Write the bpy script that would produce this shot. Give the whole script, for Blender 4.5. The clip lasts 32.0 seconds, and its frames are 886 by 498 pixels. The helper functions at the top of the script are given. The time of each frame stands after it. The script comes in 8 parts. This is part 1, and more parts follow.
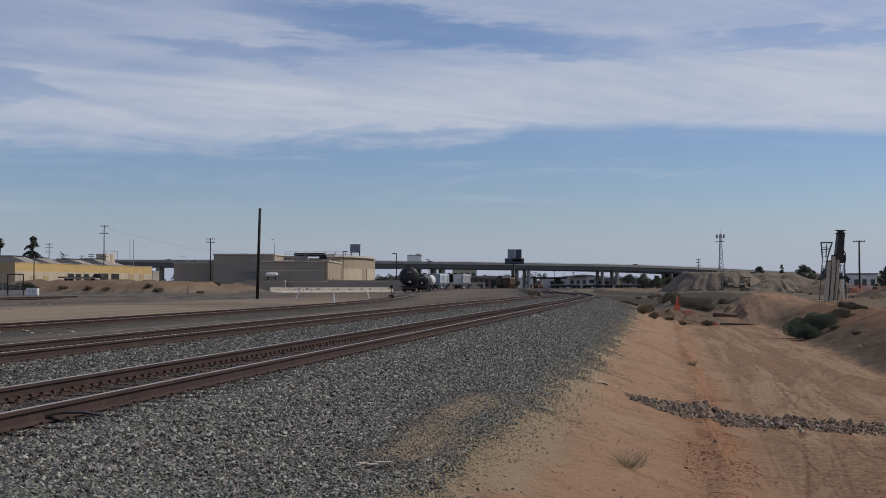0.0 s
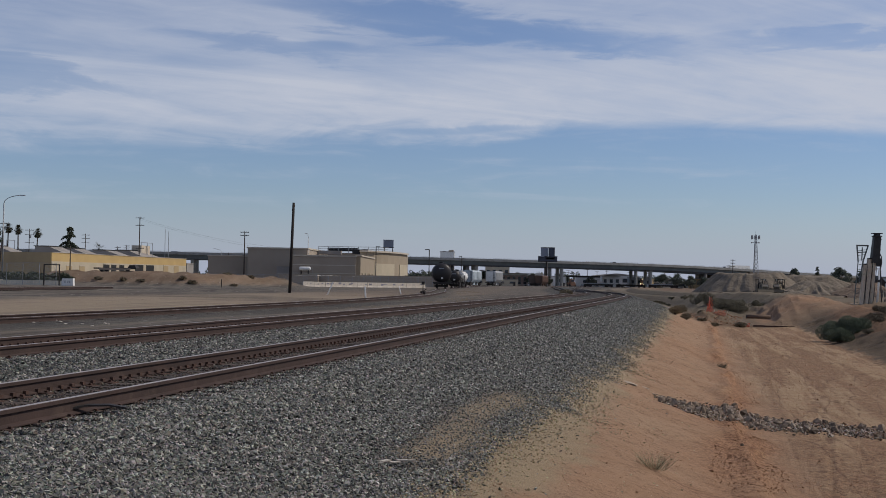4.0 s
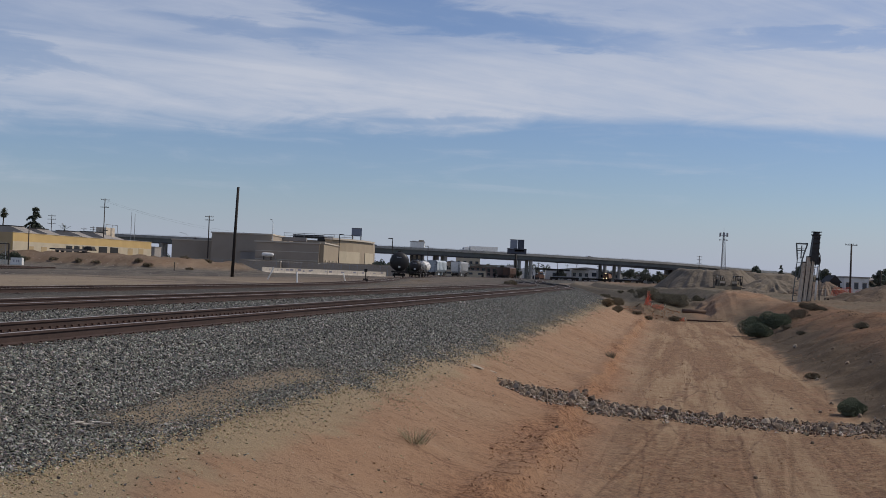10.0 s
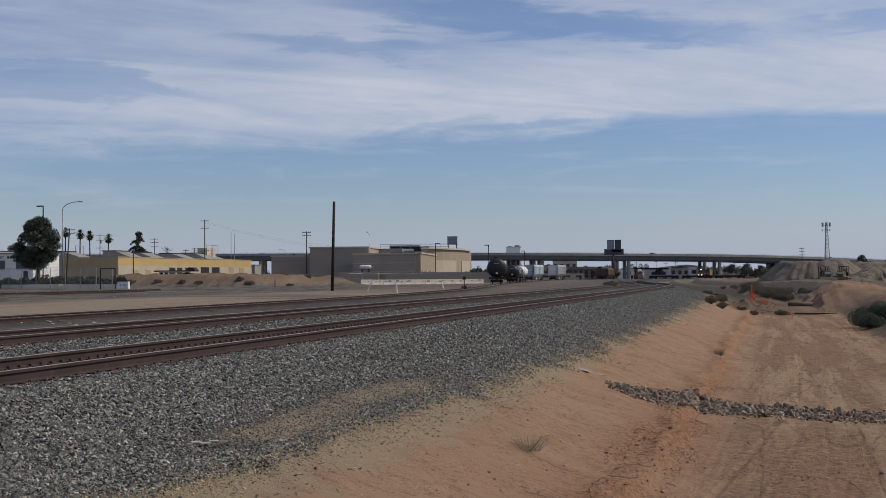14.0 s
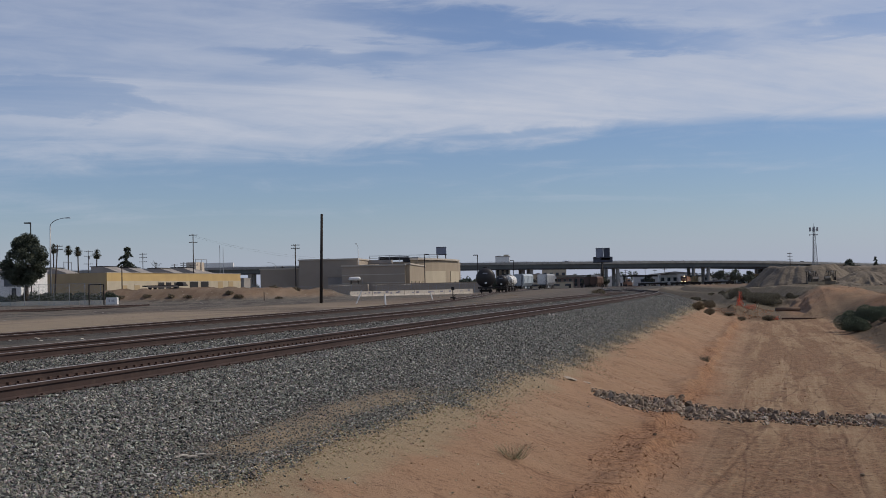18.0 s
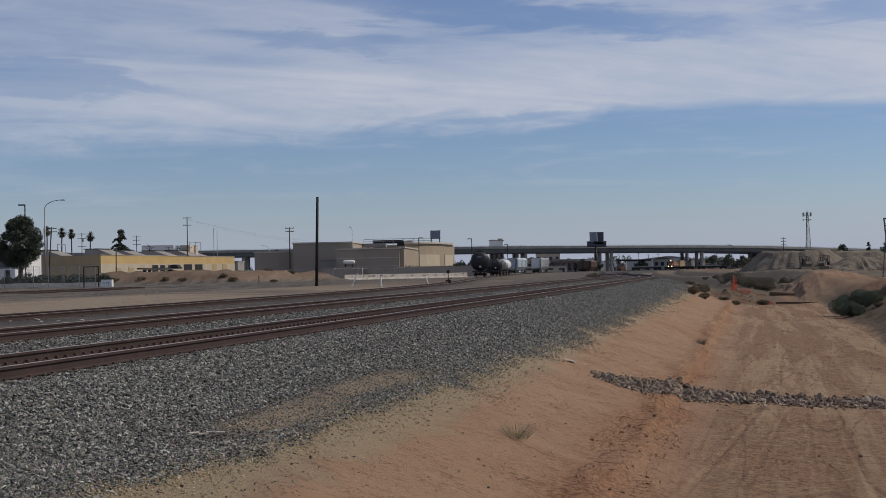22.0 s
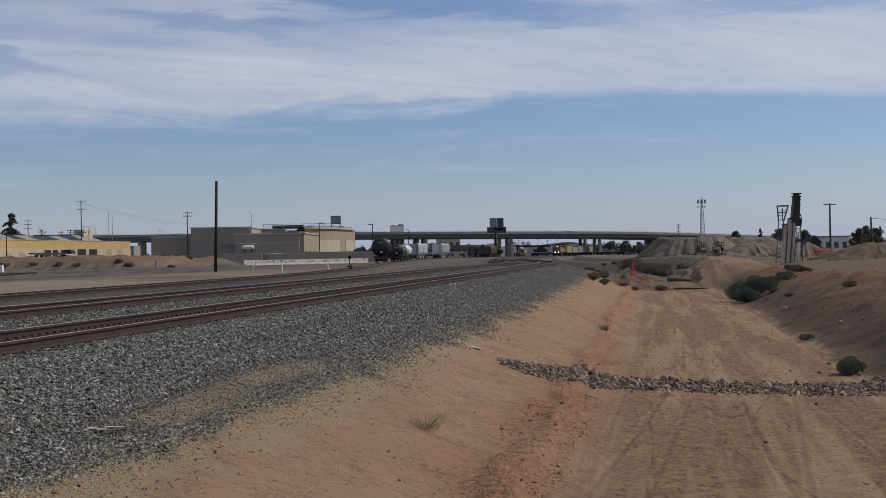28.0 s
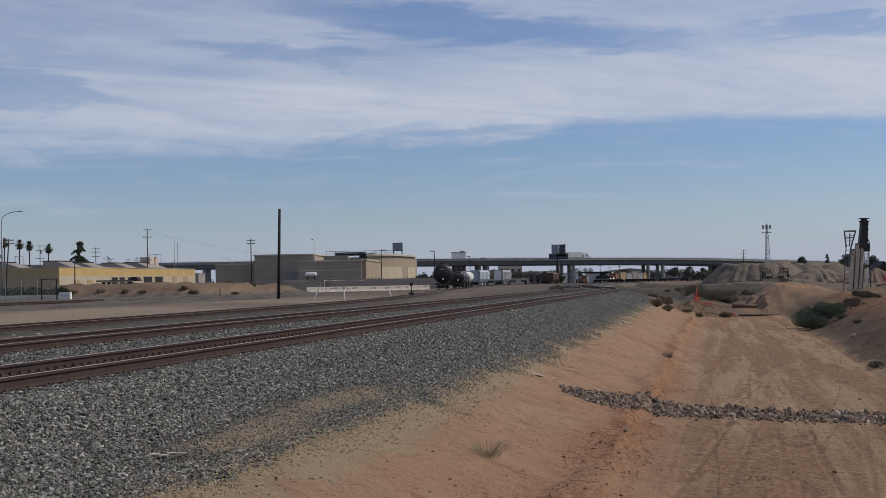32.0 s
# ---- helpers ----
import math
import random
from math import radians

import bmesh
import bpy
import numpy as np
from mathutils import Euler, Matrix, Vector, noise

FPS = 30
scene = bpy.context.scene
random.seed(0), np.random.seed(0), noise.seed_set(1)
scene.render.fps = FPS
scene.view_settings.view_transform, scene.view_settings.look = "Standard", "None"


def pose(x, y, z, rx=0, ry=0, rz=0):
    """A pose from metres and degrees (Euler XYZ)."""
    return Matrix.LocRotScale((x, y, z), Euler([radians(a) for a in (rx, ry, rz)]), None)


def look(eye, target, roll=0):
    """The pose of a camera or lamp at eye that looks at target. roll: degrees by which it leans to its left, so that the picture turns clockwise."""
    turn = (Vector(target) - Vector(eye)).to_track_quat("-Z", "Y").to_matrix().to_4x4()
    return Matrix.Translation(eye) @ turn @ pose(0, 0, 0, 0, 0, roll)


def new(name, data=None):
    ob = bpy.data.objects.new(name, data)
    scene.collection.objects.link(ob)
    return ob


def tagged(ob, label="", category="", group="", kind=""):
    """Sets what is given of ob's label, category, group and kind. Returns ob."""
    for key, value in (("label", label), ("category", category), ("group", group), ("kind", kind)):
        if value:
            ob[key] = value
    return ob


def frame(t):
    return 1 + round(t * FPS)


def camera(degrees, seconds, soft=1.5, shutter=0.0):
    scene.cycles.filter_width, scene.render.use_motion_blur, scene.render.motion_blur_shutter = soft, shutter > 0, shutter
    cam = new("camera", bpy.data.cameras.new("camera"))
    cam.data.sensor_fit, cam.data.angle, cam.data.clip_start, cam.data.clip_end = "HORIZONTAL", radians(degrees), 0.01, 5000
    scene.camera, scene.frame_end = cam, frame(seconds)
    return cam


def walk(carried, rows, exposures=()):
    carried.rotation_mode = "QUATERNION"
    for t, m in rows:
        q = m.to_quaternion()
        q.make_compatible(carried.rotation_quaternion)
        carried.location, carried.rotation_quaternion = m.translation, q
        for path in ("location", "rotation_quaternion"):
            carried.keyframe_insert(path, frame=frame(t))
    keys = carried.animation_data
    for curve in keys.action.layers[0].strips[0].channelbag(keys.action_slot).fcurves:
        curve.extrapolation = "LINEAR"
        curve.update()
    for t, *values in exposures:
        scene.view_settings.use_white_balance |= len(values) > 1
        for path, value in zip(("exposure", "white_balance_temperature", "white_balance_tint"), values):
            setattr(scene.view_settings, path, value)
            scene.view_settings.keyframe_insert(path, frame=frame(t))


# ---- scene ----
cam = camera(40.2, 32.0, soft=0.65)
PATH = [
    (0, (0.127, 0.429, 1.24), (0.127, 2.428, 1.296), -0.0),
    (0.5, (0.198, 0.378, 1.263), (0.207, 2.377, 1.318), 0.2),
    (1, (0.278, 0.423, 1.259), (0.287, 2.422, 1.317), 0.6),
    (1.5, (0.275, 0.417, 1.262), (0.281, 2.416, 1.318), 0.8),
    (2, (0.22, 0.38, 1.284), (0.22, 2.38, 1.339), 1.0),
    (2.5, (0.184, 0.352, 1.284), (0.172, 2.352, 1.337), 1.2),
    (3, (0.169, 0.349, 1.299), (0.137, 2.348, 1.349), 1.2),
    (3.5, (0.167, 0.38, 1.296), (0.12, 2.379, 1.348), 1.1),
    (5.5, (0.784, 0.325, 1.218), (0.719, 2.323, 1.255), 0.7),
    (6, (1.099, 0.408, 1.243), (1.024, 2.406, 1.282), 1.0),
    (6.5, (1.52, 0.379, 1.205), (1.445, 2.377, 1.249), 1.4),
    (7, (1.903, 0.313, 1.182), (1.827, 2.311, 1.231), 1.6),
    (7.5, (2.288, 0.204, 1.208), (2.229, 2.202, 1.278), 2.3),
    (8, (2.628, 0.051, 1.212), (2.574, 2.049, 1.279), 2.9),
    (8.5, (2.927, 0.026, 1.164), (2.895, 2.025, 1.225), 2.9),
    (9, (3.164, 0.05, 1.185), (3.145, 2.049, 1.252), 3.0),
    (9.5, (3.349, 0.013, 1.171), (3.333, 2.012, 1.236), 2.9),
    (10, (3.421, -0.11, 1.175), (3.406, 1.89, 1.21), 2.3),
    (10.5, (3.369, -0.148, 1.181), (3.347, 1.852, 1.211), 1.8),
    (11, (3.316, -0.131, 1.188), (3.29, 1.869, 1.209), 1.0),
    (11.5, (3.286, -0.085, 1.19), (3.254, 1.914, 1.215), 0.4),
    (12, (3.292, -0.058, 1.185), (3.254, 1.941, 1.211), -0.1),
    (12.5, (3.314, -0.033, 1.18), (3.265, 1.967, 1.209), -0.4),
    (13, (3.314, 0.016, 1.174), (3.231, 2.014, 1.206), -0.7),
    (13.5, (3.297, 0.052, 1.171), (3.166, 2.047, 1.21), -0.7),
    (14, (3.289, 0.06, 1.171), (3.116, 2.052, 1.214), -0.4),
    (14.5, (3.268, 0.093, 1.17), (3.06, 2.082, 1.214), 0.1),
    (16.5, (3.219, 0.031, 1.15), (3.04, 2.022, 1.206), 0.7),
    (17, (3.265, 0.01, 1.151), (3.094, 2.002, 1.209), 0.4),
    (17.5, (3.378, -0.074, 1.166), (3.216, 1.918, 1.227), -0.0),
    (18, (3.421, -0.188, 1.186), (3.266, 1.805, 1.246), -1.3),
    (18.5, (3.366, -0.329, 1.169), (3.215, 1.665, 1.21), -1.4),
    (19, (3.279, -0.378, 1.175), (3.126, 1.616, 1.198), -1.7),
    (19.5, (3.264, -0.418, 1.178), (3.107, 1.576, 1.202), -1.7),
    (20, (3.263, -0.465, 1.187), (3.113, 1.529, 1.207), -1.7),
    (20.5, (3.241, -0.438, 1.184), (3.092, 1.556, 1.21), -1.6),
    (21, (3.239, -0.421, 1.169), (3.094, 1.573, 1.2), -1.5),
    (21.5, (3.248, -0.383, 1.167), (3.102, 1.611, 1.198), -1.3),
    (22, (3.249, -0.352, 1.149), (3.104, 1.642, 1.182), -1.1),
    (22.5, (3.251, -0.298, 1.136), (3.094, 1.695, 1.164), -1.0),
    (23, (3.248, -0.296, 1.132), (3.078, 1.696, 1.157), -1.1),
    (23.5, (3.243, -0.353, 1.147), (3.059, 1.639, 1.17), -1.7),
    (24, (3.234, -0.456, 1.161), (3.1, 1.539, 1.177), -2.6),
    (24.5, (3.29, -0.454, 1.171), (3.298, 1.546, 1.173), -2.9),
    (25, (3.281, -0.332, 1.165), (3.294, 1.668, 1.158), -2.9),
    (25.5, (3.158, -0.212, 1.166), (3.177, 1.787, 1.161), -2.6),
    (27.5, (3.091, 0.015, 1.177), (3.12, 2.015, 1.174), -0.6),
    (28, (3.089, 0.088, 1.174), (3.108, 2.087, 1.18), -1.0),
    (28.5, (3.093, 0.143, 1.183), (3.081, 2.143, 1.205), -1.7),
    (29, (3.099, 0.15, 1.186), (3.062, 2.149, 1.227), -2.0),
    (29.5, (3.101, 0.112, 1.18), (3.059, 2.111, 1.235), -2.0),
    (30, (3.102, 0.13, 1.173), (3.052, 2.128, 1.23), -1.8),
    (30.5, (3.101, 0.161, 1.161), (3.045, 2.159, 1.218), -1.5),
    (31, (3.096, 0.149, 1.163), (3.033, 2.147, 1.218), -1.3),
    (31.5, (3.104, 0.162, 1.174), (3.027, 2.16, 1.229), -1.2),
    (32, (3.101, 0.157, 1.167), (3.019, 2.155, 1.219), -1.1),
]
walk(cam, [(t, look(eye, aim, roll)) for t, eye, aim, roll in PATH], [(0, -0.08), (3.5, -0.09), (7, -0.05), (9, -0.05), (13, -0.04), (17, -0.04), (19, -0.12), (24.3, -0.13), (25.5, -0.05), (28.5, -0.06), (32, -0.04)])

# ---- sky and sun ----
SUN_FROM = Vector((0.68, 0.16, 0.72)).normalized()
world = bpy.data.worlds.new("world")
scene.world = world
world.use_nodes = True
wn, wl = world.node_tree.nodes, world.node_tree.links
wn.clear()
w_out = wn.new("ShaderNodeOutputWorld")
w_sky = wn.new("ShaderNodeTexSky")
w_sky.sky_type, w_sky.sun_disc = "NISHITA", False
w_sky.sun_elevation = math.asin(SUN_FROM.z)
w_sky.sun_rotation = math.atan2(SUN_FROM.x, SUN_FROM.y)
w_sky.air_density, w_sky.dust_density, w_sky.ozone_density = 1.0, 0.3, 2.2


def w_math(op, a, b=None, c=None, clamp=False):
    n = wn.new("ShaderNodeMath")
    n.operation, n.use_clamp = op, clamp
    for k, v in enumerate((a, b, c)):
        if v is None:
            continue
        if isinstance(v, (int, float)):
            n.inputs[k].default_value = v
        else:
            wl.new(v, n.inputs[k])
    return n.outputs[0]


def w_noise(vec, scale, detail, rough, distort):
    n = wn.new("ShaderNodeTexNoise")
    n.inputs["Scale"].default_value, n.inputs["Detail"].default_value = scale, detail
    n.inputs["Roughness"].default_value, n.inputs["Distortion"].default_value = rough, distort
    wl.new(vec, n.inputs["Vector"])
    return n.outputs["Fac"]


def w_ramp(fac, a, b):
    n = wn.new("ShaderNodeMapRange")
    n.interpolation_type = "SMOOTHSTEP"
    n.inputs["From Min"].default_value, n.inputs["From Max"].default_value = a, b
    wl.new(fac, n.inputs["Value"])
    return n.outputs["Result"]


def w_vec(x, y, z):
    n = wn.new("ShaderNodeCombineXYZ")
    for k, v in enumerate((x, y, z)):
        if isinstance(v, (int, float)):
            n.inputs[k].default_value = v
        else:
            wl.new(v, n.inputs[k])
    return n.outputs[0]


w_coord = wn.new("ShaderNodeTexCoord")
w_sep = wn.new("ShaderNodeSeparateXYZ")
wl.new(w_coord.outputs["Generated"], w_sep.inputs[0])
# the cirrus lies on a level sheet far above: the way up through it is scaled by its height
sx, sy, sz = w_sep.outputs
s_high = w_math("ADD", w_math("MAXIMUM", sz, 0.0), 0.11)
s_x, s_y = w_math("SUBTRACT", w_math("DIVIDE", sx, s_high), 0.28), w_math("DIVIDE", sy, s_high)
cloud_at = w_vec(s_x, s_y, 0.3)
along = w_math("MULTIPLY_ADD", s_x, 0.87, w_math("MULTIPLY", s_y, 0.50))
across = w_math("MULTIPLY_ADD", s_x, 0.50, w_math("MULTIPLY", s_y, -0.87))
streak_at = w_vec(w_math("MULTIPLY", along, 0.40), across, 4.3)
wisp_at = w_vec(w_math("MULTIPLY", along, 0.22), across, 7.1)
big = w_noise(cloud_at, 0.9, 4.0, 0.5, 0.8)
streak = w_noise(streak_at, 1.3, 7.0, 0.58, 0.9)
wisp = w_noise(wisp_at, 3.0, 7.0, 0.62, 1.1)
# flat strands low over the horizon, drawn out sideways
strand = w_noise(w_vec(w_math("MULTIPLY", sx, 5.0), 1.7, w_math("MULTIPLY", sz, 42.0)), 1.0, 6.0, 0.58, 0.7)
fleece = w_noise(w_vec(w_math("MULTIPLY", sx, 16.0), 3.1, w_math("MULTIPLY", sz, 62.0)), 1.0, 5.0, 0.60, 0.9)


def w_patch(cx, cz, slope, half, thick, curl=0.05):
    """A drawn-out soft patch of the sky about (cx, cz), frayed along the strands."""
    dx = w_math("DIVIDE", w_math("SUBTRACT", sx, cx), half)
    frayed = w_math("MULTIPLY_ADD", w_math("SUBTRACT", strand, 0.5), curl, w_math("MULTIPLY_ADD", w_math("SUBTRACT", fleece, 0.5), curl * 0.55, sz))
    dz = w_math("DIVIDE", w_math("SUBTRACT", w_math("MULTIPLY_ADD", sx, -slope, frayed), cz - slope * cx), thick)
    far = w_math("MULTIPLY_ADD", dx, dx, w_math("MULTIPLY", dz, dz))
    return w_ramp(w_math("SUBTRACT", 1.0, far), -0.25, 0.9)


# the sheet ends at a front low over the horizon: ragged on one side, clean cut on the other, with clear air under it
ragged = w_math("SUBTRACT", 1.0, w_ramp(sx, -0.02, 0.10))
front_z = w_math("MULTIPLY_ADD", w_ramp(sx, -0.28, 0.0), 0.016, w_math("MULTIPLY_ADD", w_ramp(sx, 0.02, 0.07), 0.011, w_math("MULTIPLY_ADD", w_ramp(sx, 0.16, 0.38), -0.013, 0.098)))
frayed_z = w_math("MULTIPLY_ADD", w_math("SUBTRACT", strand, 0.5), w_math("MULTIPLY_ADD", ragged, 0.045, 0.008), w_math("MULTIPLY_ADD", w_math("SUBTRACT", fleece, 0.5), w_math("MULTIPLY_ADD", ragged, 0.030, 0.006), sz))
front = w_ramp(w_math("DIVIDE", w_math("SUBTRACT", frayed_z, front_z), w_math("MULTIPLY_ADD", ragged, 0.020, 0.008)), -0.35, 1.0)
# clear gaps higher up
gap = w_math("MULTIPLY", w_patch(-0.01, 0.208, -0.10, 0.19, 0.020, 0.060), 0.80)
faint = w_math("ADD", w_patch(-0.17, 0.186, -0.06, 0.10, 0.012), w_math("ADD", w_patch(-0.37, 0.150, -0.03, 0.12, 0.010), w_math("ADD", w_patch(0.30, 0.192, -0.05, 0.12, 0.010), w_patch(-0.01, 0.1235, 0.06, 0.07, 0.0035, 0.012))))
clear = w_math("SUBTRACT", 1.0, w_math("MAXIMUM", gap, w_math("MULTIPLY", faint, 0.48)))
# thickest along a band over the front
band = w_patch(0.12, 0.150, 0.03, 0.75, 0.036, 0.05)
body = w_math("MULTIPLY_ADD", band, 0.26, w_math("MULTIPLY_ADD", w_math("SUBTRACT", streak, 0.5), 0.85, w_math("MULTIPLY_ADD", w_math("SUBTRACT", wisp, 0.5), 0.75, w_math("MULTIPLY_ADD", w_math("SUBTRACT", big, 0.5), 0.5, w_math("MULTIPLY_ADD", w_math("SUBTRACT", fleece, 0.5), 0.35, w_math("MULTIPLY_ADD", w_ramp(sx, -0.42, 0.14), 0.24, 0.38))))))
veil = w_math("MULTIPLY", w_math("MULTIPLY", body, front, clamp=True), w_math("MULTIPLY", clear, w_math("MULTIPLY_ADD", w_ramp(sz, 0.26, 0.50), -0.55, 1.0)))
low_streak = w_math("MULTIPLY", w_math("MULTIPLY", w_ramp(w_math("MULTIPLY_ADD", fleece, 0.4, strand), 0.70, 0.98), w_ramp(sz, 0.015, 0.06)), 0.26)
density = w_math("MULTIPLY", w_math("MAXIMUM", veil, low_streak), 0.94, clamp=True)
w_sky_bg = wn.new("ShaderNodeBackground")
w_sky_bg.inputs["Strength"].default_value = 0.077
w_tint = wn.new("ShaderNodeMix")
w_tint.data_type, w_tint.blend_type = "RGBA", "MULTIPLY"
w_tint.inputs["Factor"].default_value = 1.0
wl.new(w_sky.outputs[0], w_tint.inputs["A"])
w_tint.inputs["B"].default_value = (0.83, 0.905, 1.14, 1)
wl.new(w_tint.outputs["Result"], w_sky_bg.inputs["Color"])
w_cloud = wn.new("ShaderNodeBackground")
w_cloud.inputs["Color"].default_value = (0.545, 0.580, 0.675, 1)
w_cloud.inputs["Strength"].default_value = 1.0
w_mix = wn.new("ShaderNodeMixShader")
wl.new(density, w_mix.inputs[0])
wl.new(w_sky_bg.outputs[0], w_mix.inputs[1])
wl.new(w_cloud.outputs[0], w_mix.inputs[2])
w_haze = wn.new("ShaderNodeBackground")
w_haze.inputs["Color"].default_value = (0.388, 0.442, 0.612, 1)
w_low = wn.new("ShaderNodeMixShader")
wl.new(w_math("MULTIPLY", w_math("SUBTRACT", 1.0, w_ramp(sz, -0.02, 0.075)), 0.85), w_low.inputs[0])
wl.new(w_mix.outputs[0], w_low.inputs[1])
wl.new(w_haze.outputs[0], w_low.inputs[2])
wl.new(w_low.outputs[0], w_out.inputs[0])

sun = new("sun", bpy.data.lights.new("sun", "SUN"))
sun.data.energy, sun.data.angle, sun.data.color = 2.7, radians(1.5), (1.0, 0.90, 0.77)
sun.matrix_basis = look(SUN_FROM * 100, (0, 0, 0))


# ---- materials ----
def mat(name, c1, c2=None, rough=0.8, scale=1.5, fine=25.0, bump=0.15, metal=0.0, var=0.0, glow=0.0, spec=0.3, dirt=None, dist=0.02):
    """A node material: two colours mixed by noise at two scales, fine relief, and wear of a third colour."""
    m = bpy.data.materials.new(name)
    m.use_nodes = True
    n, l = m.node_tree.nodes, m.node_tree.links
    b = n["Principled BSDF"]
    c2 = c2 or tuple(v * 0.72 for v in c1)
    co = n.new("ShaderNodeTexCoord")
    n1, n2 = n.new("ShaderNodeTexNoise"), n.new("ShaderNodeTexNoise")
    for q, s, d in ((n1, scale, 6.0), (n2, fine, 4.0)):
        q.inputs["Scale"].default_value, q.inputs["Detail"].default_value = s, d
        l.new(co.outputs["Object"], q.inputs["Vector"])
    add = n.new("ShaderNodeMath")
    add.operation = "MULTIPLY_ADD"
    add.inputs[1].default_value = 0.45
    l.new(n2.outputs["Fac"], add.inputs[0])
    l.new(n1.outputs["Fac"], add.inputs[2])
    ramp = n.new("ShaderNodeMapRange")
    ramp.inputs["From Min"].default_value, ramp.inputs["From Max"].default_value = 0.5, 0.95
    l.new(add.outputs[0], ramp.inputs["Value"])
    fac = ramp.outputs[0]
    if var:
        oi = n.new("ShaderNodeObjectInfo")
        mv = n.new("ShaderNodeMath")
        mv.operation = "MULTIPLY_ADD"
        mv.inputs[1].default_value, mv.inputs[2].default_value = var, -var / 2
        l.new(oi.outputs["Random"], mv.inputs[0])
        av = n.new("ShaderNodeMath")
        av.use_clamp = True
        l.new(mv.outputs[0], av.inputs[0])
        l.new(fac, av.inputs[1])
        fac = av.outputs[0]
    mix = n.new("ShaderNodeMix")
    mix.data_type = "RGBA"
    mix.inputs["A"].default_value, mix.inputs["B"].default_value = (*c1, 1), (*c2, 1)
    l.new(fac, mix.inputs["Factor"])
    col = mix.outputs["Result"]
    if dirt:
        n3 = n.new("ShaderNodeTexNoise")
        n3.inputs["Scale"].default_value, n3.inputs["Detail"].default_value, n3.inputs["Roughness"].default_value = scale * 2.3, 8.0, 0.7
        l.new(co.outputs["Object"], n3.inputs["Vector"])
        r3 = n.new("ShaderNodeMapRange")
        r3.inputs["From Min"].default_value, r3.inputs["From Max"].default_value = 0.52, 0.70
        r3.inputs["To Max"].default_value = 0.75
        l.new(n3.outputs["Fac"], r3.inputs["Value"])
        m3 = n.new("ShaderNodeMix")
        m3.data_type = "RGBA"
        l.new(r3.outputs[0], m3.inputs["Factor"])
        l.new(col, m3.inputs["A"])
        m3.inputs["B"].default_value = (*dirt, 1)
        col = m3.outputs["Result"]
    l.new(col, b.inputs["Base Color"])
    b.inputs["Roughness"].default_value, b.inputs["Metallic"].default_value = rough, metal
    b.inputs["Specular IOR Level"].default_value = spec
    if glow:
        b.inputs["Emission Color"].default_value, b.inputs["Emission Strength"].default_value = (*c1, 1), glow
    if bump:
        bp = n.new("ShaderNodeBump")
        bp.inputs["Strength"].default_value, bp.inputs["Distance"].default_value = bump, dist
        l.new(n2.outputs["Fac"], bp.inputs["Height"])
        l.new(bp.outputs[0], b.inputs["Normal"])
    return m


def island_mat(name, cols, rough=0.85, leaf=False):
    """A material whose colour changes from piece to piece of a joined mesh."""
    m = bpy.data.materials.new(name)
    m.use_nodes = True
    n, l = m.node_tree.nodes, m.node_tree.links
    b = n["Principled BSDF"]
    g = n.new("ShaderNodeNewGeometry")
    r = n.new("ShaderNodeValToRGB")
    r.color_ramp.interpolation = "LINEAR"
    while len(r.color_ramp.elements) < len(cols):
        r.color_ramp.elements.new(0.5)
    for k, c in enumerate(cols):
        r.color_ramp.elements[k].position = k / (len(cols) - 1)
        r.color_ramp.elements[k].color = (*c, 1)
    l.new(g.outputs["Random Per Island"], r.inputs[0])
    co, nz, mx = n.new("ShaderNodeTexCoord"), n.new("ShaderNodeTexNoise"), n.new("ShaderNodeMix")
    nz.inputs["Scale"].default_value = 30.0
    l.new(co.outputs["Object"], nz.inputs["Vector"])
    mx.data_type, mx.blend_type = "RGBA", "OVERLAY"
    mx.inputs["Factor"].default_value = 0.35
    l.new(r.outputs[0], mx.inputs["A"])
    l.new(nz.outputs["Color"], mx.inputs["B"])
    l.new(mx.outputs["Result"] if not leaf else r.outputs[0], b.inputs["Base Color"])
    b.inputs["Roughness"].default_value = rough
    b.inputs["Specular IOR Level"].default_value = 0.25
    return m


M_RAILTOP = mat("worn_rail_steel", (0.50, 0.44, 0.40), (0.38, 0.33, 0.30), 0.42, 2, 60, 0.05, 0.45)
M_RAIL = mat("rusty_rail", (0.063, 0.039, 0.033), (0.041, 0.027, 0.023), 0.85, 1.2, 40, 0.2, 0.0, dirt=(0.085, 0.058, 0.046))
M_TIE = mat("weathered_tie", (0.085, 0.065, 0.052), (0.045, 0.036, 0.032), 0.9, 3, 40, 0.4, var=0.8)
M_PLATE = mat("rusty_plate", (0.10, 0.055, 0.04), (0.06, 0.038, 0.03), 0.8, 8, 60, 0.2)
M_STONE = island_mat("ballast_stone", [(0.032, 0.032, 0.029), (0.146, 0.146, 0.130), (0.060, 0.061, 0.054), (0.248, 0.244, 0.216), (0.124, 0.111, 0.092), (0.43, 0.418, 0.366), (0.096, 0.097, 0.086), (0.200, 0.196, 0.173)])
M_RUSTSTONE = island_mat("rust_stained_stone", [(0.060, 0.046, 0.039), (0.125, 0.102, 0.085), (0.082, 0.062, 0.051), (0.190, 0.168, 0.145), (0.105, 0.078, 0.062)])
M_ROCK = mat("broken_rock", (0.310, 0.235, 0.168), (0.125, 0.095, 0.070), 0.85, 3, 50, 0.4, var=1.3, dirt=(0.20, 0.155, 0.115))
M_PALEROCK = mat("pale_rock", (0.40, 0.33, 0.25), (0.25, 0.20, 0.15), 0.85, 6, 50, 0.4)
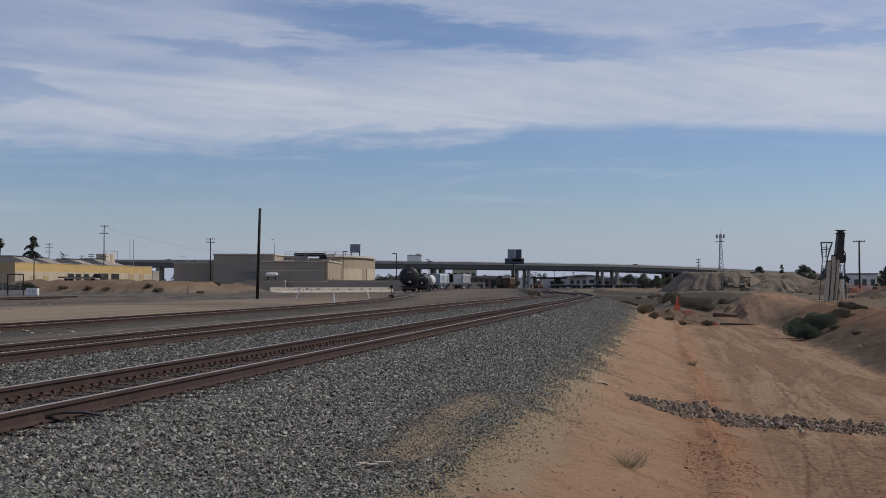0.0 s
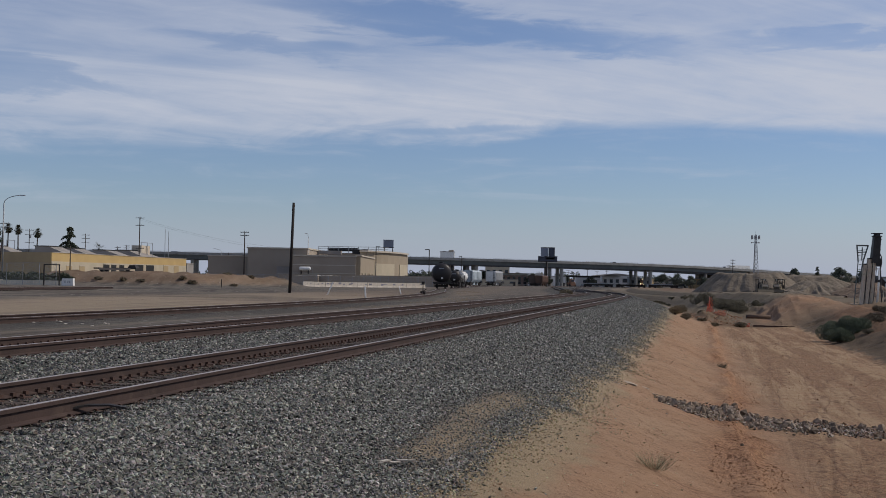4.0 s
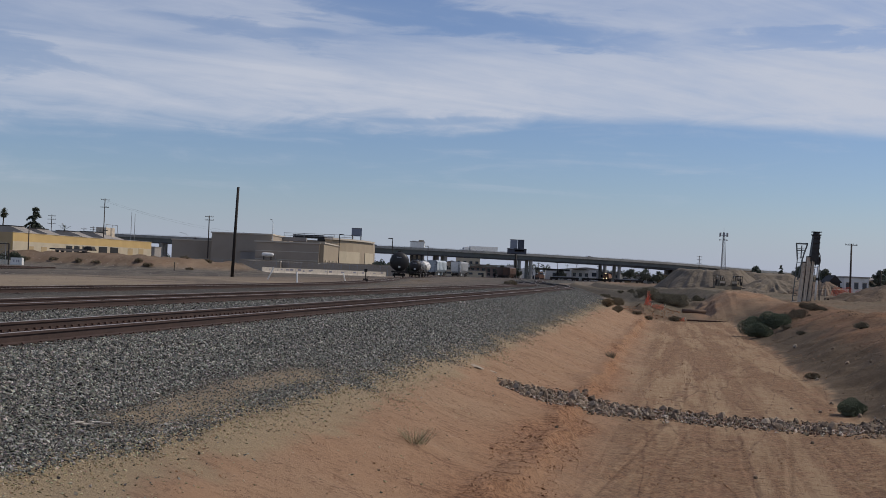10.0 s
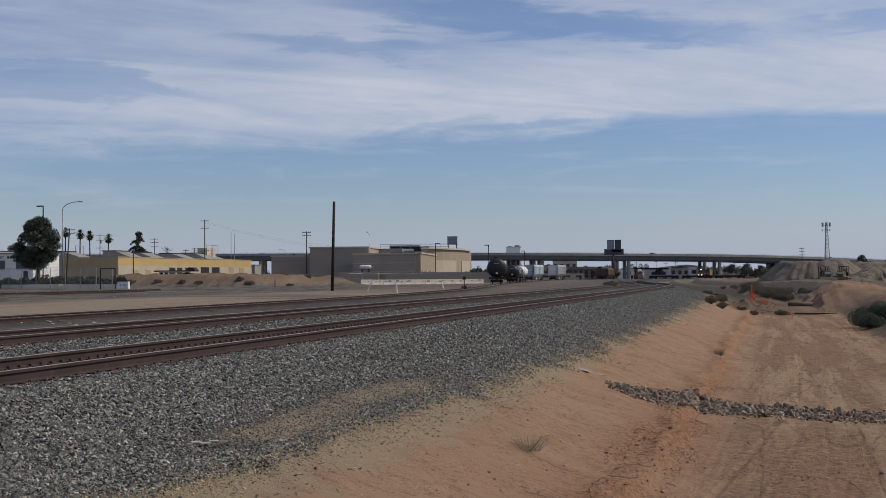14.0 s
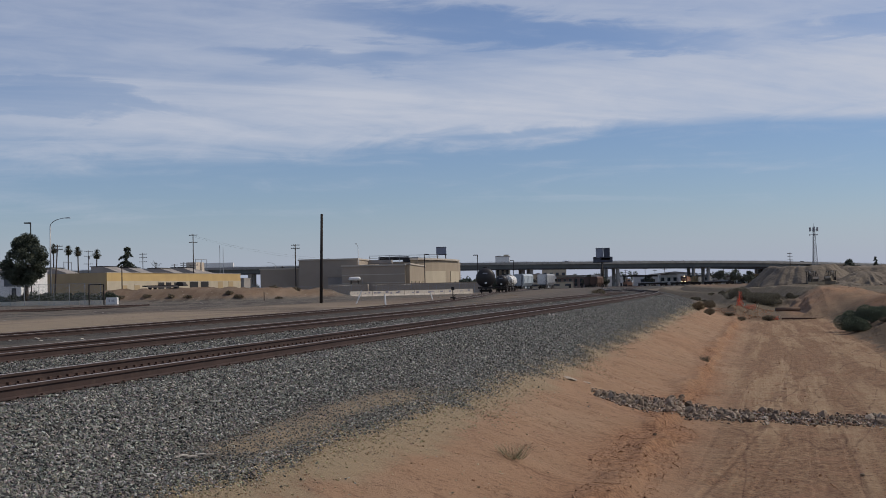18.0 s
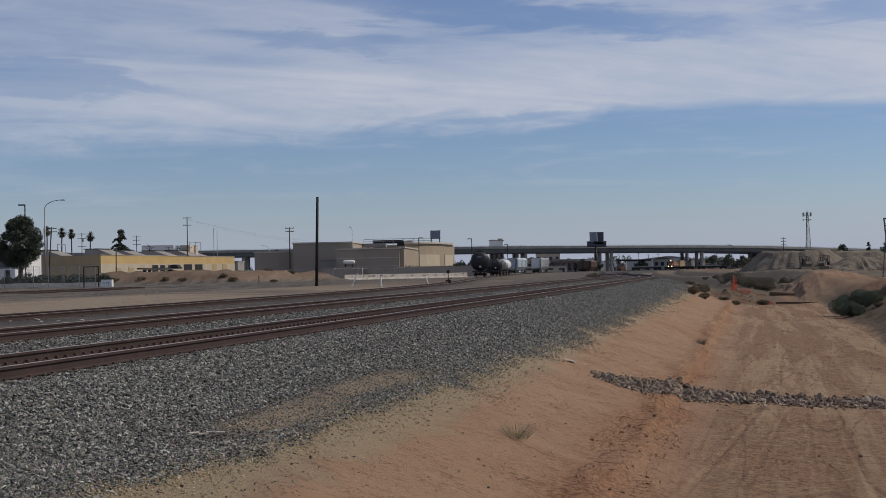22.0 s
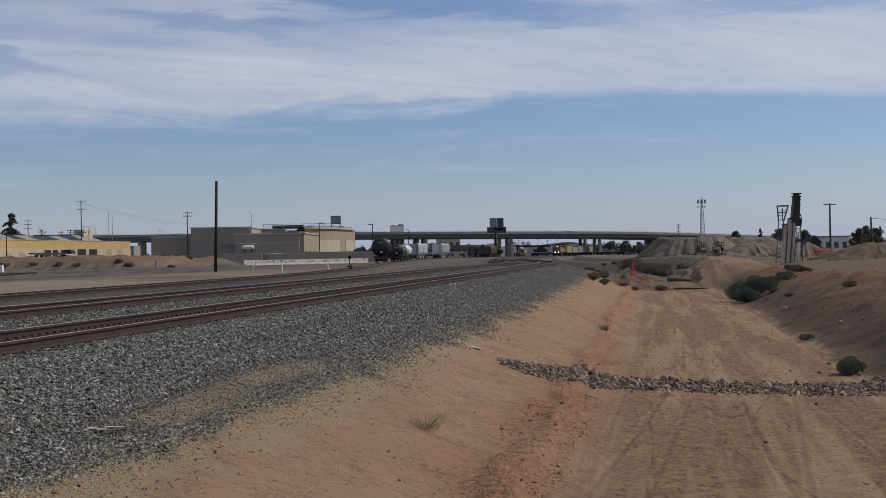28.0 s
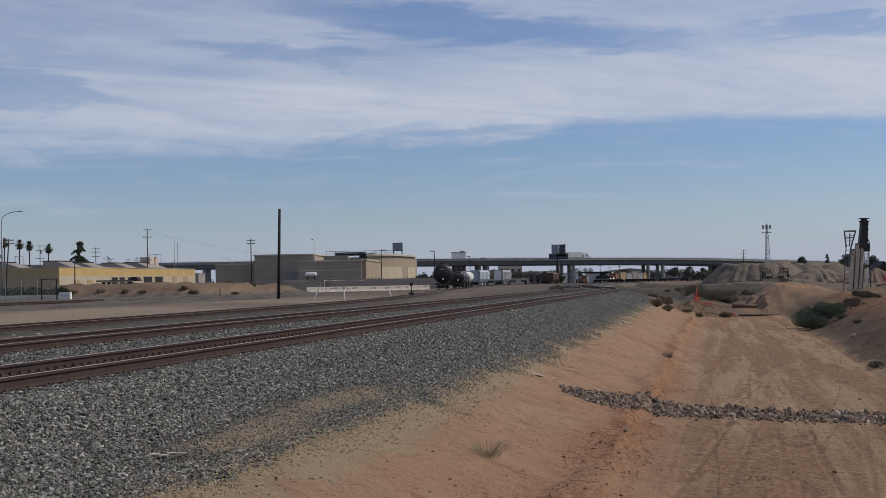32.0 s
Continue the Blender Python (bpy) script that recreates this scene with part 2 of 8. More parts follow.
M_CLOD = mat("dirt_clod", (0.37, 0.215, 0.125), (0.25, 0.140, 0.084), 0.95, 6, 60, 0.4, var=0.8)
M_BANKCLOD = mat("brown_earth_clod", (0.15, 0.105, 0.072), (0.085, 0.062, 0.046), 0.95, 6, 60, 0.4, var=0.8)
M_WOOD = mat("dark_pole_wood", (0.034, 0.027, 0.024), (0.021, 0.018, 0.016), 0.85, 4, 50, 0.3)
M_OLDWOOD = mat("grey_pole_wood", (0.075, 0.06, 0.052), (0.045, 0.037, 0.032), 0.85, 4, 50, 0.3)
M_CONC = mat("bridge_concrete", (0.34, 0.335, 0.312), (0.255, 0.25, 0.235), 0.85, 0.3, 6, 0.1, dirt=(0.15, 0.147, 0.135))
M_GIRDER = mat("steel_girder", (0.150, 0.165, 0.158), (0.112, 0.124, 0.119), 0.7, 0.3, 4, 0.05)
# darker copy of the girder steel: shadow along the bottom flange as colour
M_SHADEGIRDER = mat("shaded_girder_flange", (0.11, 0.11, 0.115), (0.075, 0.075, 0.08), 0.7, 0.3, 4, 0.05)
M_BARRIER = mat("barrier_concrete", (0.58, 0.52, 0.44), (0.40, 0.36, 0.305), 0.85, 1.0, 20, 0.2, dirt=(0.25, 0.22, 0.20))
M_GRAF = mat("spray_paint", (0.30, 0.29, 0.34), (0.14, 0.13, 0.17), 0.6, 3, 20, 0.0)
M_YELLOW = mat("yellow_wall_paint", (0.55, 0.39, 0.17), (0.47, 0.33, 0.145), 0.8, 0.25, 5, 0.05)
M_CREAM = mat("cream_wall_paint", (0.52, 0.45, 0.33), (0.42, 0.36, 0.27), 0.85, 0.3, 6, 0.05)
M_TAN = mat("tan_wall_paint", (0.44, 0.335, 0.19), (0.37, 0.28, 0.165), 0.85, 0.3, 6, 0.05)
M_STORE = mat("grey_brown_store_wall", (0.36, 0.302, 0.24), (0.31, 0.26, 0.208), 0.85, 0.25, 5, 0.05)
M_STORE_LT = mat("cream_store_wall", (0.355, 0.292, 0.213), (0.315, 0.258, 0.188), 0.85, 0.3, 5, 0.05)
M_PANEL = mat("pale_panel", (0.50, 0.430, 0.315), (0.455, 0.388, 0.285), 0.8, 0.5, 6, 0.03)
M_TRIM = mat("parapet_cap", (0.52, 0.46, 0.38), (0.44, 0.39, 0.32), 0.8, 0.5, 8, 0.03)
M_ROOFGREY = mat("grey_roof", (0.33, 0.30, 0.27), (0.25, 0.23, 0.21), 0.85, 0.3, 6, 0.05)
M_DARK = mat("dark_opening", (0.035, 0.033, 0.033), (0.022, 0.022, 0.022), 0.6, 1, 10, 0.0)
M_GLASS = mat("dark_window_glass", (0.05, 0.06, 0.07), (0.035, 0.04, 0.05), 0.12, 1, 10, 0.0, spec=0.6)
M_WHITE = mat("white_paint", (0.78, 0.77, 0.74), (0.68, 0.67, 0.64), 0.6, 0.8, 12, 0.03, dirt=(0.55, 0.52, 0.47))
M_GREYP = mat("grey_paint", (0.34, 0.35, 0.36), (0.27, 0.28, 0.29), 0.6, 0.8, 12, 0.03)
M_BLACK = mat("black_tank_paint", (0.022, 0.021, 0.022), (0.035, 0.031, 0.03), 0.42, 0.5, 8, 0.05)
M_BLUE = mat("faded_light_blue_paint", (0.32, 0.39, 0.44), (0.44, 0.48, 0.50), 0.6, 0.5, 6, 0.03, dirt=(0.62, 0.63, 0.62))
M_UNDER = mat("underframe_black", (0.026, 0.024, 0.024), (0.045, 0.036, 0.03), 0.7, 2, 20, 0.1)
M_ORANGE = mat("faded_orange_paint", (0.27, 0.135, 0.080), (0.19, 0.100, 0.066), 0.65, 0.8, 10, 0.03, dirt=(0.34, 0.24, 0.16))
M_YMACH = mat("dusty_yellow_machine", (0.22, 0.182, 0.122), (0.145, 0.12, 0.088), 0.75, 1.2, 12, 0.1, dirt=(0.22, 0.19, 0.15))
M_NET = mat("orange_plastic_net", (0.78, 0.17, 0.085), (0.66, 0.13, 0.07), 0.6, 2, 20, 0.0)
M_STEEL = mat("galvanised_steel", (0.36, 0.37, 0.38), (0.28, 0.29, 0.30), 0.5, 3, 30, 0.03, 0.5)
M_RIG = mat("dusty_tan_steel", (0.62, 0.53, 0.41), (0.50, 0.42, 0.33), 0.75, 1.5, 15, 0.1, dirt=(0.32, 0.25, 0.19))
M_RIGBLACK = mat("black_hydraulic_steel", (0.03, 0.03, 0.033), (0.05, 0.045, 0.042), 0.5, 2, 15, 0.05)
M_SIGN = mat("dark_sign_face", (0.075, 0.085, 0.11), (0.055, 0.06, 0.08), 0.5, 0.3, 5, 0.0)
M_SIGNLT = mat("grey_sign_face", (0.24, 0.27, 0.32), (0.20, 0.22, 0.27), 0.5, 0.3, 5, 0.0)
M_BARK = mat("bark", (0.085, 0.065, 0.05), (0.05, 0.04, 0.032), 0.9, 4, 40, 0.4)
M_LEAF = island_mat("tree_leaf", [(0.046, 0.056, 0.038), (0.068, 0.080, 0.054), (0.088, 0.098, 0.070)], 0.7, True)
# the same leaf for far trees, paler: distance haze put into its colour
M_FARLEAF = island_mat("haze_tinted_leaf", [(0.075, 0.088, 0.064), (0.105, 0.118, 0.088), (0.13, 0.14, 0.11)], 0.75, True)
M_SANDBITS = island_mat("sand_coloured_gravel", [(0.26, 0.205, 0.120), (0.38, 0.305, 0.185), (0.19, 0.155, 0.100), (0.33, 0.260, 0.155), (0.48, 0.41, 0.27), (0.24, 0.20, 0.140)])
M_SAGE = island_mat("saltbush_leaf", [(0.088, 0.108, 0.068), (0.120, 0.144, 0.094), (0.152, 0.174, 0.120)], 0.75, True)
M_DRYBUSH = island_mat("dry_bush_twig", [(0.165, 0.128, 0.085), (0.25, 0.195, 0.128), (0.205, 0.182, 0.122)], 0.85, True)
M_STRAW = island_mat("dry_straw", [(0.20, 0.145, 0.085), (0.29, 0.215, 0.125), (0.15, 0.11, 0.07)], 0.85, True)
M_PALM = island_mat("palm_frond", [(0.035, 0.044, 0.026), (0.055, 0.062, 0.034), (0.085, 0.07, 0.045)], 0.7, True)
M_LAMP = mat("lit_headlight", (1.0, 0.76, 0.42), (1.0, 0.74, 0.40), 0.3, 1, 5, 0.0, glow=5.0)
M_TYRE = mat("black_rubber", (0.022, 0.022, 0.023), (0.03, 0.03, 0.03), 0.8, 4, 30, 0.1)
M_CARW = mat("white_car_paint", (0.72, 0.72, 0.72), (0.66, 0.66, 0.66), 0.3, 1, 10, 0.0, spec=0.5)
M_CARS = mat("silver_car_paint", (0.38, 0.39, 0.40), (0.34, 0.35, 0.36), 0.3, 1, 10, 0.0, 0.3, spec=0.5)
M_CARD = mat("dark_car_paint", (0.045, 0.048, 0.055), (0.035, 0.037, 0.042), 0.3, 1, 10, 0.0, spec=0.5)
M_CARR = mat("dull_red_car_paint", (0.22, 0.035, 0.03), (0.18, 0.03, 0.028), 0.3, 1, 10, 0.0, spec=0.5)


# ---- mesh helpers ----
class Geo:
    """Collects pieces of one mesh."""

    def __init__(self):
        self.v, self.f = [], []

    def add(self, verts, faces):
        k = len(self.v)
        self.v += [tuple(p) for p in verts]
        self.f += [tuple(k + i for i in q) for q in faces]
        return self

    def box(self, c, s, rz=0.0, top=(1.0, 1.0), shift=(0.0, 0.0)):
        """A box with centre c and size s; its top may be narrower, and shifted."""
        ca, sa = math.cos(radians(rz)), math.sin(radians(rz))
        vs = []
        for z in (-0.5, 0.5):
            kx, ky = top if z > 0 else (1.0, 1.0)
            dx, dy = shift if z > 0 else (0.0, 0.0)
            for x, y in ((-0.5, -0.5), (0.5, -0.5), (0.5, 0.5), (-0.5, 0.5)):
                px, py = x * s[0] * kx + dx, y * s[1] * ky + dy
                vs.append((c[0] + px * ca - py * sa, c[1] + px * sa + py * ca, c[2] + z * s[2]))
        return self.add(vs, [(3, 2, 1, 0), (4, 5, 6, 7), (0, 1, 5, 4), (1, 2, 6, 5), (2, 3, 7, 6), (3, 0, 4, 7)])

    def rod(self, a, b, r, r2=None, n=8):
        """A tapered rod from a to b."""
        a, b = Vector(a), Vector(b)
        r2 = r if r2 is None else r2
        w = (b - a).normalized()
        u = w.orthogonal().normalized()
        v = w.cross(u)
        vs = [p + (u * math.cos(t) + v * math.sin(t)) * q for p, q in ((a, r), (b, r2)) for t in [2 * math.pi * i / n for i in range(n)]]
        fs = [(i, (i + 1) % n, n + (i + 1) % n, n + i) for i in range(n)]
        return self.add(vs, fs + [tuple(range(n - 1, -1, -1)), tuple(range(n, 2 * n))])

    def tube(self, pts, r, n=6):
        """One round bar bent through points."""
        pts = [Vector(p) for p in pts]
        vs, m = [], len(pts)
        for i, p in enumerate(pts):
            w = (pts[min(i + 1, m - 1)] - pts[max(i - 1, 0)]).normalized()
            u = w.cross(Vector((0.13, 0.97, 0.21))).normalized()
            v = w.cross(u)
            vs += [p + (u * math.cos(2 * math.pi * k / n) + v * math.sin(2 * math.pi * k / n)) * r for k in range(n)]
        fs = [(i * n + k, i * n + (k + 1) % n, (i + 1) * n + (k + 1) % n, (i + 1) * n + k) for i in range(m - 1) for k in range(n)]
        return self.add(vs, fs + [tuple(range(n - 1, -1, -1)), tuple(range((m - 1) * n, m * n))])

    def lathe(self, profile, n=16, axis="z", at=(0, 0, 0)):
        """A body of revolution: profile rows are (radius, height)."""
        vs, fs = [], []
        for r, h in profile:
            for i in range(n):
                t = 2 * math.pi * i / n
                p = (r * math.cos(t), r * math.sin(t), h)
                if axis == "y":
                    p = (p[0], p[2], p[1])
                vs.append((p[0] + at[0], p[1] + at[1], p[2] + at[2]))
        for k in range(len(profile) - 1):
            for i in range(n):
                q = (k * n + i, k * n + (i + 1) % n, (k + 1) * n + (i + 1) % n, (k + 1) * n + i)
                fs.append(q if axis == "z" else q[::-1])
        fs.append(tuple(range(n - 1, -1, -1)) if axis == "z" else tuple(range(n)))
        last = tuple(range((len(profile) - 1) * n, len(profile) * n))
        fs.append(last if axis == "z" else last[::-1])
        return self.add(vs, fs)

    def sweep(self, section, line, closed=True):
        """A section of (side, up) rows swept along a level line of points."""
        m, vs, fs = len(section), [], []
        for i, p in enumerate(line):
            a, b = Vector(line[max(0, i - 1)]), Vector(line[min(len(line) - 1, i + 1)])
            d = (b - a)
            d.z = 0
            d.normalize()
            s = Vector((d.y, -d.x, 0))
            for side, up in section:
                vs.append(Vector(p) + s * side + Vector((0, 0, up)))
        for i in range(len(line) - 1):
            for k in range(m if closed else m - 1):
                fs.append((i * m + k, (i + 1) * m + k, (i + 1) * m + (k + 1) % m, i * m + (k + 1) % m))
        if closed:
            fs += [tuple(range(m)), tuple(range((len(line) - 1) * m + m - 1, (len(line) - 1) * m - 1, -1))]
        return self.add(vs, fs)

    def mesh(self, name, material, smooth=False):
        me = bpy.data.meshes.new(name)
        me.from_pydata(self.v, [], self.f)
        me.materials.append(material)
        if smooth:
            me.polygons.foreach_set("use_smooth", [True] * len(me.polygons))
        me.update()
        return me


def part(name, geo, material, parent, label="", smooth=False, kind=""):
    """Links a Geo, or a mesh, as one mesh object under a thing or a part."""
    ob = new(name, geo.mesh(name, material, smooth) if isinstance(geo, Geo) else geo)
    ob.parent = parent
    return tagged(ob, label, kind=kind)


def thing(name, at, rz=0.0, label="", category="", group="", kind=""):
    ob = new(name)
    ob.empty_display_size = 0.3
    ob.matrix_basis = pose(at[0], at[1], at[2], 0, 0, rz)
    return tagged(ob, label, category, group, kind)


def box(c, s, rz=0.0, top=(1.0, 1.0), shift=(0.0, 0.0)):
    return Geo().box(c, s, rz, top, shift)


def rod(a, b, r, r2=None, n=8):
    return Geo().rod(a, b, r, r2, n)


def mesh_from_arrays(name, verts, faces, material, smooth=False):
    """A mesh from arrays: verts (n, 3) and faces (m, k)."""
    me = bpy.data.meshes.new(name)
    m, k = faces.shape
    me.vertices.add(len(verts))
    me.vertices.foreach_set("co", np.asarray(verts, np.float32).ravel())
    me.loops.add(m * k)
    me.loops.foreach_set("vertex_index", faces.astype(np.int32).ravel())
    me.polygons.add(m)
    me.polygons.foreach_set("loop_start", np.arange(0, m * k, k, dtype=np.int32))
    me.polygons.foreach_set("use_smooth", np.full(m, smooth))
    me.materials.append(material)
    me.update(calc_edges=True)
    return me


# ---- the plan: tracks and the lie of the land ----
def smooth_line(rows, spread=14.0):
    """A smooth x(y) through rows of (y, x), as a table by the metre."""
    ys = np.arange(-60.0, 1001.0, 1.0)
    xs = np.interp(ys, [r[0] for r in rows], [r[1] for r in rows])
    k = np.exp(-0.5 * (np.arange(-40, 41) / spread) ** 2)
    k /= k.sum()
    wide = np.concatenate([xs[0] + (xs[1] - xs[0]) * np.arange(-40, 0), xs, xs[-1] + (xs[-1] - xs[-2]) * np.arange(1, 41)])
    return ys, np.convolve(wide, k, "valid")


MAIN = smooth_line([(-60, -18.1), (14.8, -4.32), (53.7, 2.83), (95, 10.5), (114, 13.8), (130, 15.7), (150, 17.3), (180, 18.9), (215, 20.3),
                    (260, 22.5), (310, 26), (400, 35), (500, 48), (560, 58.5), (640, 82), (774, 123), (1000, 192)])
SECOND = smooth_line([(-60, -23.1), (14.8, -9.32), (53.7, -2.17), (95, 5.5), (114, 8.9), (130, 11.3), (150, 13.4), (180, 15.2), (215, 16.3),
                      (260, 18.0), (310, 20.8), (400, 25), (500, 36), (600, 54), (1000, 150)])
SIDING = smooth_line([(-60, -33), (40.7, -13.5), (52, -11.2), (68, -8.3), (81, -6.3), (100, -4.4), (130, -3.8), (160, -4.4), (200, -5.6),
                      (240, -5.9), (290, -2.5), (380, 1.6), (440, 8.5), (520, 20), (1000, 100)])
YARD = smooth_line([(-60, -70.0), (50, -50.0), (93, -42.2), (122, -36.2), (200, -20.0), (1000, 140)])



def track_x(line, y):
    return np.interp(y, *line)


def land_fall(y):
    """How the whole plain falls away to the far end."""
    return np.interp(y, [-1e4, 120, 160, 225, 400, 600, 1000, 1e4], [0, 0, -0.12, -0.42, -0.55, -1.35, -1.8, -1.8])


def bumps(x, y, s, seed):
    """Soft value noise on arrays."""
    rs = np.random.RandomState(seed)
    t = rs.rand(64, 64)
    fx, fy = np.asarray(x) / s, np.asarray(y) / s
    ix, iy = np.floor(fx).astype(int), np.floor(fy).astype(int)
    ax, ay = fx - ix, fy - iy
    ax, ay = ax * ax * (3 - 2 * ax), ay * ay * (3 - 2 * ay)
    g = lambda i, j: t[i % 64, j % 64]
    return (g(ix, iy) * (1 - ax) * (1 - ay) + g(ix + 1, iy) * ax * (1 - ay) + g(ix, iy + 1) * (1 - ax) * ay + g(ix + 1, iy + 1) * ax * ay) - 0.5


def step(a, b, v):
    t = np.clip((np.asarray(v, float) - a) / (b - a), 0, 1)
    return t * t * (3 - 2 * t)


SECTION_U = [-400, -60, -26, -20, -12, -8, -6.6, -3.3, -2.5, 1.75, 2.4, 4.4, 5.7, 6.9, 8.3, 9.2, 11.5, 15.2, 16.2, 18.6, 20.6, 22.5, 26, 34, 60, 400]
SECTION_Z = [-0.25, -0.25, -0.30, -0.33, -0.33, -0.28, -0.145, -0.145, -0.195, -0.190, -0.36, -0.96, -1.38, -1.84, -2.24, -2.38, -2.46, -2.42, -2.16, -1.15, -0.42, -0.34, -0.36, -0.32, -0.30, -0.25]


def RUTS(y):
    """The wheel ruts along the cutting floor: how far from the track, and how deep."""
    rows = [(8.38 + 0.017 * (y - 20), 0.040), (9.25 + 0.105 * np.minimum(y - 20, 14) + 0.01 * np.maximum(y - 34, 0), 0.050), (9.95 + 0.08 * np.minimum(y - 20, 18), 0.028),
            (10.95 + 0.03 * np.minimum(y - 20, 16), 0.026), (11.96 + 0.02 * np.sin(y), 0.038), (12.35 + 0.075 * np.minimum(y - 20, 20), 0.026), (13.7 - 0.03 * np.minimum(y - 20, 30), 0.03), (8.95 + 0.03 * (y - 20) * (y < 60) + 1.2 * (y >= 60), 0.03)]
    return [(c + 0.10 * np.sin(y * 0.11 + k * 2.1) + 0.03 * np.sin(y * 0.31 + k), d) for k, (c, d) in enumerate(rows)]


def sand_patch(u, y):
    """A bare sandy streak worn into the ballast shoulder."""
    return np.exp(-((u - 3.80 - 0.07 * np.sin(y * 0.9)) / 0.34) ** 2 - ((y - 18.5) / 5.0) ** 4)


def ground_height(x, y):
    x, y = np.asarray(x, float), np.asarray(y, float)
    u = (x - track_x(MAIN, y)) * 0.983
    z = np.interp(u, SECTION_U, SECTION_Z)
    rough = step(4.2, 6.5, u) * (1 - step(120, 200, y))
    slope = step(4.6, 6.0, u) * (1 - step(8.0, 9.4, u))
    bank = step(15.4, 17.0, u) * (1 - step(26, 40, u))
    floor = step(8.2, 9.2, u) * (1 - step(14.6, 15.8, u))
    z = z + rough * (0.10 * bumps(x, y, 1.7, 1) + 0.05 * bumps(x, y, 0.55, 2)) * (1 - 0.9 * floor)
    z = z + slope * (0.06 * bumps(u * 0.30 + y * 0.25, y + u * 0.4, 0.7, 3) + 0.045 * bumps(u * 0.8, y + u * 0.2, 0.33, 13) + 0.22 * bumps(u * 0.4, y, 3.1, 4))
    z = z + bank * (0.50 * bumps(x, y, 4.2, 5) + 0.26 * bumps(x, y, 1.3, 6) + 0.15 * bumps(x, y, 0.55, 34))
    # wheel ruts along the floor of the cutting
    for c, d in RUTS(y):
        d = 0.55 * d * np.interp(y, [14, 19, 30, 60], [0.0, 0.8, 0.5, 0.1])
        z = z - floor * d * np.exp(-((u - c) / 0.045) ** 2) + floor * 0.6 * d * np.exp(-((np.abs(u - c) - 0.10) / 0.04) ** 2)
    # the foot of the slope has crumbled in steps
    foot = u - 8.0 - 0.5 * bumps(x, y, 1.6, 17) - 0.25 * bumps(x, y, 0.5, 18)
    z = z + rough * 0.13 * (step(-0.55, 0.0, foot) - step(0.0, 0.14, foot))
    # the cutting ends in a dirt bank
    reach = np.interp(u + 0.9 * bumps(x, y, 1.3, 64) + 0.35 * bumps(x, y, 0.5, 65), [6, 11.5, 13.2, 14.3, 20, 24], [134, 134, 127, 115, 114.5, 120])
    end = step(0, 1, (y + 1.6 * bumps(x, y, 6.0, 7) - 104) / (reach - 104)) * step(5.5, 9.0, u)
    crest = np.interp(u, [6, 8.0, 9.2, 10.6, 11.8, 13.2, 14.1, 14.9, 15.8, 17.7, 19.2, 20.4, 21.4, 25, 34], [-0.9, -0.5, -0.4, -0.8, -1.1, -1.15, -0.95, -0.4, 0.14, 0.22, 0.02, -0.32, -0.6, -0.5, -0.2])
    z = z * (1 - end) + crest * end
    heapy = np.exp(-((u - 8.8) / 1.6) ** 2 - ((y - 112) / 5.0) ** 2)
    z = z + heapy * (0.50 + 0.8 * bumps(x, y, 1.4, 36) + 0.4 * bumps(x, y, 0.6, 37))
    z = z + end * (1 - step(124, 150, y)) * (0.20 * bumps(x, y, 3.3, 8) + 0.30 * bumps(x + 0.5 * y, y, 1.1, 19) + 0.17 * bumps(x, y, 0.5, 20))
    z = z + step(118, 150, y) * step(6, 16, u) * (1 - step(400, 500, y)) * ((0.4 * bumps(x, y, 14, 9) + 0.42 * bumps(x, y, 5.0, 14)) * (1 - 0.75 * step(150, 185, y)) + 0.24 * bumps(x, y, 1.9, 15) - 0.25 * step(150, 200, y))
    z = z + (1 - step(-36, -30, u)) * (1 - step(190, 260, y)) * 0.16 * bumps(x, y, 3.0, 16)
    # the terrace on the right falls away behind the crest of the bank
    fall = step(19.8, 22.6, u) * step(60, 90, y) * (1 - step(106, 120, y))
    z = z - fall * (0.62 - 0.25 * bumps(x, y, 9.0, 10)) + 0.09 * np.exp(-((x - track_x(SIDING, y)) / 1.9) ** 4)
    # earth berm far to the left
    bx = np.interp(x, [-90, -66, -46, -40, -34, -30], [204, 203, 203, 215, 226, 230])
    ridge = np.exp(-(np.maximum(np.abs(y - bx - 3) - 3.0, 0) / 3.4) ** 2) * step(-78, -70, x) * (1 - step(-38, -31, x))
    z = z + ridge * (2.15 - 0.6 * step(-50, -34, x) + 0.35 * bumps(x, y, 5.0, 11)) + ridge * (0.55 * bumps(x, y, 2.2, 12) + 0.6 * bumps(x, y, 1.0, 28))
    # the crossing on which the camera is carried
    near = 1 - step(4.5, 11.5, y)
    z = z * (1 - near) + near * np.minimum(-0.42, np.maximum(z, -0.42))
    return z + land_fall(y)


def ground_z(x, y):
    return float(ground_height(np.array([x]), np.array([y]))[0])


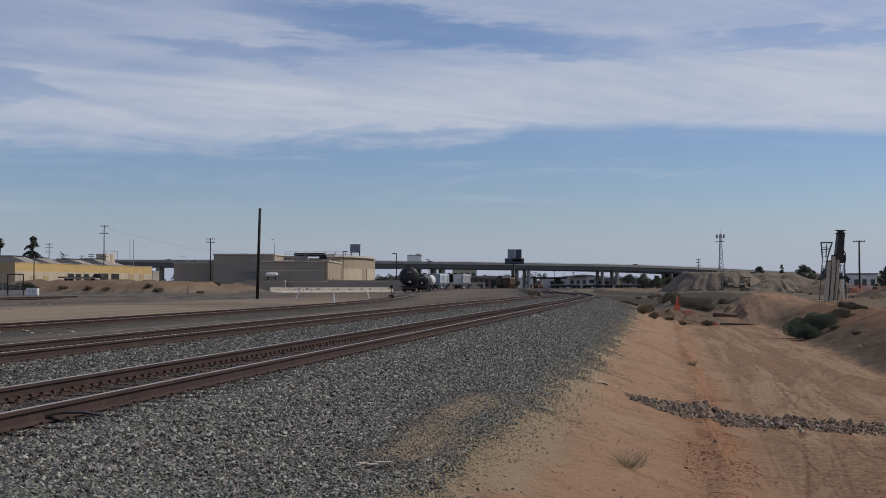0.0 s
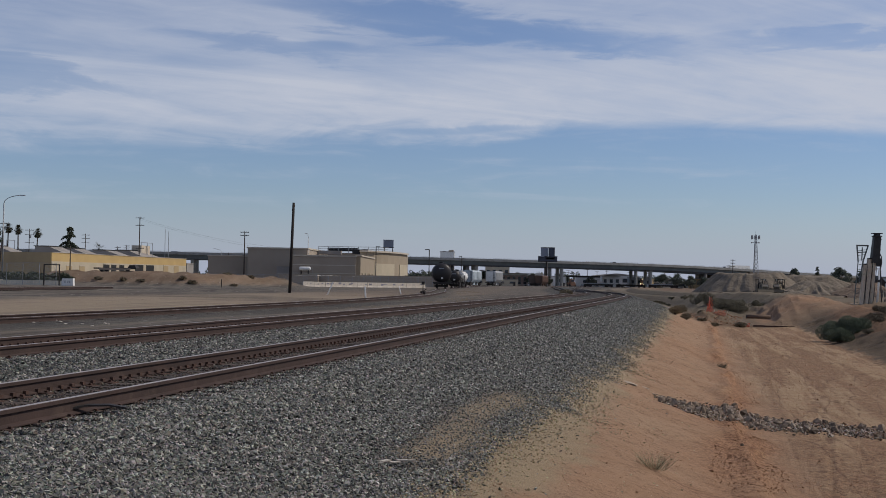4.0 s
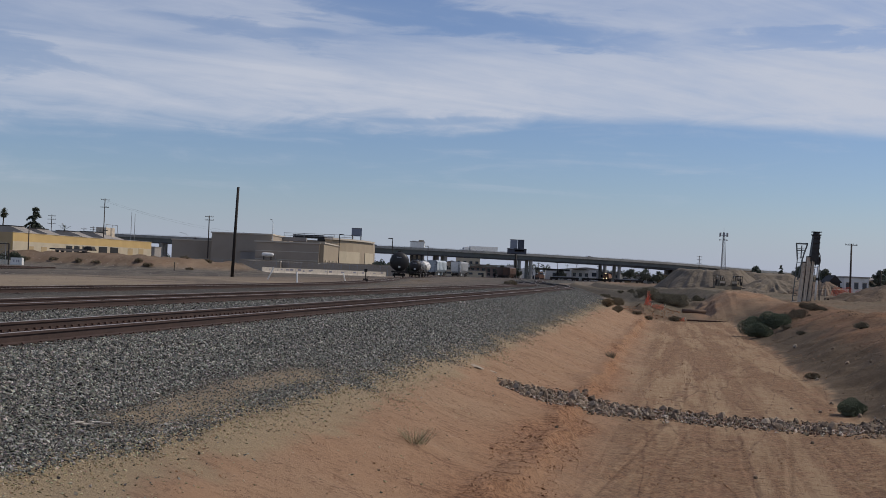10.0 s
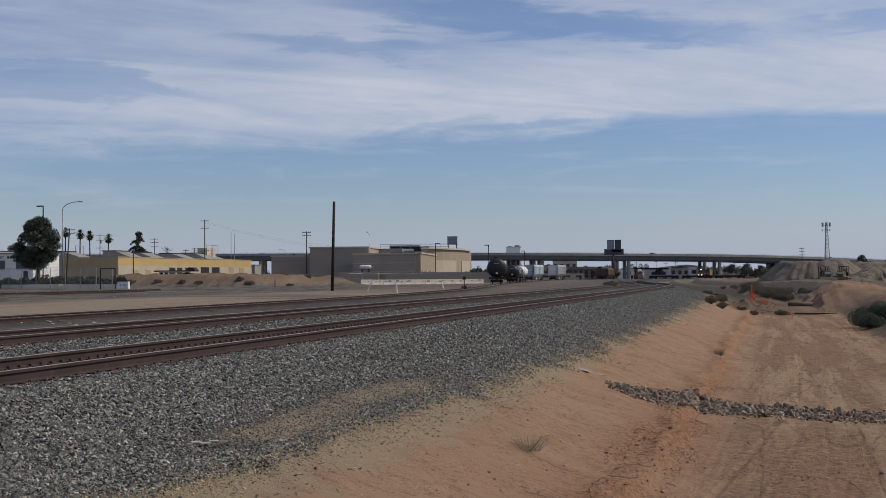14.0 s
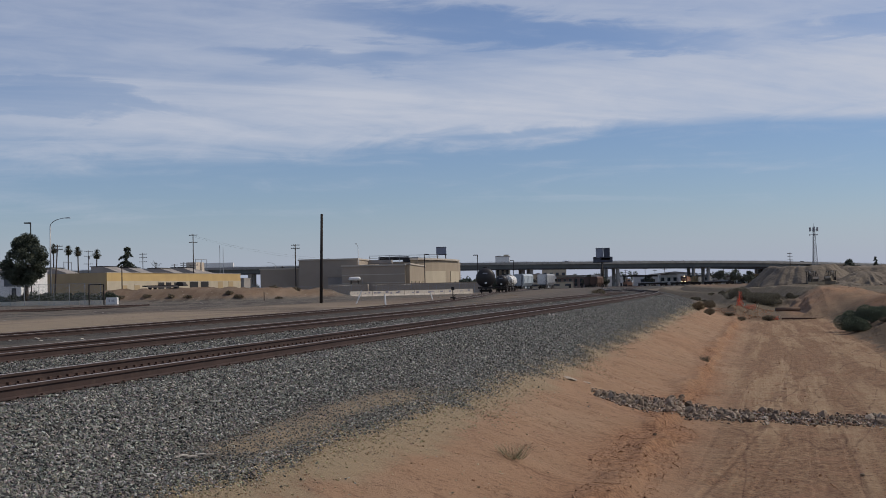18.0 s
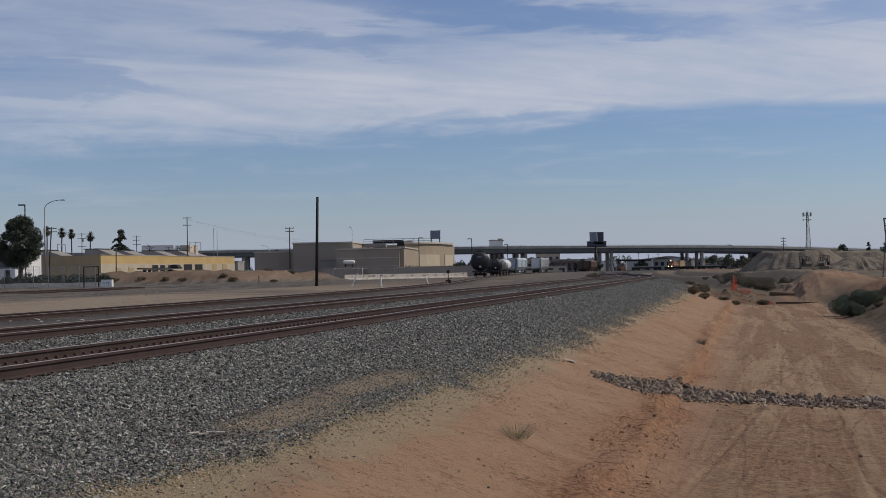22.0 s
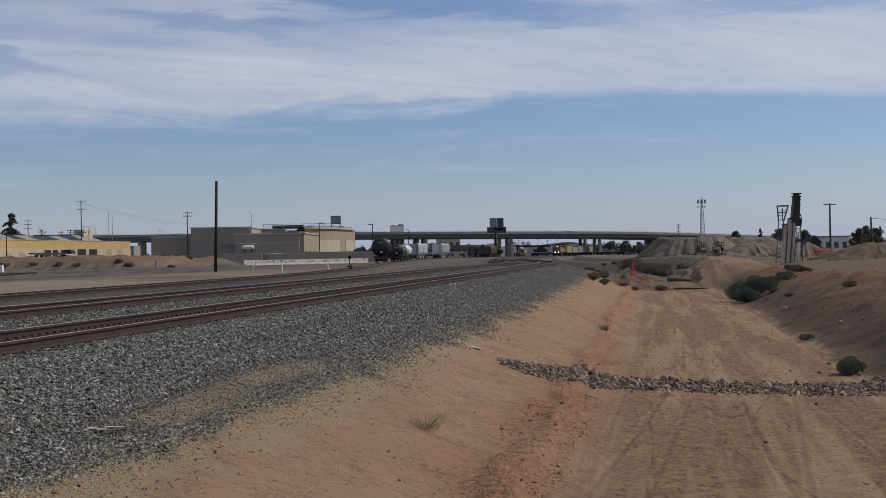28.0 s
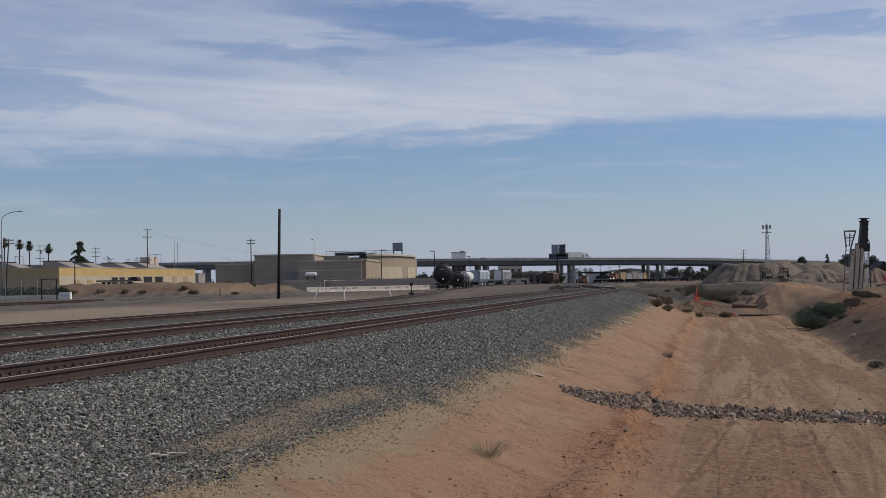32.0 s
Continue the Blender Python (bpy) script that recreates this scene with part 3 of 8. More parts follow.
# ---- ground: one sheet to the horizon ----
def ground_material():
    m = bpy.data.materials.new("earth_and_gravel")
    m.use_nodes = True
    n, l = m.node_tree.nodes, m.node_tree.links
    b = n["Principled BSDF"]
    co = n.new("ShaderNodeTexCoord")

    def noise_at(scale, detail=6.0, rough=0.6, vec=None):
        q = n.new("ShaderNodeTexNoise")
        q.inputs["Scale"].default_value, q.inputs["Detail"].default_value, q.inputs["Roughness"].default_value = scale, detail, rough
        l.new(vec or co.outputs["Object"], q.inputs["Vector"])
        return q.outputs["Fac"]

    def span(v, a, b_, lo=0.0, hi=1.0):
        q = n.new("ShaderNodeMapRange")
        for k, w in zip(("From Min", "From Max", "To Min", "To Max"), (a, b_, lo, hi)):
            q.inputs[k].default_value = w
        l.new(v, q.inputs["Value"])
        return q.outputs[0]

    def mixed(f, a, b_, mode="MIX"):
        q = n.new("ShaderNodeMix")
        q.data_type, q.blend_type = "RGBA", mode
        for k, w in (("Factor", f), ("A", a), ("B", b_)):
            if isinstance(w, float):
                q.inputs[k].default_value = w
            elif isinstance(w, tuple):
                q.inputs[k].default_value = (*w, 1)
            else:
                l.new(w, q.inputs[k])
        return q.outputs["Result"]

    def times(a, b_):
        q = n.new("ShaderNodeMath")
        q.operation, q.use_clamp = "MULTIPLY", True
        l.new(a, q.inputs[0])
        if isinstance(b_, float):
            q.inputs[1].default_value = b_
        else:
            l.new(b_, q.inputs[1])
        return q.outputs[0]

    coarse, mid, fine, grit = noise_at(0.22), noise_at(1.6), noise_at(11.0, 8.0, 0.7), noise_at(60.0, 3.0)
    # stretched along the way that is driven
    sc = n.new("ShaderNodeMapping")
    sc.vector_type = "TEXTURE"
    sc.inputs["Rotation"].default_value = (0, 0, radians(-10.4))
    sc.inputs["Scale"].default_value = (1.0, 20.0, 1.0)
    l.new(co.outputs["Object"], sc.inputs["Vector"])
    patchy = noise_at(3.6, 8.0, 0.72)
    drag = noise_at(5.5, 5.0, 0.6, sc.outputs[0])
    # washed down the slope
    sr = n.new("ShaderNodeMapping")
    sr.inputs["Rotation"].default_value = (0, 0, radians(32))
    sr.inputs["Scale"].default_value = (0.22, 1.0, 0.22)
    l.new(co.outputs["Object"], sr.inputs["Vector"])
    rill = noise_at(6.5, 6.0, 0.65, sr.outputs[0])
    sd = n.new("ShaderNodeMapping")
    sd.inputs["Rotation"].default_value = (0, 0, radians(32))
    sd.inputs["Scale"].default_value = (0.05, 1.0, 1.0)
    l.new(co.outputs["Object"], sd.inputs["Vector"])
    speck = n.new("ShaderNodeTexVoronoi")
    speck.inputs["Scale"].default_value = 1.1
    l.new(co.outputs["Object"], speck.inputs["Vector"])
    lanes = noise_at(0.55, 7.0, 0.62, sc.outputs[0])
    zones = []
    for name in ("zone_a", "zone_b", "zone_c", "zone_d"):
        at = n.new("ShaderNodeAttribute")
        at.attribute_name = name
        sp = n.new("ShaderNodeSeparateColor")
        l.new(at.outputs["Color"], sp.inputs[0])
        zones += list(sp.outputs)
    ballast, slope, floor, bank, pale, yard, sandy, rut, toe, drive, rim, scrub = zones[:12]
    col = mixed(span(mid, 0.35, 0.7), (0.235, 0.185, 0.135), (0.175, 0.140, 0.108))
    yd = mixed(span(fine, 0.4, 0.65), (0.085, 0.080, 0.072), (0.175, 0.155, 0.132))
    yd = mixed(times(span(mid, 0.5, 0.62), 0.6), yd, (0.21, 0.172, 0.128))
    yd = mixed(times(span(drag, 0.52, 0.62), 0.55), yd, (0.085, 0.066, 0.052))
    yd = mixed(times(span(lanes, 0.50, 0.56), 0.7), yd, (0.062, 0.054, 0.047))
    yd = mixed(times(span(lanes, 0.46, 0.42), 0.5), yd, (0.20, 0.17, 0.135))
    col = mixed(yard, col, yd)
    col = mixed(pale, col, mixed(times(span(lanes, 0.52, 0.60), 0.5), mixed(span(mid, 0.3, 0.7), (0.330, 0.262, 0.186), (0.255, 0.205, 0.150)), (0.17, 0.138, 0.105)))
    sl = mixed(span(coarse, 0.35, 0.65), (0.350, 0.212, 0.128), (0.360, 0.238, 0.150))
    sl = mixed(times(span(rill, 0.57, 0.64), times(span(mid, 0.40, 0.56), 0.75)), sl, (0.190, 0.104, 0.066))
    sl = mixed(times(span(fine, 0.53, 0.60), times(span(mid, 0.46, 0.60), 0.8)), sl, (0.165, 0.088, 0.054))
    sl = mixed(times(span(patchy, 0.54, 0.64), span(fine, 0.42, 0.58, 0.05, 0.5)), sl, (0.190, 0.098, 0.058))
    # dark red-brown specks, with the small shadows of crumbs put into the colour
    sl = mixed(times(span(noise_at(20.0, 5.0, 0.72), 0.555, 0.62), span(mid, 0.40, 0.56, 0.1, 0.85)), sl, (0.150, 0.082, 0.053))
    sl = mixed(times(toe, span(fine, 0.36, 0.56, 0.25, 1.0)), sl, mixed(span(fine, 0.42, 0.58), (0.40, 0.200, 0.098), (0.170, 0.086, 0.050)))
    dv = noise_at(0.5, 6.0, 0.65, sd.outputs[0])
    col = mixed(times(drive, span(dv, 0.46, 0.52, 0.1, 1.0)), col, mixed(span(fine, 0.40, 0.6), (0.080, 0.066, 0.058), (0.150, 0.124, 0.104)))
    col = mixed(times(yard, span(speck.outputs["Distance"], 0.16, 0.10)), col, (0.36, 0.34, 0.31))
    col = mixed(slope, col, sl)
    col = mixed(times(sandy, span(fine, 0.3, 0.6, 0.6, 1.0)), col, mixed(span(grit, 0.40, 0.60), (0.405, 0.312, 0.188), (0.270, 0.208, 0.132)))
    # smooth driven lanes between crumbly ones
    lane = noise_at(1.5, 4.0, 0.55, sc.outputs[0])
    crumb_and_shade = noise_at(22.0, 4.0, 0.75)
    sx_ = n.new("ShaderNodeMapping")
    sx_.vector_type = "TEXTURE"
    sx_.inputs["Rotation"].default_value = (0, 0, radians(-10.4))
    sx_.inputs["Scale"].default_value = (1.0, 0.75, 1.0)
    l.new(co.outputs["Object"], sx_.inputs["Vector"])
    dash = noise_at(5.0, 6.0, 0.68, sx_.outputs[0])
    rough_dirt = mixed(span(fine, 0.46, 0.57), (0.305, 0.182, 0.104), (0.150, 0.086, 0.053))
    # dark crumbs on the floor, their tiny shadows painted in with them
    rough_dirt = mixed(times(span(crumb_and_shade, 0.54, 0.60), 0.85), rough_dirt, (0.095, 0.057, 0.039))
    smooth_dirt = mixed(span(mid, 0.35, 0.65), (0.380, 0.266, 0.163), (0.330, 0.220, 0.131))
    smooth_dirt = mixed(times(span(drag, 0.47, 0.38), 0.28), smooth_dirt, (0.43, 0.315, 0.198))
    fl = mixed(times(span(lane, 0.42, 0.52), span(patchy, 0.36, 0.52, 0.1, 1.0)), smooth_dirt, rough_dirt)
    fl = mixed(times(span(crumb_and_shade, 0.60, 0.65), span(mid, 0.42, 0.56, 0.1, 0.9)), fl, (0.115, 0.066, 0.044))
    fl = mixed(times(span(dash, 0.57, 0.63), 0.72), fl, (0.140, 0.080, 0.052))
    fl = mixed(times(span(drag, 0.55, 0.64), 0.30), fl, (0.200, 0.118, 0.074))
    # thin broken wheel lines along the way
    sw = n.new("ShaderNodeMapping")
    sw.vector_type = "TEXTURE"
    sw.inputs["Rotation"].default_value = (0, 0, radians(-13.5))
    sw.inputs["Scale"].default_value = (1.0, 9.0, 1.0)
    l.new(co.outputs["Object"], sw.inputs["Vector"])
    wheel = noise_at(0.9, 2.0, 0.4, sw.outputs[0])
    line = times(span(wheel, 0.470, 0.484), span(wheel, 0.500, 0.486))
    fl = mixed(times(times(line, span(mid, 0.40, 0.54)), span(fine, 0.36, 0.52, 0.35, 0.9)), fl, (0.125, 0.070, 0.046))
    fl = mixed(times(span(noise_at(0.8, 5.0, 0.6), 0.54, 0.64), 0.30), fl, (0.34, 0.190, 0.120))
    fl = mixed(times(rut, span(fine, 0.38, 0.56, 0.15, 0.75)), fl, (0.150, 0.084, 0.055))
    fl = mixed(times(toe, span(fine, 0.36, 0.56, 0.15, 0.9)), fl, mixed(span(fine, 0.42, 0.58), (0.33, 0.172, 0.090), (0.150, 0.082, 0.052)))
    col = mixed(floor, col, fl)
    # brown earth, darkened further: the shade of this left-facing bank is in its colour
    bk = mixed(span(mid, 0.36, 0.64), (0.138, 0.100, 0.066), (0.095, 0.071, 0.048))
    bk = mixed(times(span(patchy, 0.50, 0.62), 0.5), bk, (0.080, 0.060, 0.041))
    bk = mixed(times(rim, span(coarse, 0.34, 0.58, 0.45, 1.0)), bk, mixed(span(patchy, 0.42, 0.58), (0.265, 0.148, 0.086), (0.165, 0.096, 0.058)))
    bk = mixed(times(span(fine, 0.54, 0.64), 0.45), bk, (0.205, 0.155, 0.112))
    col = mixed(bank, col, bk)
    wd = mixed(span(mid, 0.38, 0.62), (0.150, 0.128, 0.092), (0.205, 0.165, 0.122))
    wd = mixed(times(span(patchy, 0.48, 0.58), 0.75), wd, (0.088, 0.080, 0.056))
    col = mixed(scrub, col, wd)
    vo = n.new("ShaderNodeTexVoronoi")
    vo.inputs["Scale"].default_value = 19.0
    l.new(co.outputs["Object"], vo.inputs["Vector"])
    vs = n.new("ShaderNodeSeparateColor")
    l.new(vo.outputs["Color"], vs.inputs[0])
    st = mixed(span(vs.outputs[0], 0.0, 1.0), (0.05, 0.052, 0.050), (0.20, 0.20, 0.19))
    # cell rims go dark: shade in the gaps between stones, painted on
    st = mixed(span(vo.outputs["Distance"], 0.32, 0.62), st, (0.045, 0.045, 0.045))
    st = mixed(times(span(coarse, 0.45, 0.7), 0.35), st, (0.20, 0.165, 0.125))
    col = mixed(ballast, col, st)
    col = mixed(times(span(grit, 0.35, 0.7), 0.25), col, (0.10, 0.08, 0.06))
    l.new(col, b.inputs["Base Color"])
    b.inputs["Roughness"].default_value = 0.95
    b.inputs["Specular IOR Level"].default_value = 0.12
    hgt = n.new("ShaderNodeMath")
    hgt.operation = "MULTIPLY_ADD"
    hgt.inputs[1].default_value = 0.5
    l.new(grit, hgt.inputs[0])
    l.new(fine, hgt.inputs[2])
    h2 = n.new("ShaderNodeMath")
    h2.operation = "MULTIPLY_ADD"
    l.new(times(ballast, span(vo.outputs["Distance"], 0.0, 0.7, 1.0, 0.0)), h2.inputs[0])
    h2.inputs[1].default_value = 1.4
    l.new(hgt.outputs[0], h2.inputs[2])
    bp = n.new("ShaderNodeBump")
    bp.inputs["Strength"].default_value, bp.inputs["Distance"].default_value = 1.0, 0.034
    l.new(h2.outputs[0], bp.inputs["Height"])
    l.new(bp.outputs[0], b.inputs["Normal"])
    return m


def build_ground():
    def spread(parts):
        return np.unique(np.concatenate([np.arange(a, b, s) for a, b, s in parts]))

    us = spread([(-3900, -400, 250), (-400, -130, 15), (-130, -30, 0.9), (-30, -8, 1.0), (-8, 1.6, 0.6), (1.6, 4.4, 0.2), (4.4, 8.4, 0.11), (8.4, 15.6, 0.05), (15.6, 16.5, 0.11), (16.5, 24, 0.2), (24, 40, 0.7), (40, 80, 2.5), (80, 400, 20), (400, 4100, 250)])
    ys = spread([(-200, 0, 20), (0, 11, 0.6), (11, 40, 0.12), (40, 62, 0.22), (62, 125, 0.5), (125, 250, 0.9), (250, 400, 6), (400, 1000, 25), (1000, 4700, 300)])
    u, y = np.meshgrid(us, ys)
    x = u / 0.983 + track_x(MAIN, np.minimum(y, 600)) * (1 - step(400, 1500, np.abs(u))) * (1 - step(600, 1500, y))
    z = ground_height(x, y)
    n, k = u.shape
    idx = np.arange(n * k).reshape(n, k)
    faces = np.stack([idx[:-1, :-1], idx[:-1, 1:], idx[1:, 1:], idx[1:, :-1]], -1).reshape(-1, 4)
    me = mesh_from_arrays("ground", np.stack([x, y, z], -1).reshape(-1, 3), faces, ground_material(), True)
    w = 0.5 * bumps(x, y, 0.9, 21) + 0.35 * bumps(x, y, 0.3, 22)
    wide = 1.3 * bumps(x, y, 6.0, 23)
    ur = (x - track_x(MAIN, y)) * 0.983
    edge = np.interp(y, [0, 14, 22, 35, 60, 110], [4.2, 4.25, 4.6, 4.75, 4.75, 4.5])
    worn = np.clip(sand_patch(ur, y) * (1.0 + 1.6 * w), 0, 1)
    ballast = step(-0.30, 0.40, edge + w * 1.4 - ur) * (1 - 0.9 * worn) * step(-8.6, -7.4, ur + w)
    siding = np.abs((x - track_x(SIDING, y))) * 0.98
    ballast = np.maximum(ballast, (1 - step(1.7, 2.6, siding + w)) * 0.75)
    slope = step(4.5, 5.5, ur + 0.8 * w) * (1 - step(8.6, 9.8, ur + w * 1.2))
    floor = step(8.3, 9.6, ur + w * 1.2) * (1 - step(15.3, 15.8, ur + w * 0.8 + wide * 0.3))
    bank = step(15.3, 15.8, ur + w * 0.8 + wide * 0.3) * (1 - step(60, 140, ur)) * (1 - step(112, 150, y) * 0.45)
    bank = np.maximum(bank, step(101, 108, y + 4 * bumps(x, y, 3.0, 29)) * step(5.5, 7, ur) * (1 - step(300, 400, y)) * (0.75 + 0.6 * bumps(x, y, 6.0, 25)))
    late = step(104, 112, y)
    bank = bank * (1 - late * step(12.0, 13.5, ur) * (1 - step(19.5, 21.5, ur)) * (1 - step(118, 126, y)))
    slope, floor = np.maximum(slope * (1 - 0.6 * late), late * step(11.5, 13.5, ur) * (1 - step(19.5, 21.5, ur)) * (1 - step(150, 200, y)) * (0.88 + 0.5 * bumps(x, y, 2.4, 51) + 0.5 * bumps(x, y, 0.9, 52))), floor * (1 - late)
    beyond = step(110, 122, y + 3 * bumps(x, y, 3.0, 29)) * step(4.2, 5.2, ur) * (1 - step(9.5, 12.5, ur))
    slope, sand_end = slope * (1 - beyond), 1 - step(96, 118, y)
    bank = np.maximum(bank, beyond * (1 - step(300, 400, y)))
    bank = np.maximum(bank, np.exp(-((ur - 9.0) / 1.8) ** 2 - ((y - 112) / 6.0) ** 2) * (0.75 + 0.8 * bumps(x, y, 1.2, 53)))
    fade = 1 - step(160, 260, y)
    berm = step(-0.05, 0.5, z - land_fall(y)) * (x < -28) * step(185, 195, y) * (1 - step(215, 240, y))
    slope = np.maximum(slope * fade, berm * 0.42)
    bank = np.maximum(bank, berm * (0.25 + 0.7 * bumps(x, y, 3.0, 35)))
    pale = step(-36, -31, ur + 3 * wide) * (1 - step(-17, -15.2, ur + wide)) * step(35, 50, y + 40) * (1 - 0.9 * step(78, 128, y + 10 * wide))
    path = np.exp(-((ur - 22.4 - 0.6 * bumps(x, y, 7, 24)) / 1.2) ** 2) * step(40, 55, y)
    pale = np.maximum(pale, path * 0.9)
    sandy = step(3.2, 4.2, ur) * (1 - step(4.9, 5.4, ur + 1.2 * w + 0.4 * wide)) * sand_end * 0.8
    sandy = np.maximum(sandy, worn * 0.42)
    rut = sum(np.exp(-((ur - c) / 0.045) ** 2) * step(-0.05, 0.16, bumps(c * 3, y, 1.7, 40 + k) + 0.5 * bumps(c * 3, y, 0.6, 48 + k)) * np.interp(y, [14, 19, 34, 50], [0.0, 1.0, 0.75, 0.4]) * (deep / 0.05) ** 2 for k, (c, deep) in enumerate(RUTS(y))) * step(8.0, 8.6, ur) * (1 - step(95, 108, y))
    toe = np.exp(-((ur - 8.0 - 0.7 * bumps(x, y, 2.1, 26)) / np.interp(y, [24, 38], [0.8, 0.36])) ** 2) * (0.9 + 1.0 * bumps(x, y, 2.8, 27)) * (1 - step(90, 110, y))
    yard = (1 - step(-33, -30, ur + 2 * wide)) * (1 - step(190, 260, y)) + (1 - step(-9.5, -8, ur)) * step(-16, -14, ur) + step(150, 220, y) * 0.6
    way = y - np.interp(x, [-110, -80, -53, -40, -31, -19, -8], [150, 132, 117, 109, 100, 90, 80]) - 3 * wide
    drive = np.exp(-(way / 9.0) ** 4) * (1 - step(-16, -13, ur))
    drive = np.maximum(drive, np.exp(-((x - track_x(YARD, y)) / 2.2) ** 4) * (1 - step(118, 126, y)))
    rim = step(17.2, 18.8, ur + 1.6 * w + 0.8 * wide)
    scrub = step(114, 126, y + 8 * bumps(x, y, 5.0, 57)) * step(4.6, 6.5, ur + w) * (1 - step(26, 40, ur)) * (1 - step(280, 420, y)) * (0.85 + 0.5 * bumps(x, y, 7.0, 58))
    scrub = np.maximum(scrub, step(23.4, 25.4, ur + w + 0.5 * wide) * step(58, 72, y) * (1 - step(280, 420, y)) * (0.7 + 0.5 * bumps(x, y, 4.0, 66)))
    drive = np.maximum(drive, step(105, 150, y + 8 * wide) * step(-40, -30, ur) * (1 - step(4.0, 5.0, ur)) * (1 - step(700, 800, y)) * (1 - np.clip(ballast * 1.5, 0, 1)) * 0.8)
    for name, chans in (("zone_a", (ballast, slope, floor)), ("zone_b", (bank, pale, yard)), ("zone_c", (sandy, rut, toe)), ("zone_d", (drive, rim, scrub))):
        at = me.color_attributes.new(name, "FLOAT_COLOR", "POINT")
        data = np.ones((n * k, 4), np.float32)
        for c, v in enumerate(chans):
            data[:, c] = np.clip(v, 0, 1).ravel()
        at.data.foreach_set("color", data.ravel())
    return tagged(new("ground", me), "orange dirt cutting, grey ballast shoulder and dusty rail yard", "ground", kind="structure")


ground = build_ground()


# ---- loose stones ----
def stone_cloud(name, x, y, z, size, rs, material, flat=0.75):
    """Many small broken stones as one mesh."""
    n = len(x)
    knob = np.array([(1, 0, 0), (0, 1, 0), (-1, 0, 0), (0, -1, 0), (0.25, 0.2, 0.8), (-0.2, -0.25, -0.8)], float) * 0.62
    tri = np.array([(0, 1, 4), (1, 2, 4), (2, 3, 4), (3, 0, 4), (1, 0, 5), (2, 1, 5), (3, 2, 5), (0, 3, 5)])
    v = knob[None] + (rs.rand(n, 6, 3) - 0.5) * 0.55
    v *= (size * (0.7 + 0.6 * rs.rand(n)))[:, None, None] * np.stack([np.ones(n), 0.7 + 0.3 * rs.rand(n), flat * (0.75 + 0.5 * rs.rand(n))], -1)[:, None]
    a, t = rs.rand(n) * 6.283, (rs.rand(n) - 0.5) * 1.6
    ca, sa, ct, s_t = np.cos(a)[:, None], np.sin(a)[:, None], np.cos(t)[:, None], np.sin(t)[:, None]
    vx, vy, vz = v[..., 0], v[..., 1], v[..., 2]
    vx, vz = vx * ct + vz * s_t, -vx * s_t + vz * ct
    vx, vy = vx * ca - vy * sa, vx * sa + vy * ca
    out = np.stack([vx + x[:, None], vy + y[:, None], vz + z[:, None]], -1).reshape(-1, 3)
    faces = (tri[None] + (np.arange(n) * 6)[:, None, None]).reshape(-1, 3)
    return mesh_from_arrays(name, out, faces, material)


def scatter(count, u0, u1, y0, y1, rs, power=1.3):
    """Places on the ballast: denser where the camera is nearer."""
    r = rs.rand(count)
    p = 1 - power
    y = (y0**p + r * (y1**p - y0**p)) ** (1 / p)
    u = u0 + (u1 - u0) * rs.rand(count)
    return u / 0.983 + track_x(MAIN, y), y, u


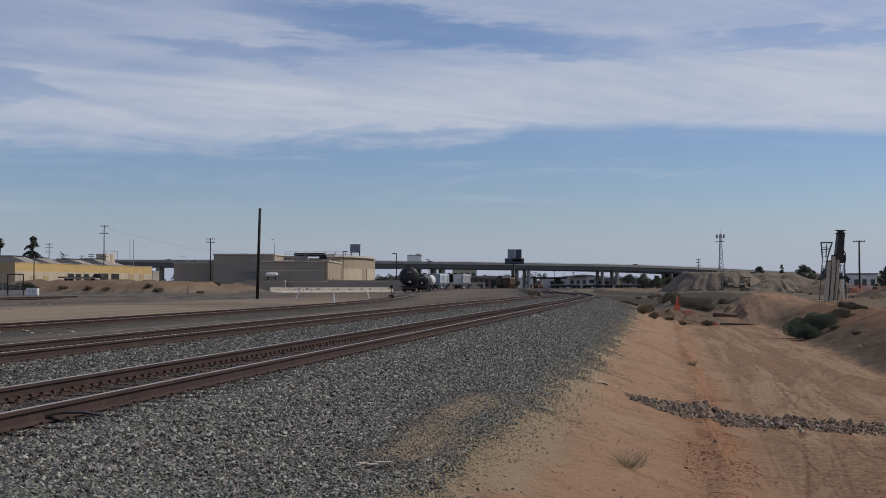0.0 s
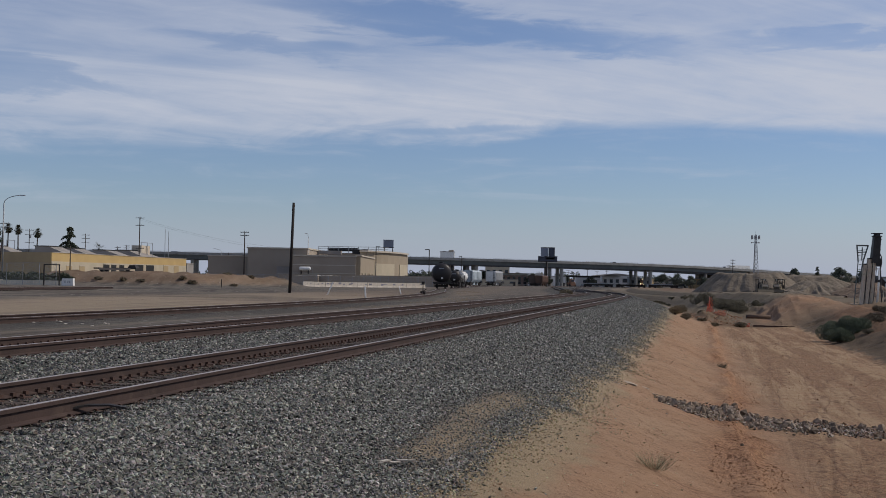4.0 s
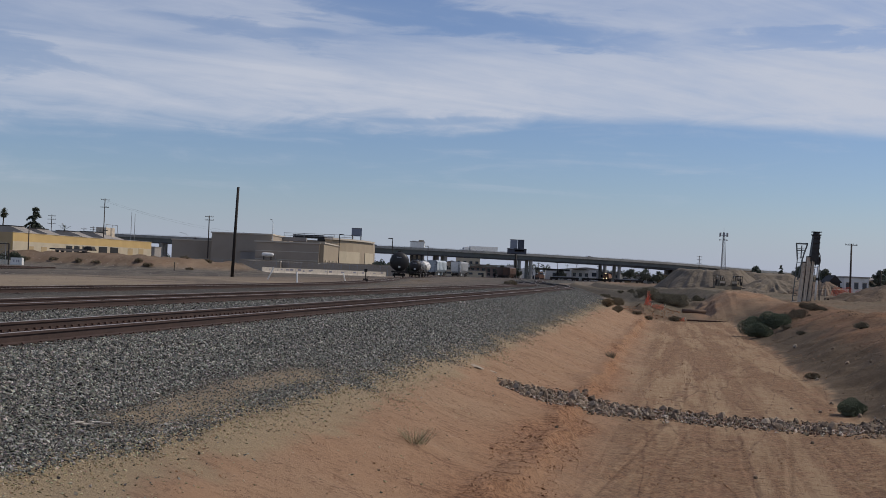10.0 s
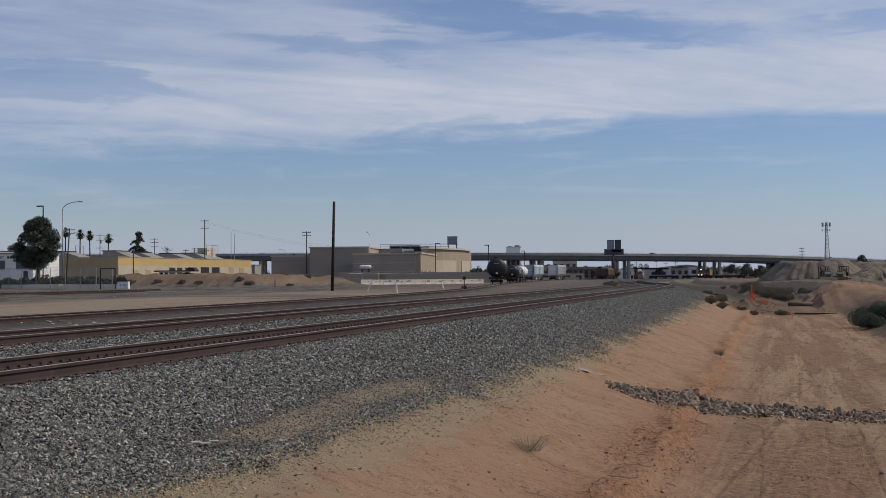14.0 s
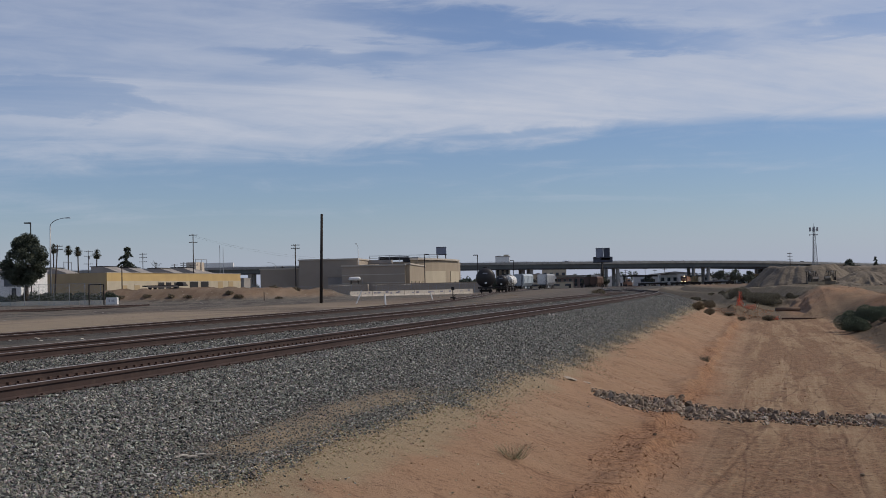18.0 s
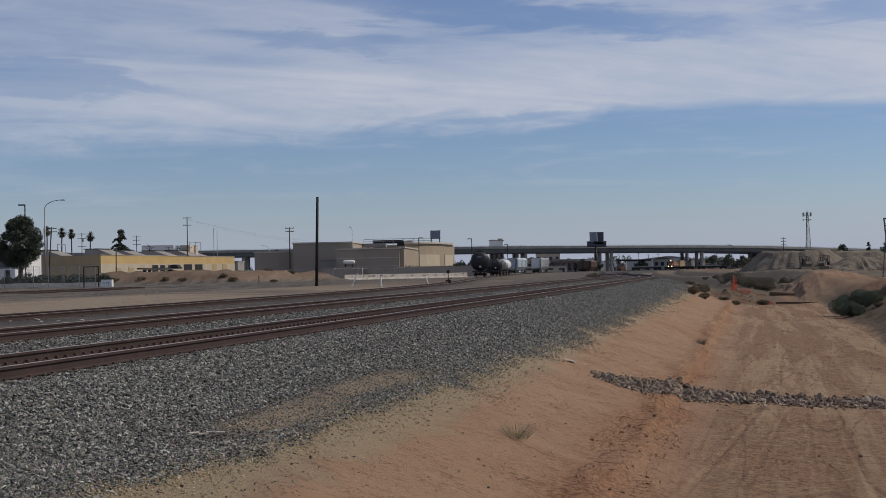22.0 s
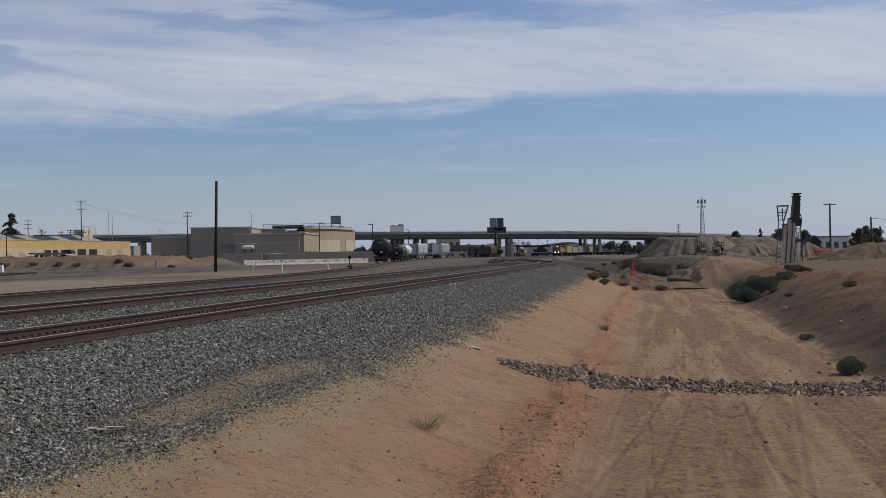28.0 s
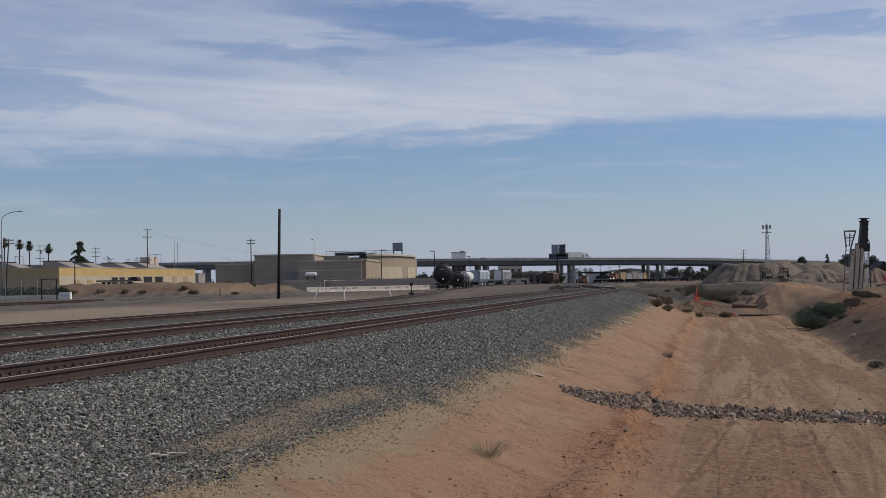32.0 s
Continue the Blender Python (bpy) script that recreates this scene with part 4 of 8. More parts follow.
def build_ballast():
    rs = np.random.RandomState(5)
    for name, label, count, u0, u1, y0, y1, size in (
        ("ballast_by_rails", "rust-stained ballast stones against the rails", 7000, 0.85, 1.35, 11.0, 60.0, 0.040),
        ("ballast_between_rails_far_track", "rust-stained stones between the rails of the second track", 9000, -5.75, -4.25, 18.0, 70.0, 0.042),
        ("ballast_shoulder", "loose broken grey ballast stones on the embankment shoulder", 225000, 0.95, 5.2, 6.5, 112.0, 0.051),
        ("ballast_between_tracks", "loose broken grey ballast stones between the tracks", 34000, -4.15, -0.88, 13.0, 110.0, 0.050),
        ("ballast_between_rails", "loose ballast stones in the cribs between the ties", 9000, -0.66, 0.66, 11.0, 60.0, 0.042),
    ):
        x, y, u = scatter(count, u0, u1, y0, y1, rs)
        patch = sand_patch(u, y) * (1.0 + 1.6 * (0.5 * bumps(x, y, 0.9, 21) + 0.35 * bumps(x, y, 0.3, 22)))
        edge = np.interp(y, [0, 14, 22, 35, 60, 110], [4.2, 4.25, 4.6, 4.75, 4.75, 4.5]) + 0.6 * bumps(x, y, 0.9, 21)
        keep = (rs.rand(count) > 0.55 * np.clip(patch * 1.2, 0, 1)) & (rs.rand(count) > np.clip((u - edge + 0.25 + 0.5 * step(18, 30, y)) / (0.45 + 0.75 * step(18, 30, y)), 0, 1) * 0.995)
        if "rails" in name or "shoulder" in name:
            tie = np.abs(((y + 0.26) / 0.53) % 1.0 - 0.5)
            keep &= (tie > 0.24) | (u > 1.33)
        x, y = x[keep], y[keep]
        sz = size * np.interp(y, [8, 20, 50, 112], [0.86, 0.92, 1.10, 1.36])
        if "shoulder" in name:
            sz = sz * (1 - 0.30 * step(-0.7, 0.3, u[keep] - edge[keep])) * (1 - 0.5 * np.clip(patch[keep] * 1.4, 0, 1))
        z = ground_height(x, y) + sz * (np.interp(y, [14, 45], [0.5, 0.12]) * rs.rand(len(x)) - 0.05) + (0.005 if "rails" in name else 0)
        ob = new(name, stone_cloud(name, x, y, z, sz, rs, M_RUSTSTONE if "rails" in name else M_STONE))
        tagged(ob, label, "gravel", kind="stuff")
    # fine sandy gravel along the edge of the ballast
    n = 90000
    x, y, u = scatter(n, 3.4, 7.0, 7.0, 108.0, rs, 1.5)
    lim = np.interp(y, [0, 14, 22, 35, 60, 110], [4.2, 4.25, 4.6, 4.75, 4.75, 4.5]) + 0.6 * bumps(x, y, 0.9, 21)
    keep = rs.rand(n) < np.exp(-(np.maximum(u - lim, 0) / (0.40 + 0.6 * bumps(x, y, 2.3, 63))) ** 1.5) * step(-0.9 + 0.5 * (y < 20), 0.0, u - lim) + 0.01
    x, y = x[keep], y[keep]
    tagged(new("sandy_gravel", stone_cloud("sandy_gravel", x, y, ground_height(x, y) + 0.004, (0.016 + 0.022 * rs.rand(len(x))) * (0.8 + 0.010 * y), rs, M_SANDBITS)), "fine yellowish gravel between the ballast and the dirt slope", "gravel", kind="stuff")
    # strays that rolled down the dirt slope, and crumbs of dirt
    n = 420
    x, y, u = scatter(n, 4.7, 9.0, 12.0, 70.0, rs, 1.2)
    keep = rs.rand(n) < 0.8 * np.exp(-(u - 4.7) / 0.35) + 0.01
    x, y = x[keep], y[keep]
    tagged(new("stray_stones", stone_cloud("stray_stones", x, y, ground_height(x, y) + 0.008, 0.022 + 0.0008 * y, rs, M_STONE)), "stray ballast stones on the sandy slope", "gravel", kind="stuff")
    n = 80000
    x, y, u = scatter(n, 4.6, 21.0, 12.0, 90.0, rs, 1.35)
    toe = np.abs(u - 8.1 - 0.7 * bumps(x, y, 2.1, 26)) < 0.52
    keep = (toe & (rs.rand(n) < np.interp(y, [26, 34, 40], [0.95, 0.6, 0.10]))) | (rs.rand(n) < 0.45 * step(0.0, 0.25, bumps(x, y, 2.0, 32) + 0.4 * bumps(x, y, 0.7, 33)) + 0.05)
    x, y, u, toe = x[keep], y[keep], u[keep], toe[keep]
    sz = np.where(toe & (y < 38), 1.5, 1.0) * (0.006 + 0.012 * rs.rand(len(x)) + 0.035 * rs.rand(len(x)) ** 20) * (0.75 + 0.010 * y)
    tagged(new("dirt_clods", stone_cloud("dirt_clods", x, y, ground_height(x, y) + 0.01, sz, rs, M_CLOD)), "crumbs and clods of orange dirt in the cutting", "dirt clods", kind="stuff")

    # rough earth on the bank, and the rubble heap where the cutting ends
    for name, label, material, n, u0, u1, y0, y1, a, b in (
        ("bank_clods", "crumbs and clods of brown earth on the bank", M_BANKCLOD, 5000, 15.4, 25.0, 22.0, 104.0, 0.012, 0.06),
        ("heap_rubble", "reddish clods heaped where the cutting ends", M_CLOD, 3200, 6.2, 11.5, 105.0, 117.0, 0.03, 0.13),
        ("mound_clods", "clods of dirt on the end bank", M_CLOD, 900, 11.5, 21.0, 106.0, 121.0, 0.02, 0.07),
    ):
        x, y, u = scatter(n, u0, u1, y0, y1, rs, 1.1)
        keep = rs.rand(n) < 0.25 + step(-0.05, 0.2, bumps(x, y, 2.2, 61) + 0.6 * bumps(x, y, 0.8, 62))
        x, y = x[keep], y[keep]
        sz = (a + (b - a) * rs.rand(len(x)) ** 3) * np.interp(y, [20, 50, 100], [0.6, 1.0, 1.2])
        tagged(new(name, stone_cloud(name, x, y, ground_height(x, y) + 0.01, sz, rs, material)), label, "dirt clods", kind="stuff")


build_ballast()


# ---- tracks ----
RAIL_SECTION = [(-0.07, -0.172), (0.07, -0.172), (0.07, -0.160), (0.012, -0.140), (0.010, -0.050), (0.036, -0.040), (0.036, -0.006), (0.026, -0.001), (-0.026, -0.001), (-0.036, -0.006), (-0.036, -0.040), (-0.010, -0.050), (-0.012, -0.140), (-0.07, -0.160)]


def track_line(line, y0, y1, lift):
    ys = np.unique(np.concatenate([np.arange(y0, min(130, y1), 1.0), np.arange(130, y1, 4.0)]))
    return [(float(track_x(line, v)), float(v), float(land_fall(v)) + lift) for v in ys]


def build_track(name, line, y0, y1, lift, near_ties, tie_end, label):
    t = thing(name, (0, 0, 0), 0, label, "railway track", kind="structure")
    centre = track_line(line, y0, y1, lift)
    for side in (-0.7535, 0.7535):
        r = part("rail", Geo().sweep([(side + a, b) for a, b in RAIL_SECTION], centre), M_RAIL, t)
        part("running_surface", Geo().sweep([(side - 0.027, -0.004), (side + 0.027, -0.004), (side + 0.027, 0.002), (side - 0.027, 0.002)], centre), M_RAILTOP, r, "polished steel running surface")
    tie = Geo().box((0, 0, -0.275), (2.6, 0.23, 0.18)).mesh("tie", M_TIE)
    far, plates, anchors = Geo(), Geo(), Geo()
    rs = random.Random(name)
    y, count = near_ties, 0
    while y < tie_end:
        x = float(track_x(line, y))
        z = float(land_fall(y)) + lift
        a = -math.degrees(math.atan2(float(track_x(line, y + 1)) - x, 1.0))
        if count < 170 and y < 100:
            ob = new("tie", tie)
            ob.parent = t
            ob.matrix_basis = pose(x + rs.uniform(-0.05, 0.05), y, z + rs.uniform(-0.008, 0.008), 0, rs.uniform(-0.5, 0.5), a + rs.uniform(-1, 1))
        else:
            far.box((x, y, z - 0.275), (2.6, 0.23, 0.18), a)
        ca, sa = math.cos(radians(a)), math.sin(radians(a))
        if y < 75:
            for s in (-0.7535, 0.7535):
                plates.box((x + s * ca, y + s * sa, z - 0.180), (0.34, 0.19, 0.014), a)
                for e in (-0.095, 0.095):
                    plates.box((x + (s + e) * ca, y + (s + e) * sa, z - 0.163), (0.035, 0.035, 0.03), a)
                # a pair of anchors clipped to the rail foot beside each tie
                for f in (-0.135, 0.135):
                    e = -0.058 if s > 0 else 0.058
                    anchors.box((x + (s + e) * ca - f * sa, y + (s + e) * sa + f * ca, z - 0.140), (0.042, 0.065, 0.042), a)
        y += 0.53
        count += 1
    if far.v:
        part("far_ties", far, M_TIE, t, kind="stuff")
    part("tie_plates", plates, M_PLATE, t, "rusty tie plates and spikes", kind="stuff")
    part("rail_anchors", anchors, M_PLATE, t, "dark steel rail anchors", kind="stuff")
    return t


build_track("main_track", MAIN, 2.0, 700.0, 0.0, 9.0, 330.0, "rusty railway track with worn bright railheads on grey ballast")
build_track("second_track", SECOND, 2.0, 600.0, 0.05, 14.0, 260.0, "rusty railway track beside the main line on ballast")
build_track("siding_track", SIDING, 8.0, 520.0, -0.08, 26.0, 150.0, "old siding track half sunk in dusty ballast")
build_track("yard_track", YARD, 58.0, 121.0, -0.04, 58.2, 121.0, "old rusty track half buried in the dusty yard")


# ---- overpass ----
DECK = [(-420, 562, 12.6), (-235, 575, 12.5), (-150, 580, 12.35), (-31, 592, 12.0), (39.6, 615, 11.45), (117.7, 655, 10.8), (171, 690, 8.8), (237, 730, 6.5), (420, 838, 2.0)]


def deck_at(s_x, back=0.0):
    """A point of the deck's near edge by its x, moved back across the deck; and its heading in degrees."""
    xs = np.array([p[0] for p in DECK])
    f = lambda v, k: float(np.interp(v, xs, [p[k] for p in DECK]))
    g = lambda v, k: (f(v - 30, k) + f(v - 15, k) + f(v, k) + f(v + 15, k) + f(v + 30, k)) / 5
    dy = g(s_x + 5, 1) - g(s_x - 5, 1)
    a = math.atan2(dy, 10.0)
    return Vector((s_x - back * math.sin(a), g(s_x, 1) + back * math.cos(a), g(s_x, 2))), math.degrees(a)


def build_overpass():
    t = thing("overpass", (0, 0, 0), 0, "long grey highway overpass on concrete columns", "overpass", kind="structure")
    xs = list(range(-400, 401, 20))
    for k, back in enumerate((0.0, 26.0)):
        line = [deck_at(x, back)[0] for x in xs]
        part("parapet", Geo().sweep([(0, -0.9), (0.0, 0.0), (-0.22, 0.0), (-0.40, -0.9)], line), M_CONC, t)
        part("parapet", Geo().sweep([(-12.6, -0.9), (-12.8, 0.0), (-13.0, 0.0), (-13.0, -0.9)], line), M_CONC, t)
        part("deck_slab", Geo().sweep([(0.15, -1.25), (0.15, -0.9), (-13.15, -0.9), (-13.15, -1.25)], line), M_CONC, t)
        for w in (-1.0, -4.6, -8.2, -11.8):
            part("girder", Geo().sweep([(w - 0.2, -3.1), (w + 0.2, -3.1), (w + 0.2, -1.25), (w - 0.2, -1.25)], line), M_GIRDER, t)
            part("flange", Geo().sweep([(w - 0.45, -3.35), (w + 0.45, -3.35), (w + 0.45, -3.1), (w - 0.45, -3.1)], line), M_SHADEGIRDER, t)
        rail = Geo().sweep([(-0.05, 0.28), (-0.05, 0.36), (-0.15, 0.36), (-0.15, 0.28)], line)
        part("hand_rail", rail, M_STEEL, t)
        posts = Geo()
        for x in range(-200, 220, 3):
            p = deck_at(x, back + 0.1)[0]
            posts.box((p.x, p.y, p.z + 0.15), (0.12, 0.12, 0.36))
        part("rail_posts", posts, M_STEEL, t, kind="stuff")
    for x in (-137, -90, -43, 1, 45, 94, 137, 176):
        front, a = deck_at(x, 2.5)
        spots = [(front.x - 0.17 * d, front.y + d) for d in (0.0, 9.0, 26.0, 35.0)]
        for cx, cy in spots:
            g = ground_z(cx, cy) - 0.3
            r = 0.95
            part("column", Geo().lathe([(r, 0), (r, front.z - 3.4 - g)], 14, at=(cx, cy, g)), M_CONC, t, smooth=False)
        for (ax, ay), (bx, by) in (spots[:2], spots[2:]):
            part("bent_cap", box(((ax + bx) / 2, (ay + by) / 2, front.z - 3.05), (1.6, 12.0, 0.8), 9.6), M_CONC, t)
    # the road comes down to an earth ramp at its far end
    ramp = Geo()
    for x in range(150, 400, 25):
        p, a = deck_at(x + 12, 20)
        h = max(p.z - 1.3 + 2.2, 0.6)
        ramp.box((p.x, p.y, -2.2 + h / 2), (26, 44, h), a)
    part("earth_ramp", ramp, M_EARTH, t, "bare earth ramp under the road")
    return t


M_EARTH = mat("grey_brown_earth", (0.196, 0.160, 0.120), (0.128, 0.105, 0.080), 0.95, 0.22, 1.8, 0.9, dirt=(0.240, 0.198, 0.150), dist=0.25)
M_BROWNEARTH = mat("dark_brown_earth", (0.150, 0.108, 0.076), (0.098, 0.072, 0.053), 0.95, 0.4, 4.0, 0.9, dirt=(0.185, 0.138, 0.10), dist=0.12)
M_REDEARTH = mat("orange_brown_earth", (0.22, 0.158, 0.112), (0.140, 0.104, 0.077), 0.95, 0.25, 2.5, 0.9, dirt=(0.26, 0.195, 0.14), dist=0.2)
build_overpass()


# ---- earth heaps of the building site ----
def heap(name, at, sx, sy, h, seed, material, label, flat=0.5, power=1.0):
    n = 72
    g = np.linspace(-1, 1, n)
    a, b = np.meshgrid(g, g)
    ang = np.arctan2(b, a)
    wob = 1 + 0.28 * bumps(np.cos(ang) * 3 + 9, np.sin(ang) * 3 + 9, 1.0, seed)
    r = np.sqrt(a * a + b * b) / wob
    z = h * np.clip((1 - r) / flat, 0, 1) ** power
    z = z * (1 + 0.16 * bumps(a * sx, b * sy, 4.5, seed + 1)) + (z > 0) * (0.55 * bumps(a * sx, b * sy, 1.3, seed + 2) + 0.95 * bumps(ang * 6, r * 1.2, 0.5, seed + 3) * step(0.25, 0.7, r)) * min(1, h / 3)
    z = np.where(r > 0.99, -0.8, z)
    x, y = a * sx, b * sy
    idx = np.arange(n * n).reshape(n, n)
    faces = np.stack([idx[:-1, :-1], idx[:-1, 1:], idx[1:, 1:], idx[1:, :-1]], -1).reshape(-1, 4)
    me = mesh_from_arrays(name, np.stack([x, y, z], -1).reshape(-1, 3), faces, material, True)
    ob = new(name, me)
    ob.matrix_basis = pose(at[0], at[1], ground_z(at[0], at[1]) - 0.1 + (at[2] if len(at) > 2 else 0))
    return tagged(ob, label, "earth heap", "earth heaps", "structure")


heap("earth_heap", (68.3, 304), 14, 17, 4.7, 31, M_EARTH, "large grey-brown heap of excavated earth with a flat top", 0.42)
heap("earth_heap", (85, 312), 16, 14, 4.6, 35, M_EARTH, "long grey-brown heap of excavated earth", 0.6)
heap("earth_heap", (74.5, 268), 9, 8, 3.0, 39, M_EARTH, "grey heap of earth beside the machines", 0.8)
heap("earth_heap", (66.5, 252), 4.5, 4, 1.1, 40, M_EARTH, "low dark heap of spoil", 0.9)
heap("earth_heap", (86, 262), 10, 9, 3.0, 43, M_REDEARTH, "brown heap of earth with weeds", 0.7)
heap("earth_heap", (66.6, 205), 4.5, 6, 2.6, 47, M_REDEARTH, "brown heap of earth by the orange netting", 0.8)
heap("earth_heap", (50.2, 128), 7.0, 6, 1.75, 55, M_BROWNEARTH, "dark brown heap of earth beside the rig", 0.75)
heap("earth_heap", (98, 285), 14, 12, 3.3, 51, M_EARTH, "broad heap of earth near the houses", 0.7)


# ---- poles, lamps, wires ----
def plain_pole():
    t = thing("wooden_pole", (-17.69, 116.6, ground_z(-17.69, 116.6) - 0.1), 0, "tall bare dark wooden pole standing in the yard", "pole")
    part("shaft", rod((0, 0, 0), (0.23, 0, 8.75), 0.155, 0.125, 14), M_WOOD, t, smooth=True)
    part("pole_cap", rod((0.23, 0, 8.75), (0.231, 0, 8.80), 0.13, 0.12, 14), M_UNDER, t, "weathered pole top")


def utility_pole(x, y, top, arms=(0.5,), arm=2.4, lean=0.0, r=0.17, transformer=False, rz=0.0, label="wooden utility pole with crossarms and insulators"):
    base = ground_z(x, y) - 0.1
    h = top - base
    t = thing("utility_pole", (x, y, base), rz, label, "utility pole", "utility poles")
    part("shaft", rod((-lean, 0, 0), (0, 0, h), r, r * 0.75, 10), M_OLDWOOD, t, smooth=True)
    for a in arms:
        part("crossarm", box((0, 0.12, h - a), (arm, 0.12, 0.15)), M_OLDWOOD, t)
        for k in (-0.46, -0.2, 0.2, 0.46):
            part("insulator", rod((k * arm, 0.12, h - a + 0.07), (k * arm, 0.12, h - a + 0.3), 0.06, 0.05, 6), M_GREYP, t)
    if transformer:
        part("transformer", rod((0.42, 0, h - 3.4), (0.42, 0, h - 2.3), 0.3, 0.3, 10), M_GREYP, t)
    return t


def wire(a, b, sag, r=0.022):
    g, a, b = Geo(), Vector(a), Vector(b)
    pts = [a.lerp(b, k / 10) - Vector((0, 0, sag * 4 * (k / 10) * (1 - k / 10))) for k in range(11)]
    g.tube(pts, r, 4)
    tagged(new("overhead_wire", g.mesh("overhead_wire", M_UNDER)), "thin sagging overhead wire between poles", "wire", "overhead wires")


def cobra_lamp(x, y, top, reach, rz=0.0, base=None):
    base = ground_z(x, y) - 0.05 if base is None else base
    h = top - base
    t = thing("street_lamp", (x, y, base), rz, "tall grey street lamp with a curved arm", "street lamp", "street lamps")
    part("pole", rod((0, 0, 0), (0, 0, h - 1.2), 0.13, 0.08, 10), M_STEEL, t, smooth=True)
    g = Geo()
    pts = [Vector((reach * (1 - math.cos(k / 8 * 1.45)), 0, h - 1.2 + 1.2 * math.sin(k / 8 * 1.45))) for k in range(9)]
    g.tube(pts, 0.05)
    part("arm", g, M_STEEL, t, smooth=True)
    part("lamp_head", box((pts[-1].x + 0.3, 0, h - 0.03), (0.75, 0.28, 0.14), 0, (0.8, 0.7)), M_GREYP, t)
    part("base_plate", box((0, 0, 0.08), (0.42, 0.42, 0.16)), M_CONC, t)


def box_lamp(x, y, top, rz=0.0):
    base = ground_z(x, y) - 0.05
    h = top - base
    t = thing("parking_lamp", (x, y, base), rz, "dark square lamp on a straight dark post", "street lamp", "parking lamps")
    part("post", rod((0, 0, 0), (0, 0, h), 0.11, 0.1, 8), M_UNDER, t)
    part("lamp_head", box((-0.55, 0, h - 0.1), (1.0, 0.45, 0.2)), M_UNDER, t)
    part("footing", rod((0, 0, 0), (0, 0, 0.7), 0.3, 0.3, 12), M_CONC, t, "round concrete footing")


plain_pole()
utility_pole(-102.3, 260, 12.1, (0.35, 1.1), 2.2, 0.9)
utility_pole(-167.5, 450, 17.6, (0.5, 2.2, 5.2), 3.4, transformer=True)
utility_pole(-146.2, 450, 16.1, (0.5, 1.8, 3.4), 3.0)
utility_pole(-100.6, 360, 18.5, (0.4, 2.6, 9.5), 2.6)
utility_pole(-137.0, 460, 11.8, (0.4,), 2.4)
utility_pole(-133.5, 460, 12.4, (0.4, 1.2), 2.4, transformer=True)
utility_pole(-80.8, 240, 6.75, (), 2.0, r=0.13, label="thin dark wooden post before the warehouse")
utility_pole(-63.2, 330, 13.5, (0.3, 1.2), 2.4)
utility_pole(-86.0, 420, 9.3, (0.5, 1.2), 1.6)
utility_pole(-80.5, 420, 9.0, (0.5, 1.2), 2.0)
utility_pole(105.5, 500, 11.3, (0.4, 1.6, 3.0), 2.0)
utility_pole(79.1, 230, 9.3, (0.25,), 2.3, r=0.2)
utility_pole(68.7, 180, 5.4, (), 2.0, r=0.16, label="plain wooden utility pole with a wire")
utility_pole(53.0, 140, 3.1, (), 2.0, r=0.08, label="thin dark post near the drilling rig")
for k, (x, h) in enumerate([(70, 6.2), (58, 5.4), (96, 5.0), (108, 5.6), (118, 6.0), (127, 5.2), (76, 5.0), (82, 6.6)]):
    utility_pole(x, 760, h + 3, (0.6, 1.8) if k % 2 else (0.6,), 2.4, label="distant utility pole beyond the overpass")
wire((-100.6, 360, 18.0), (-58.0, 420, 11.0), 2.0, 0.014)
wire((-100.6, 360, 17.6), (-58.0, 420, 10.2), 2.0, 0.014)
wire((68.7, 180, 5.2), (100, 185, 4.2), 0.5, 0.03)
cobra_lamp(-66.8, 170, 12.2, 2.7)
cobra_lamp(-88.5, 420, 10.6, -3.2)
cobra_lamp(-45.7, 330, 13.2, -1.0)
box_lamp(-78.3, 190, 12.9)
box_lamp(-24.6, 300, 9.1, 180)
box_lamp(-11.4, 300, 8.6)
box_lamp(-4.5, 400, 9.0)
for x in (-108.4, -107.2):
    t = thing("antenna_mast", (x, 420, ground_z(x, 420)), 0, "thin steel antenna mast", "antenna")
    part("mast", rod((0, 0, 0), (0, 0, 18.0 if x < -108 else 17.2), 0.16, 0.08, 6), M_STEEL, t)
    part("base_plate", box((0, 0, 0.06), (0.7, 0.7, 0.2)), M_CONC, t)


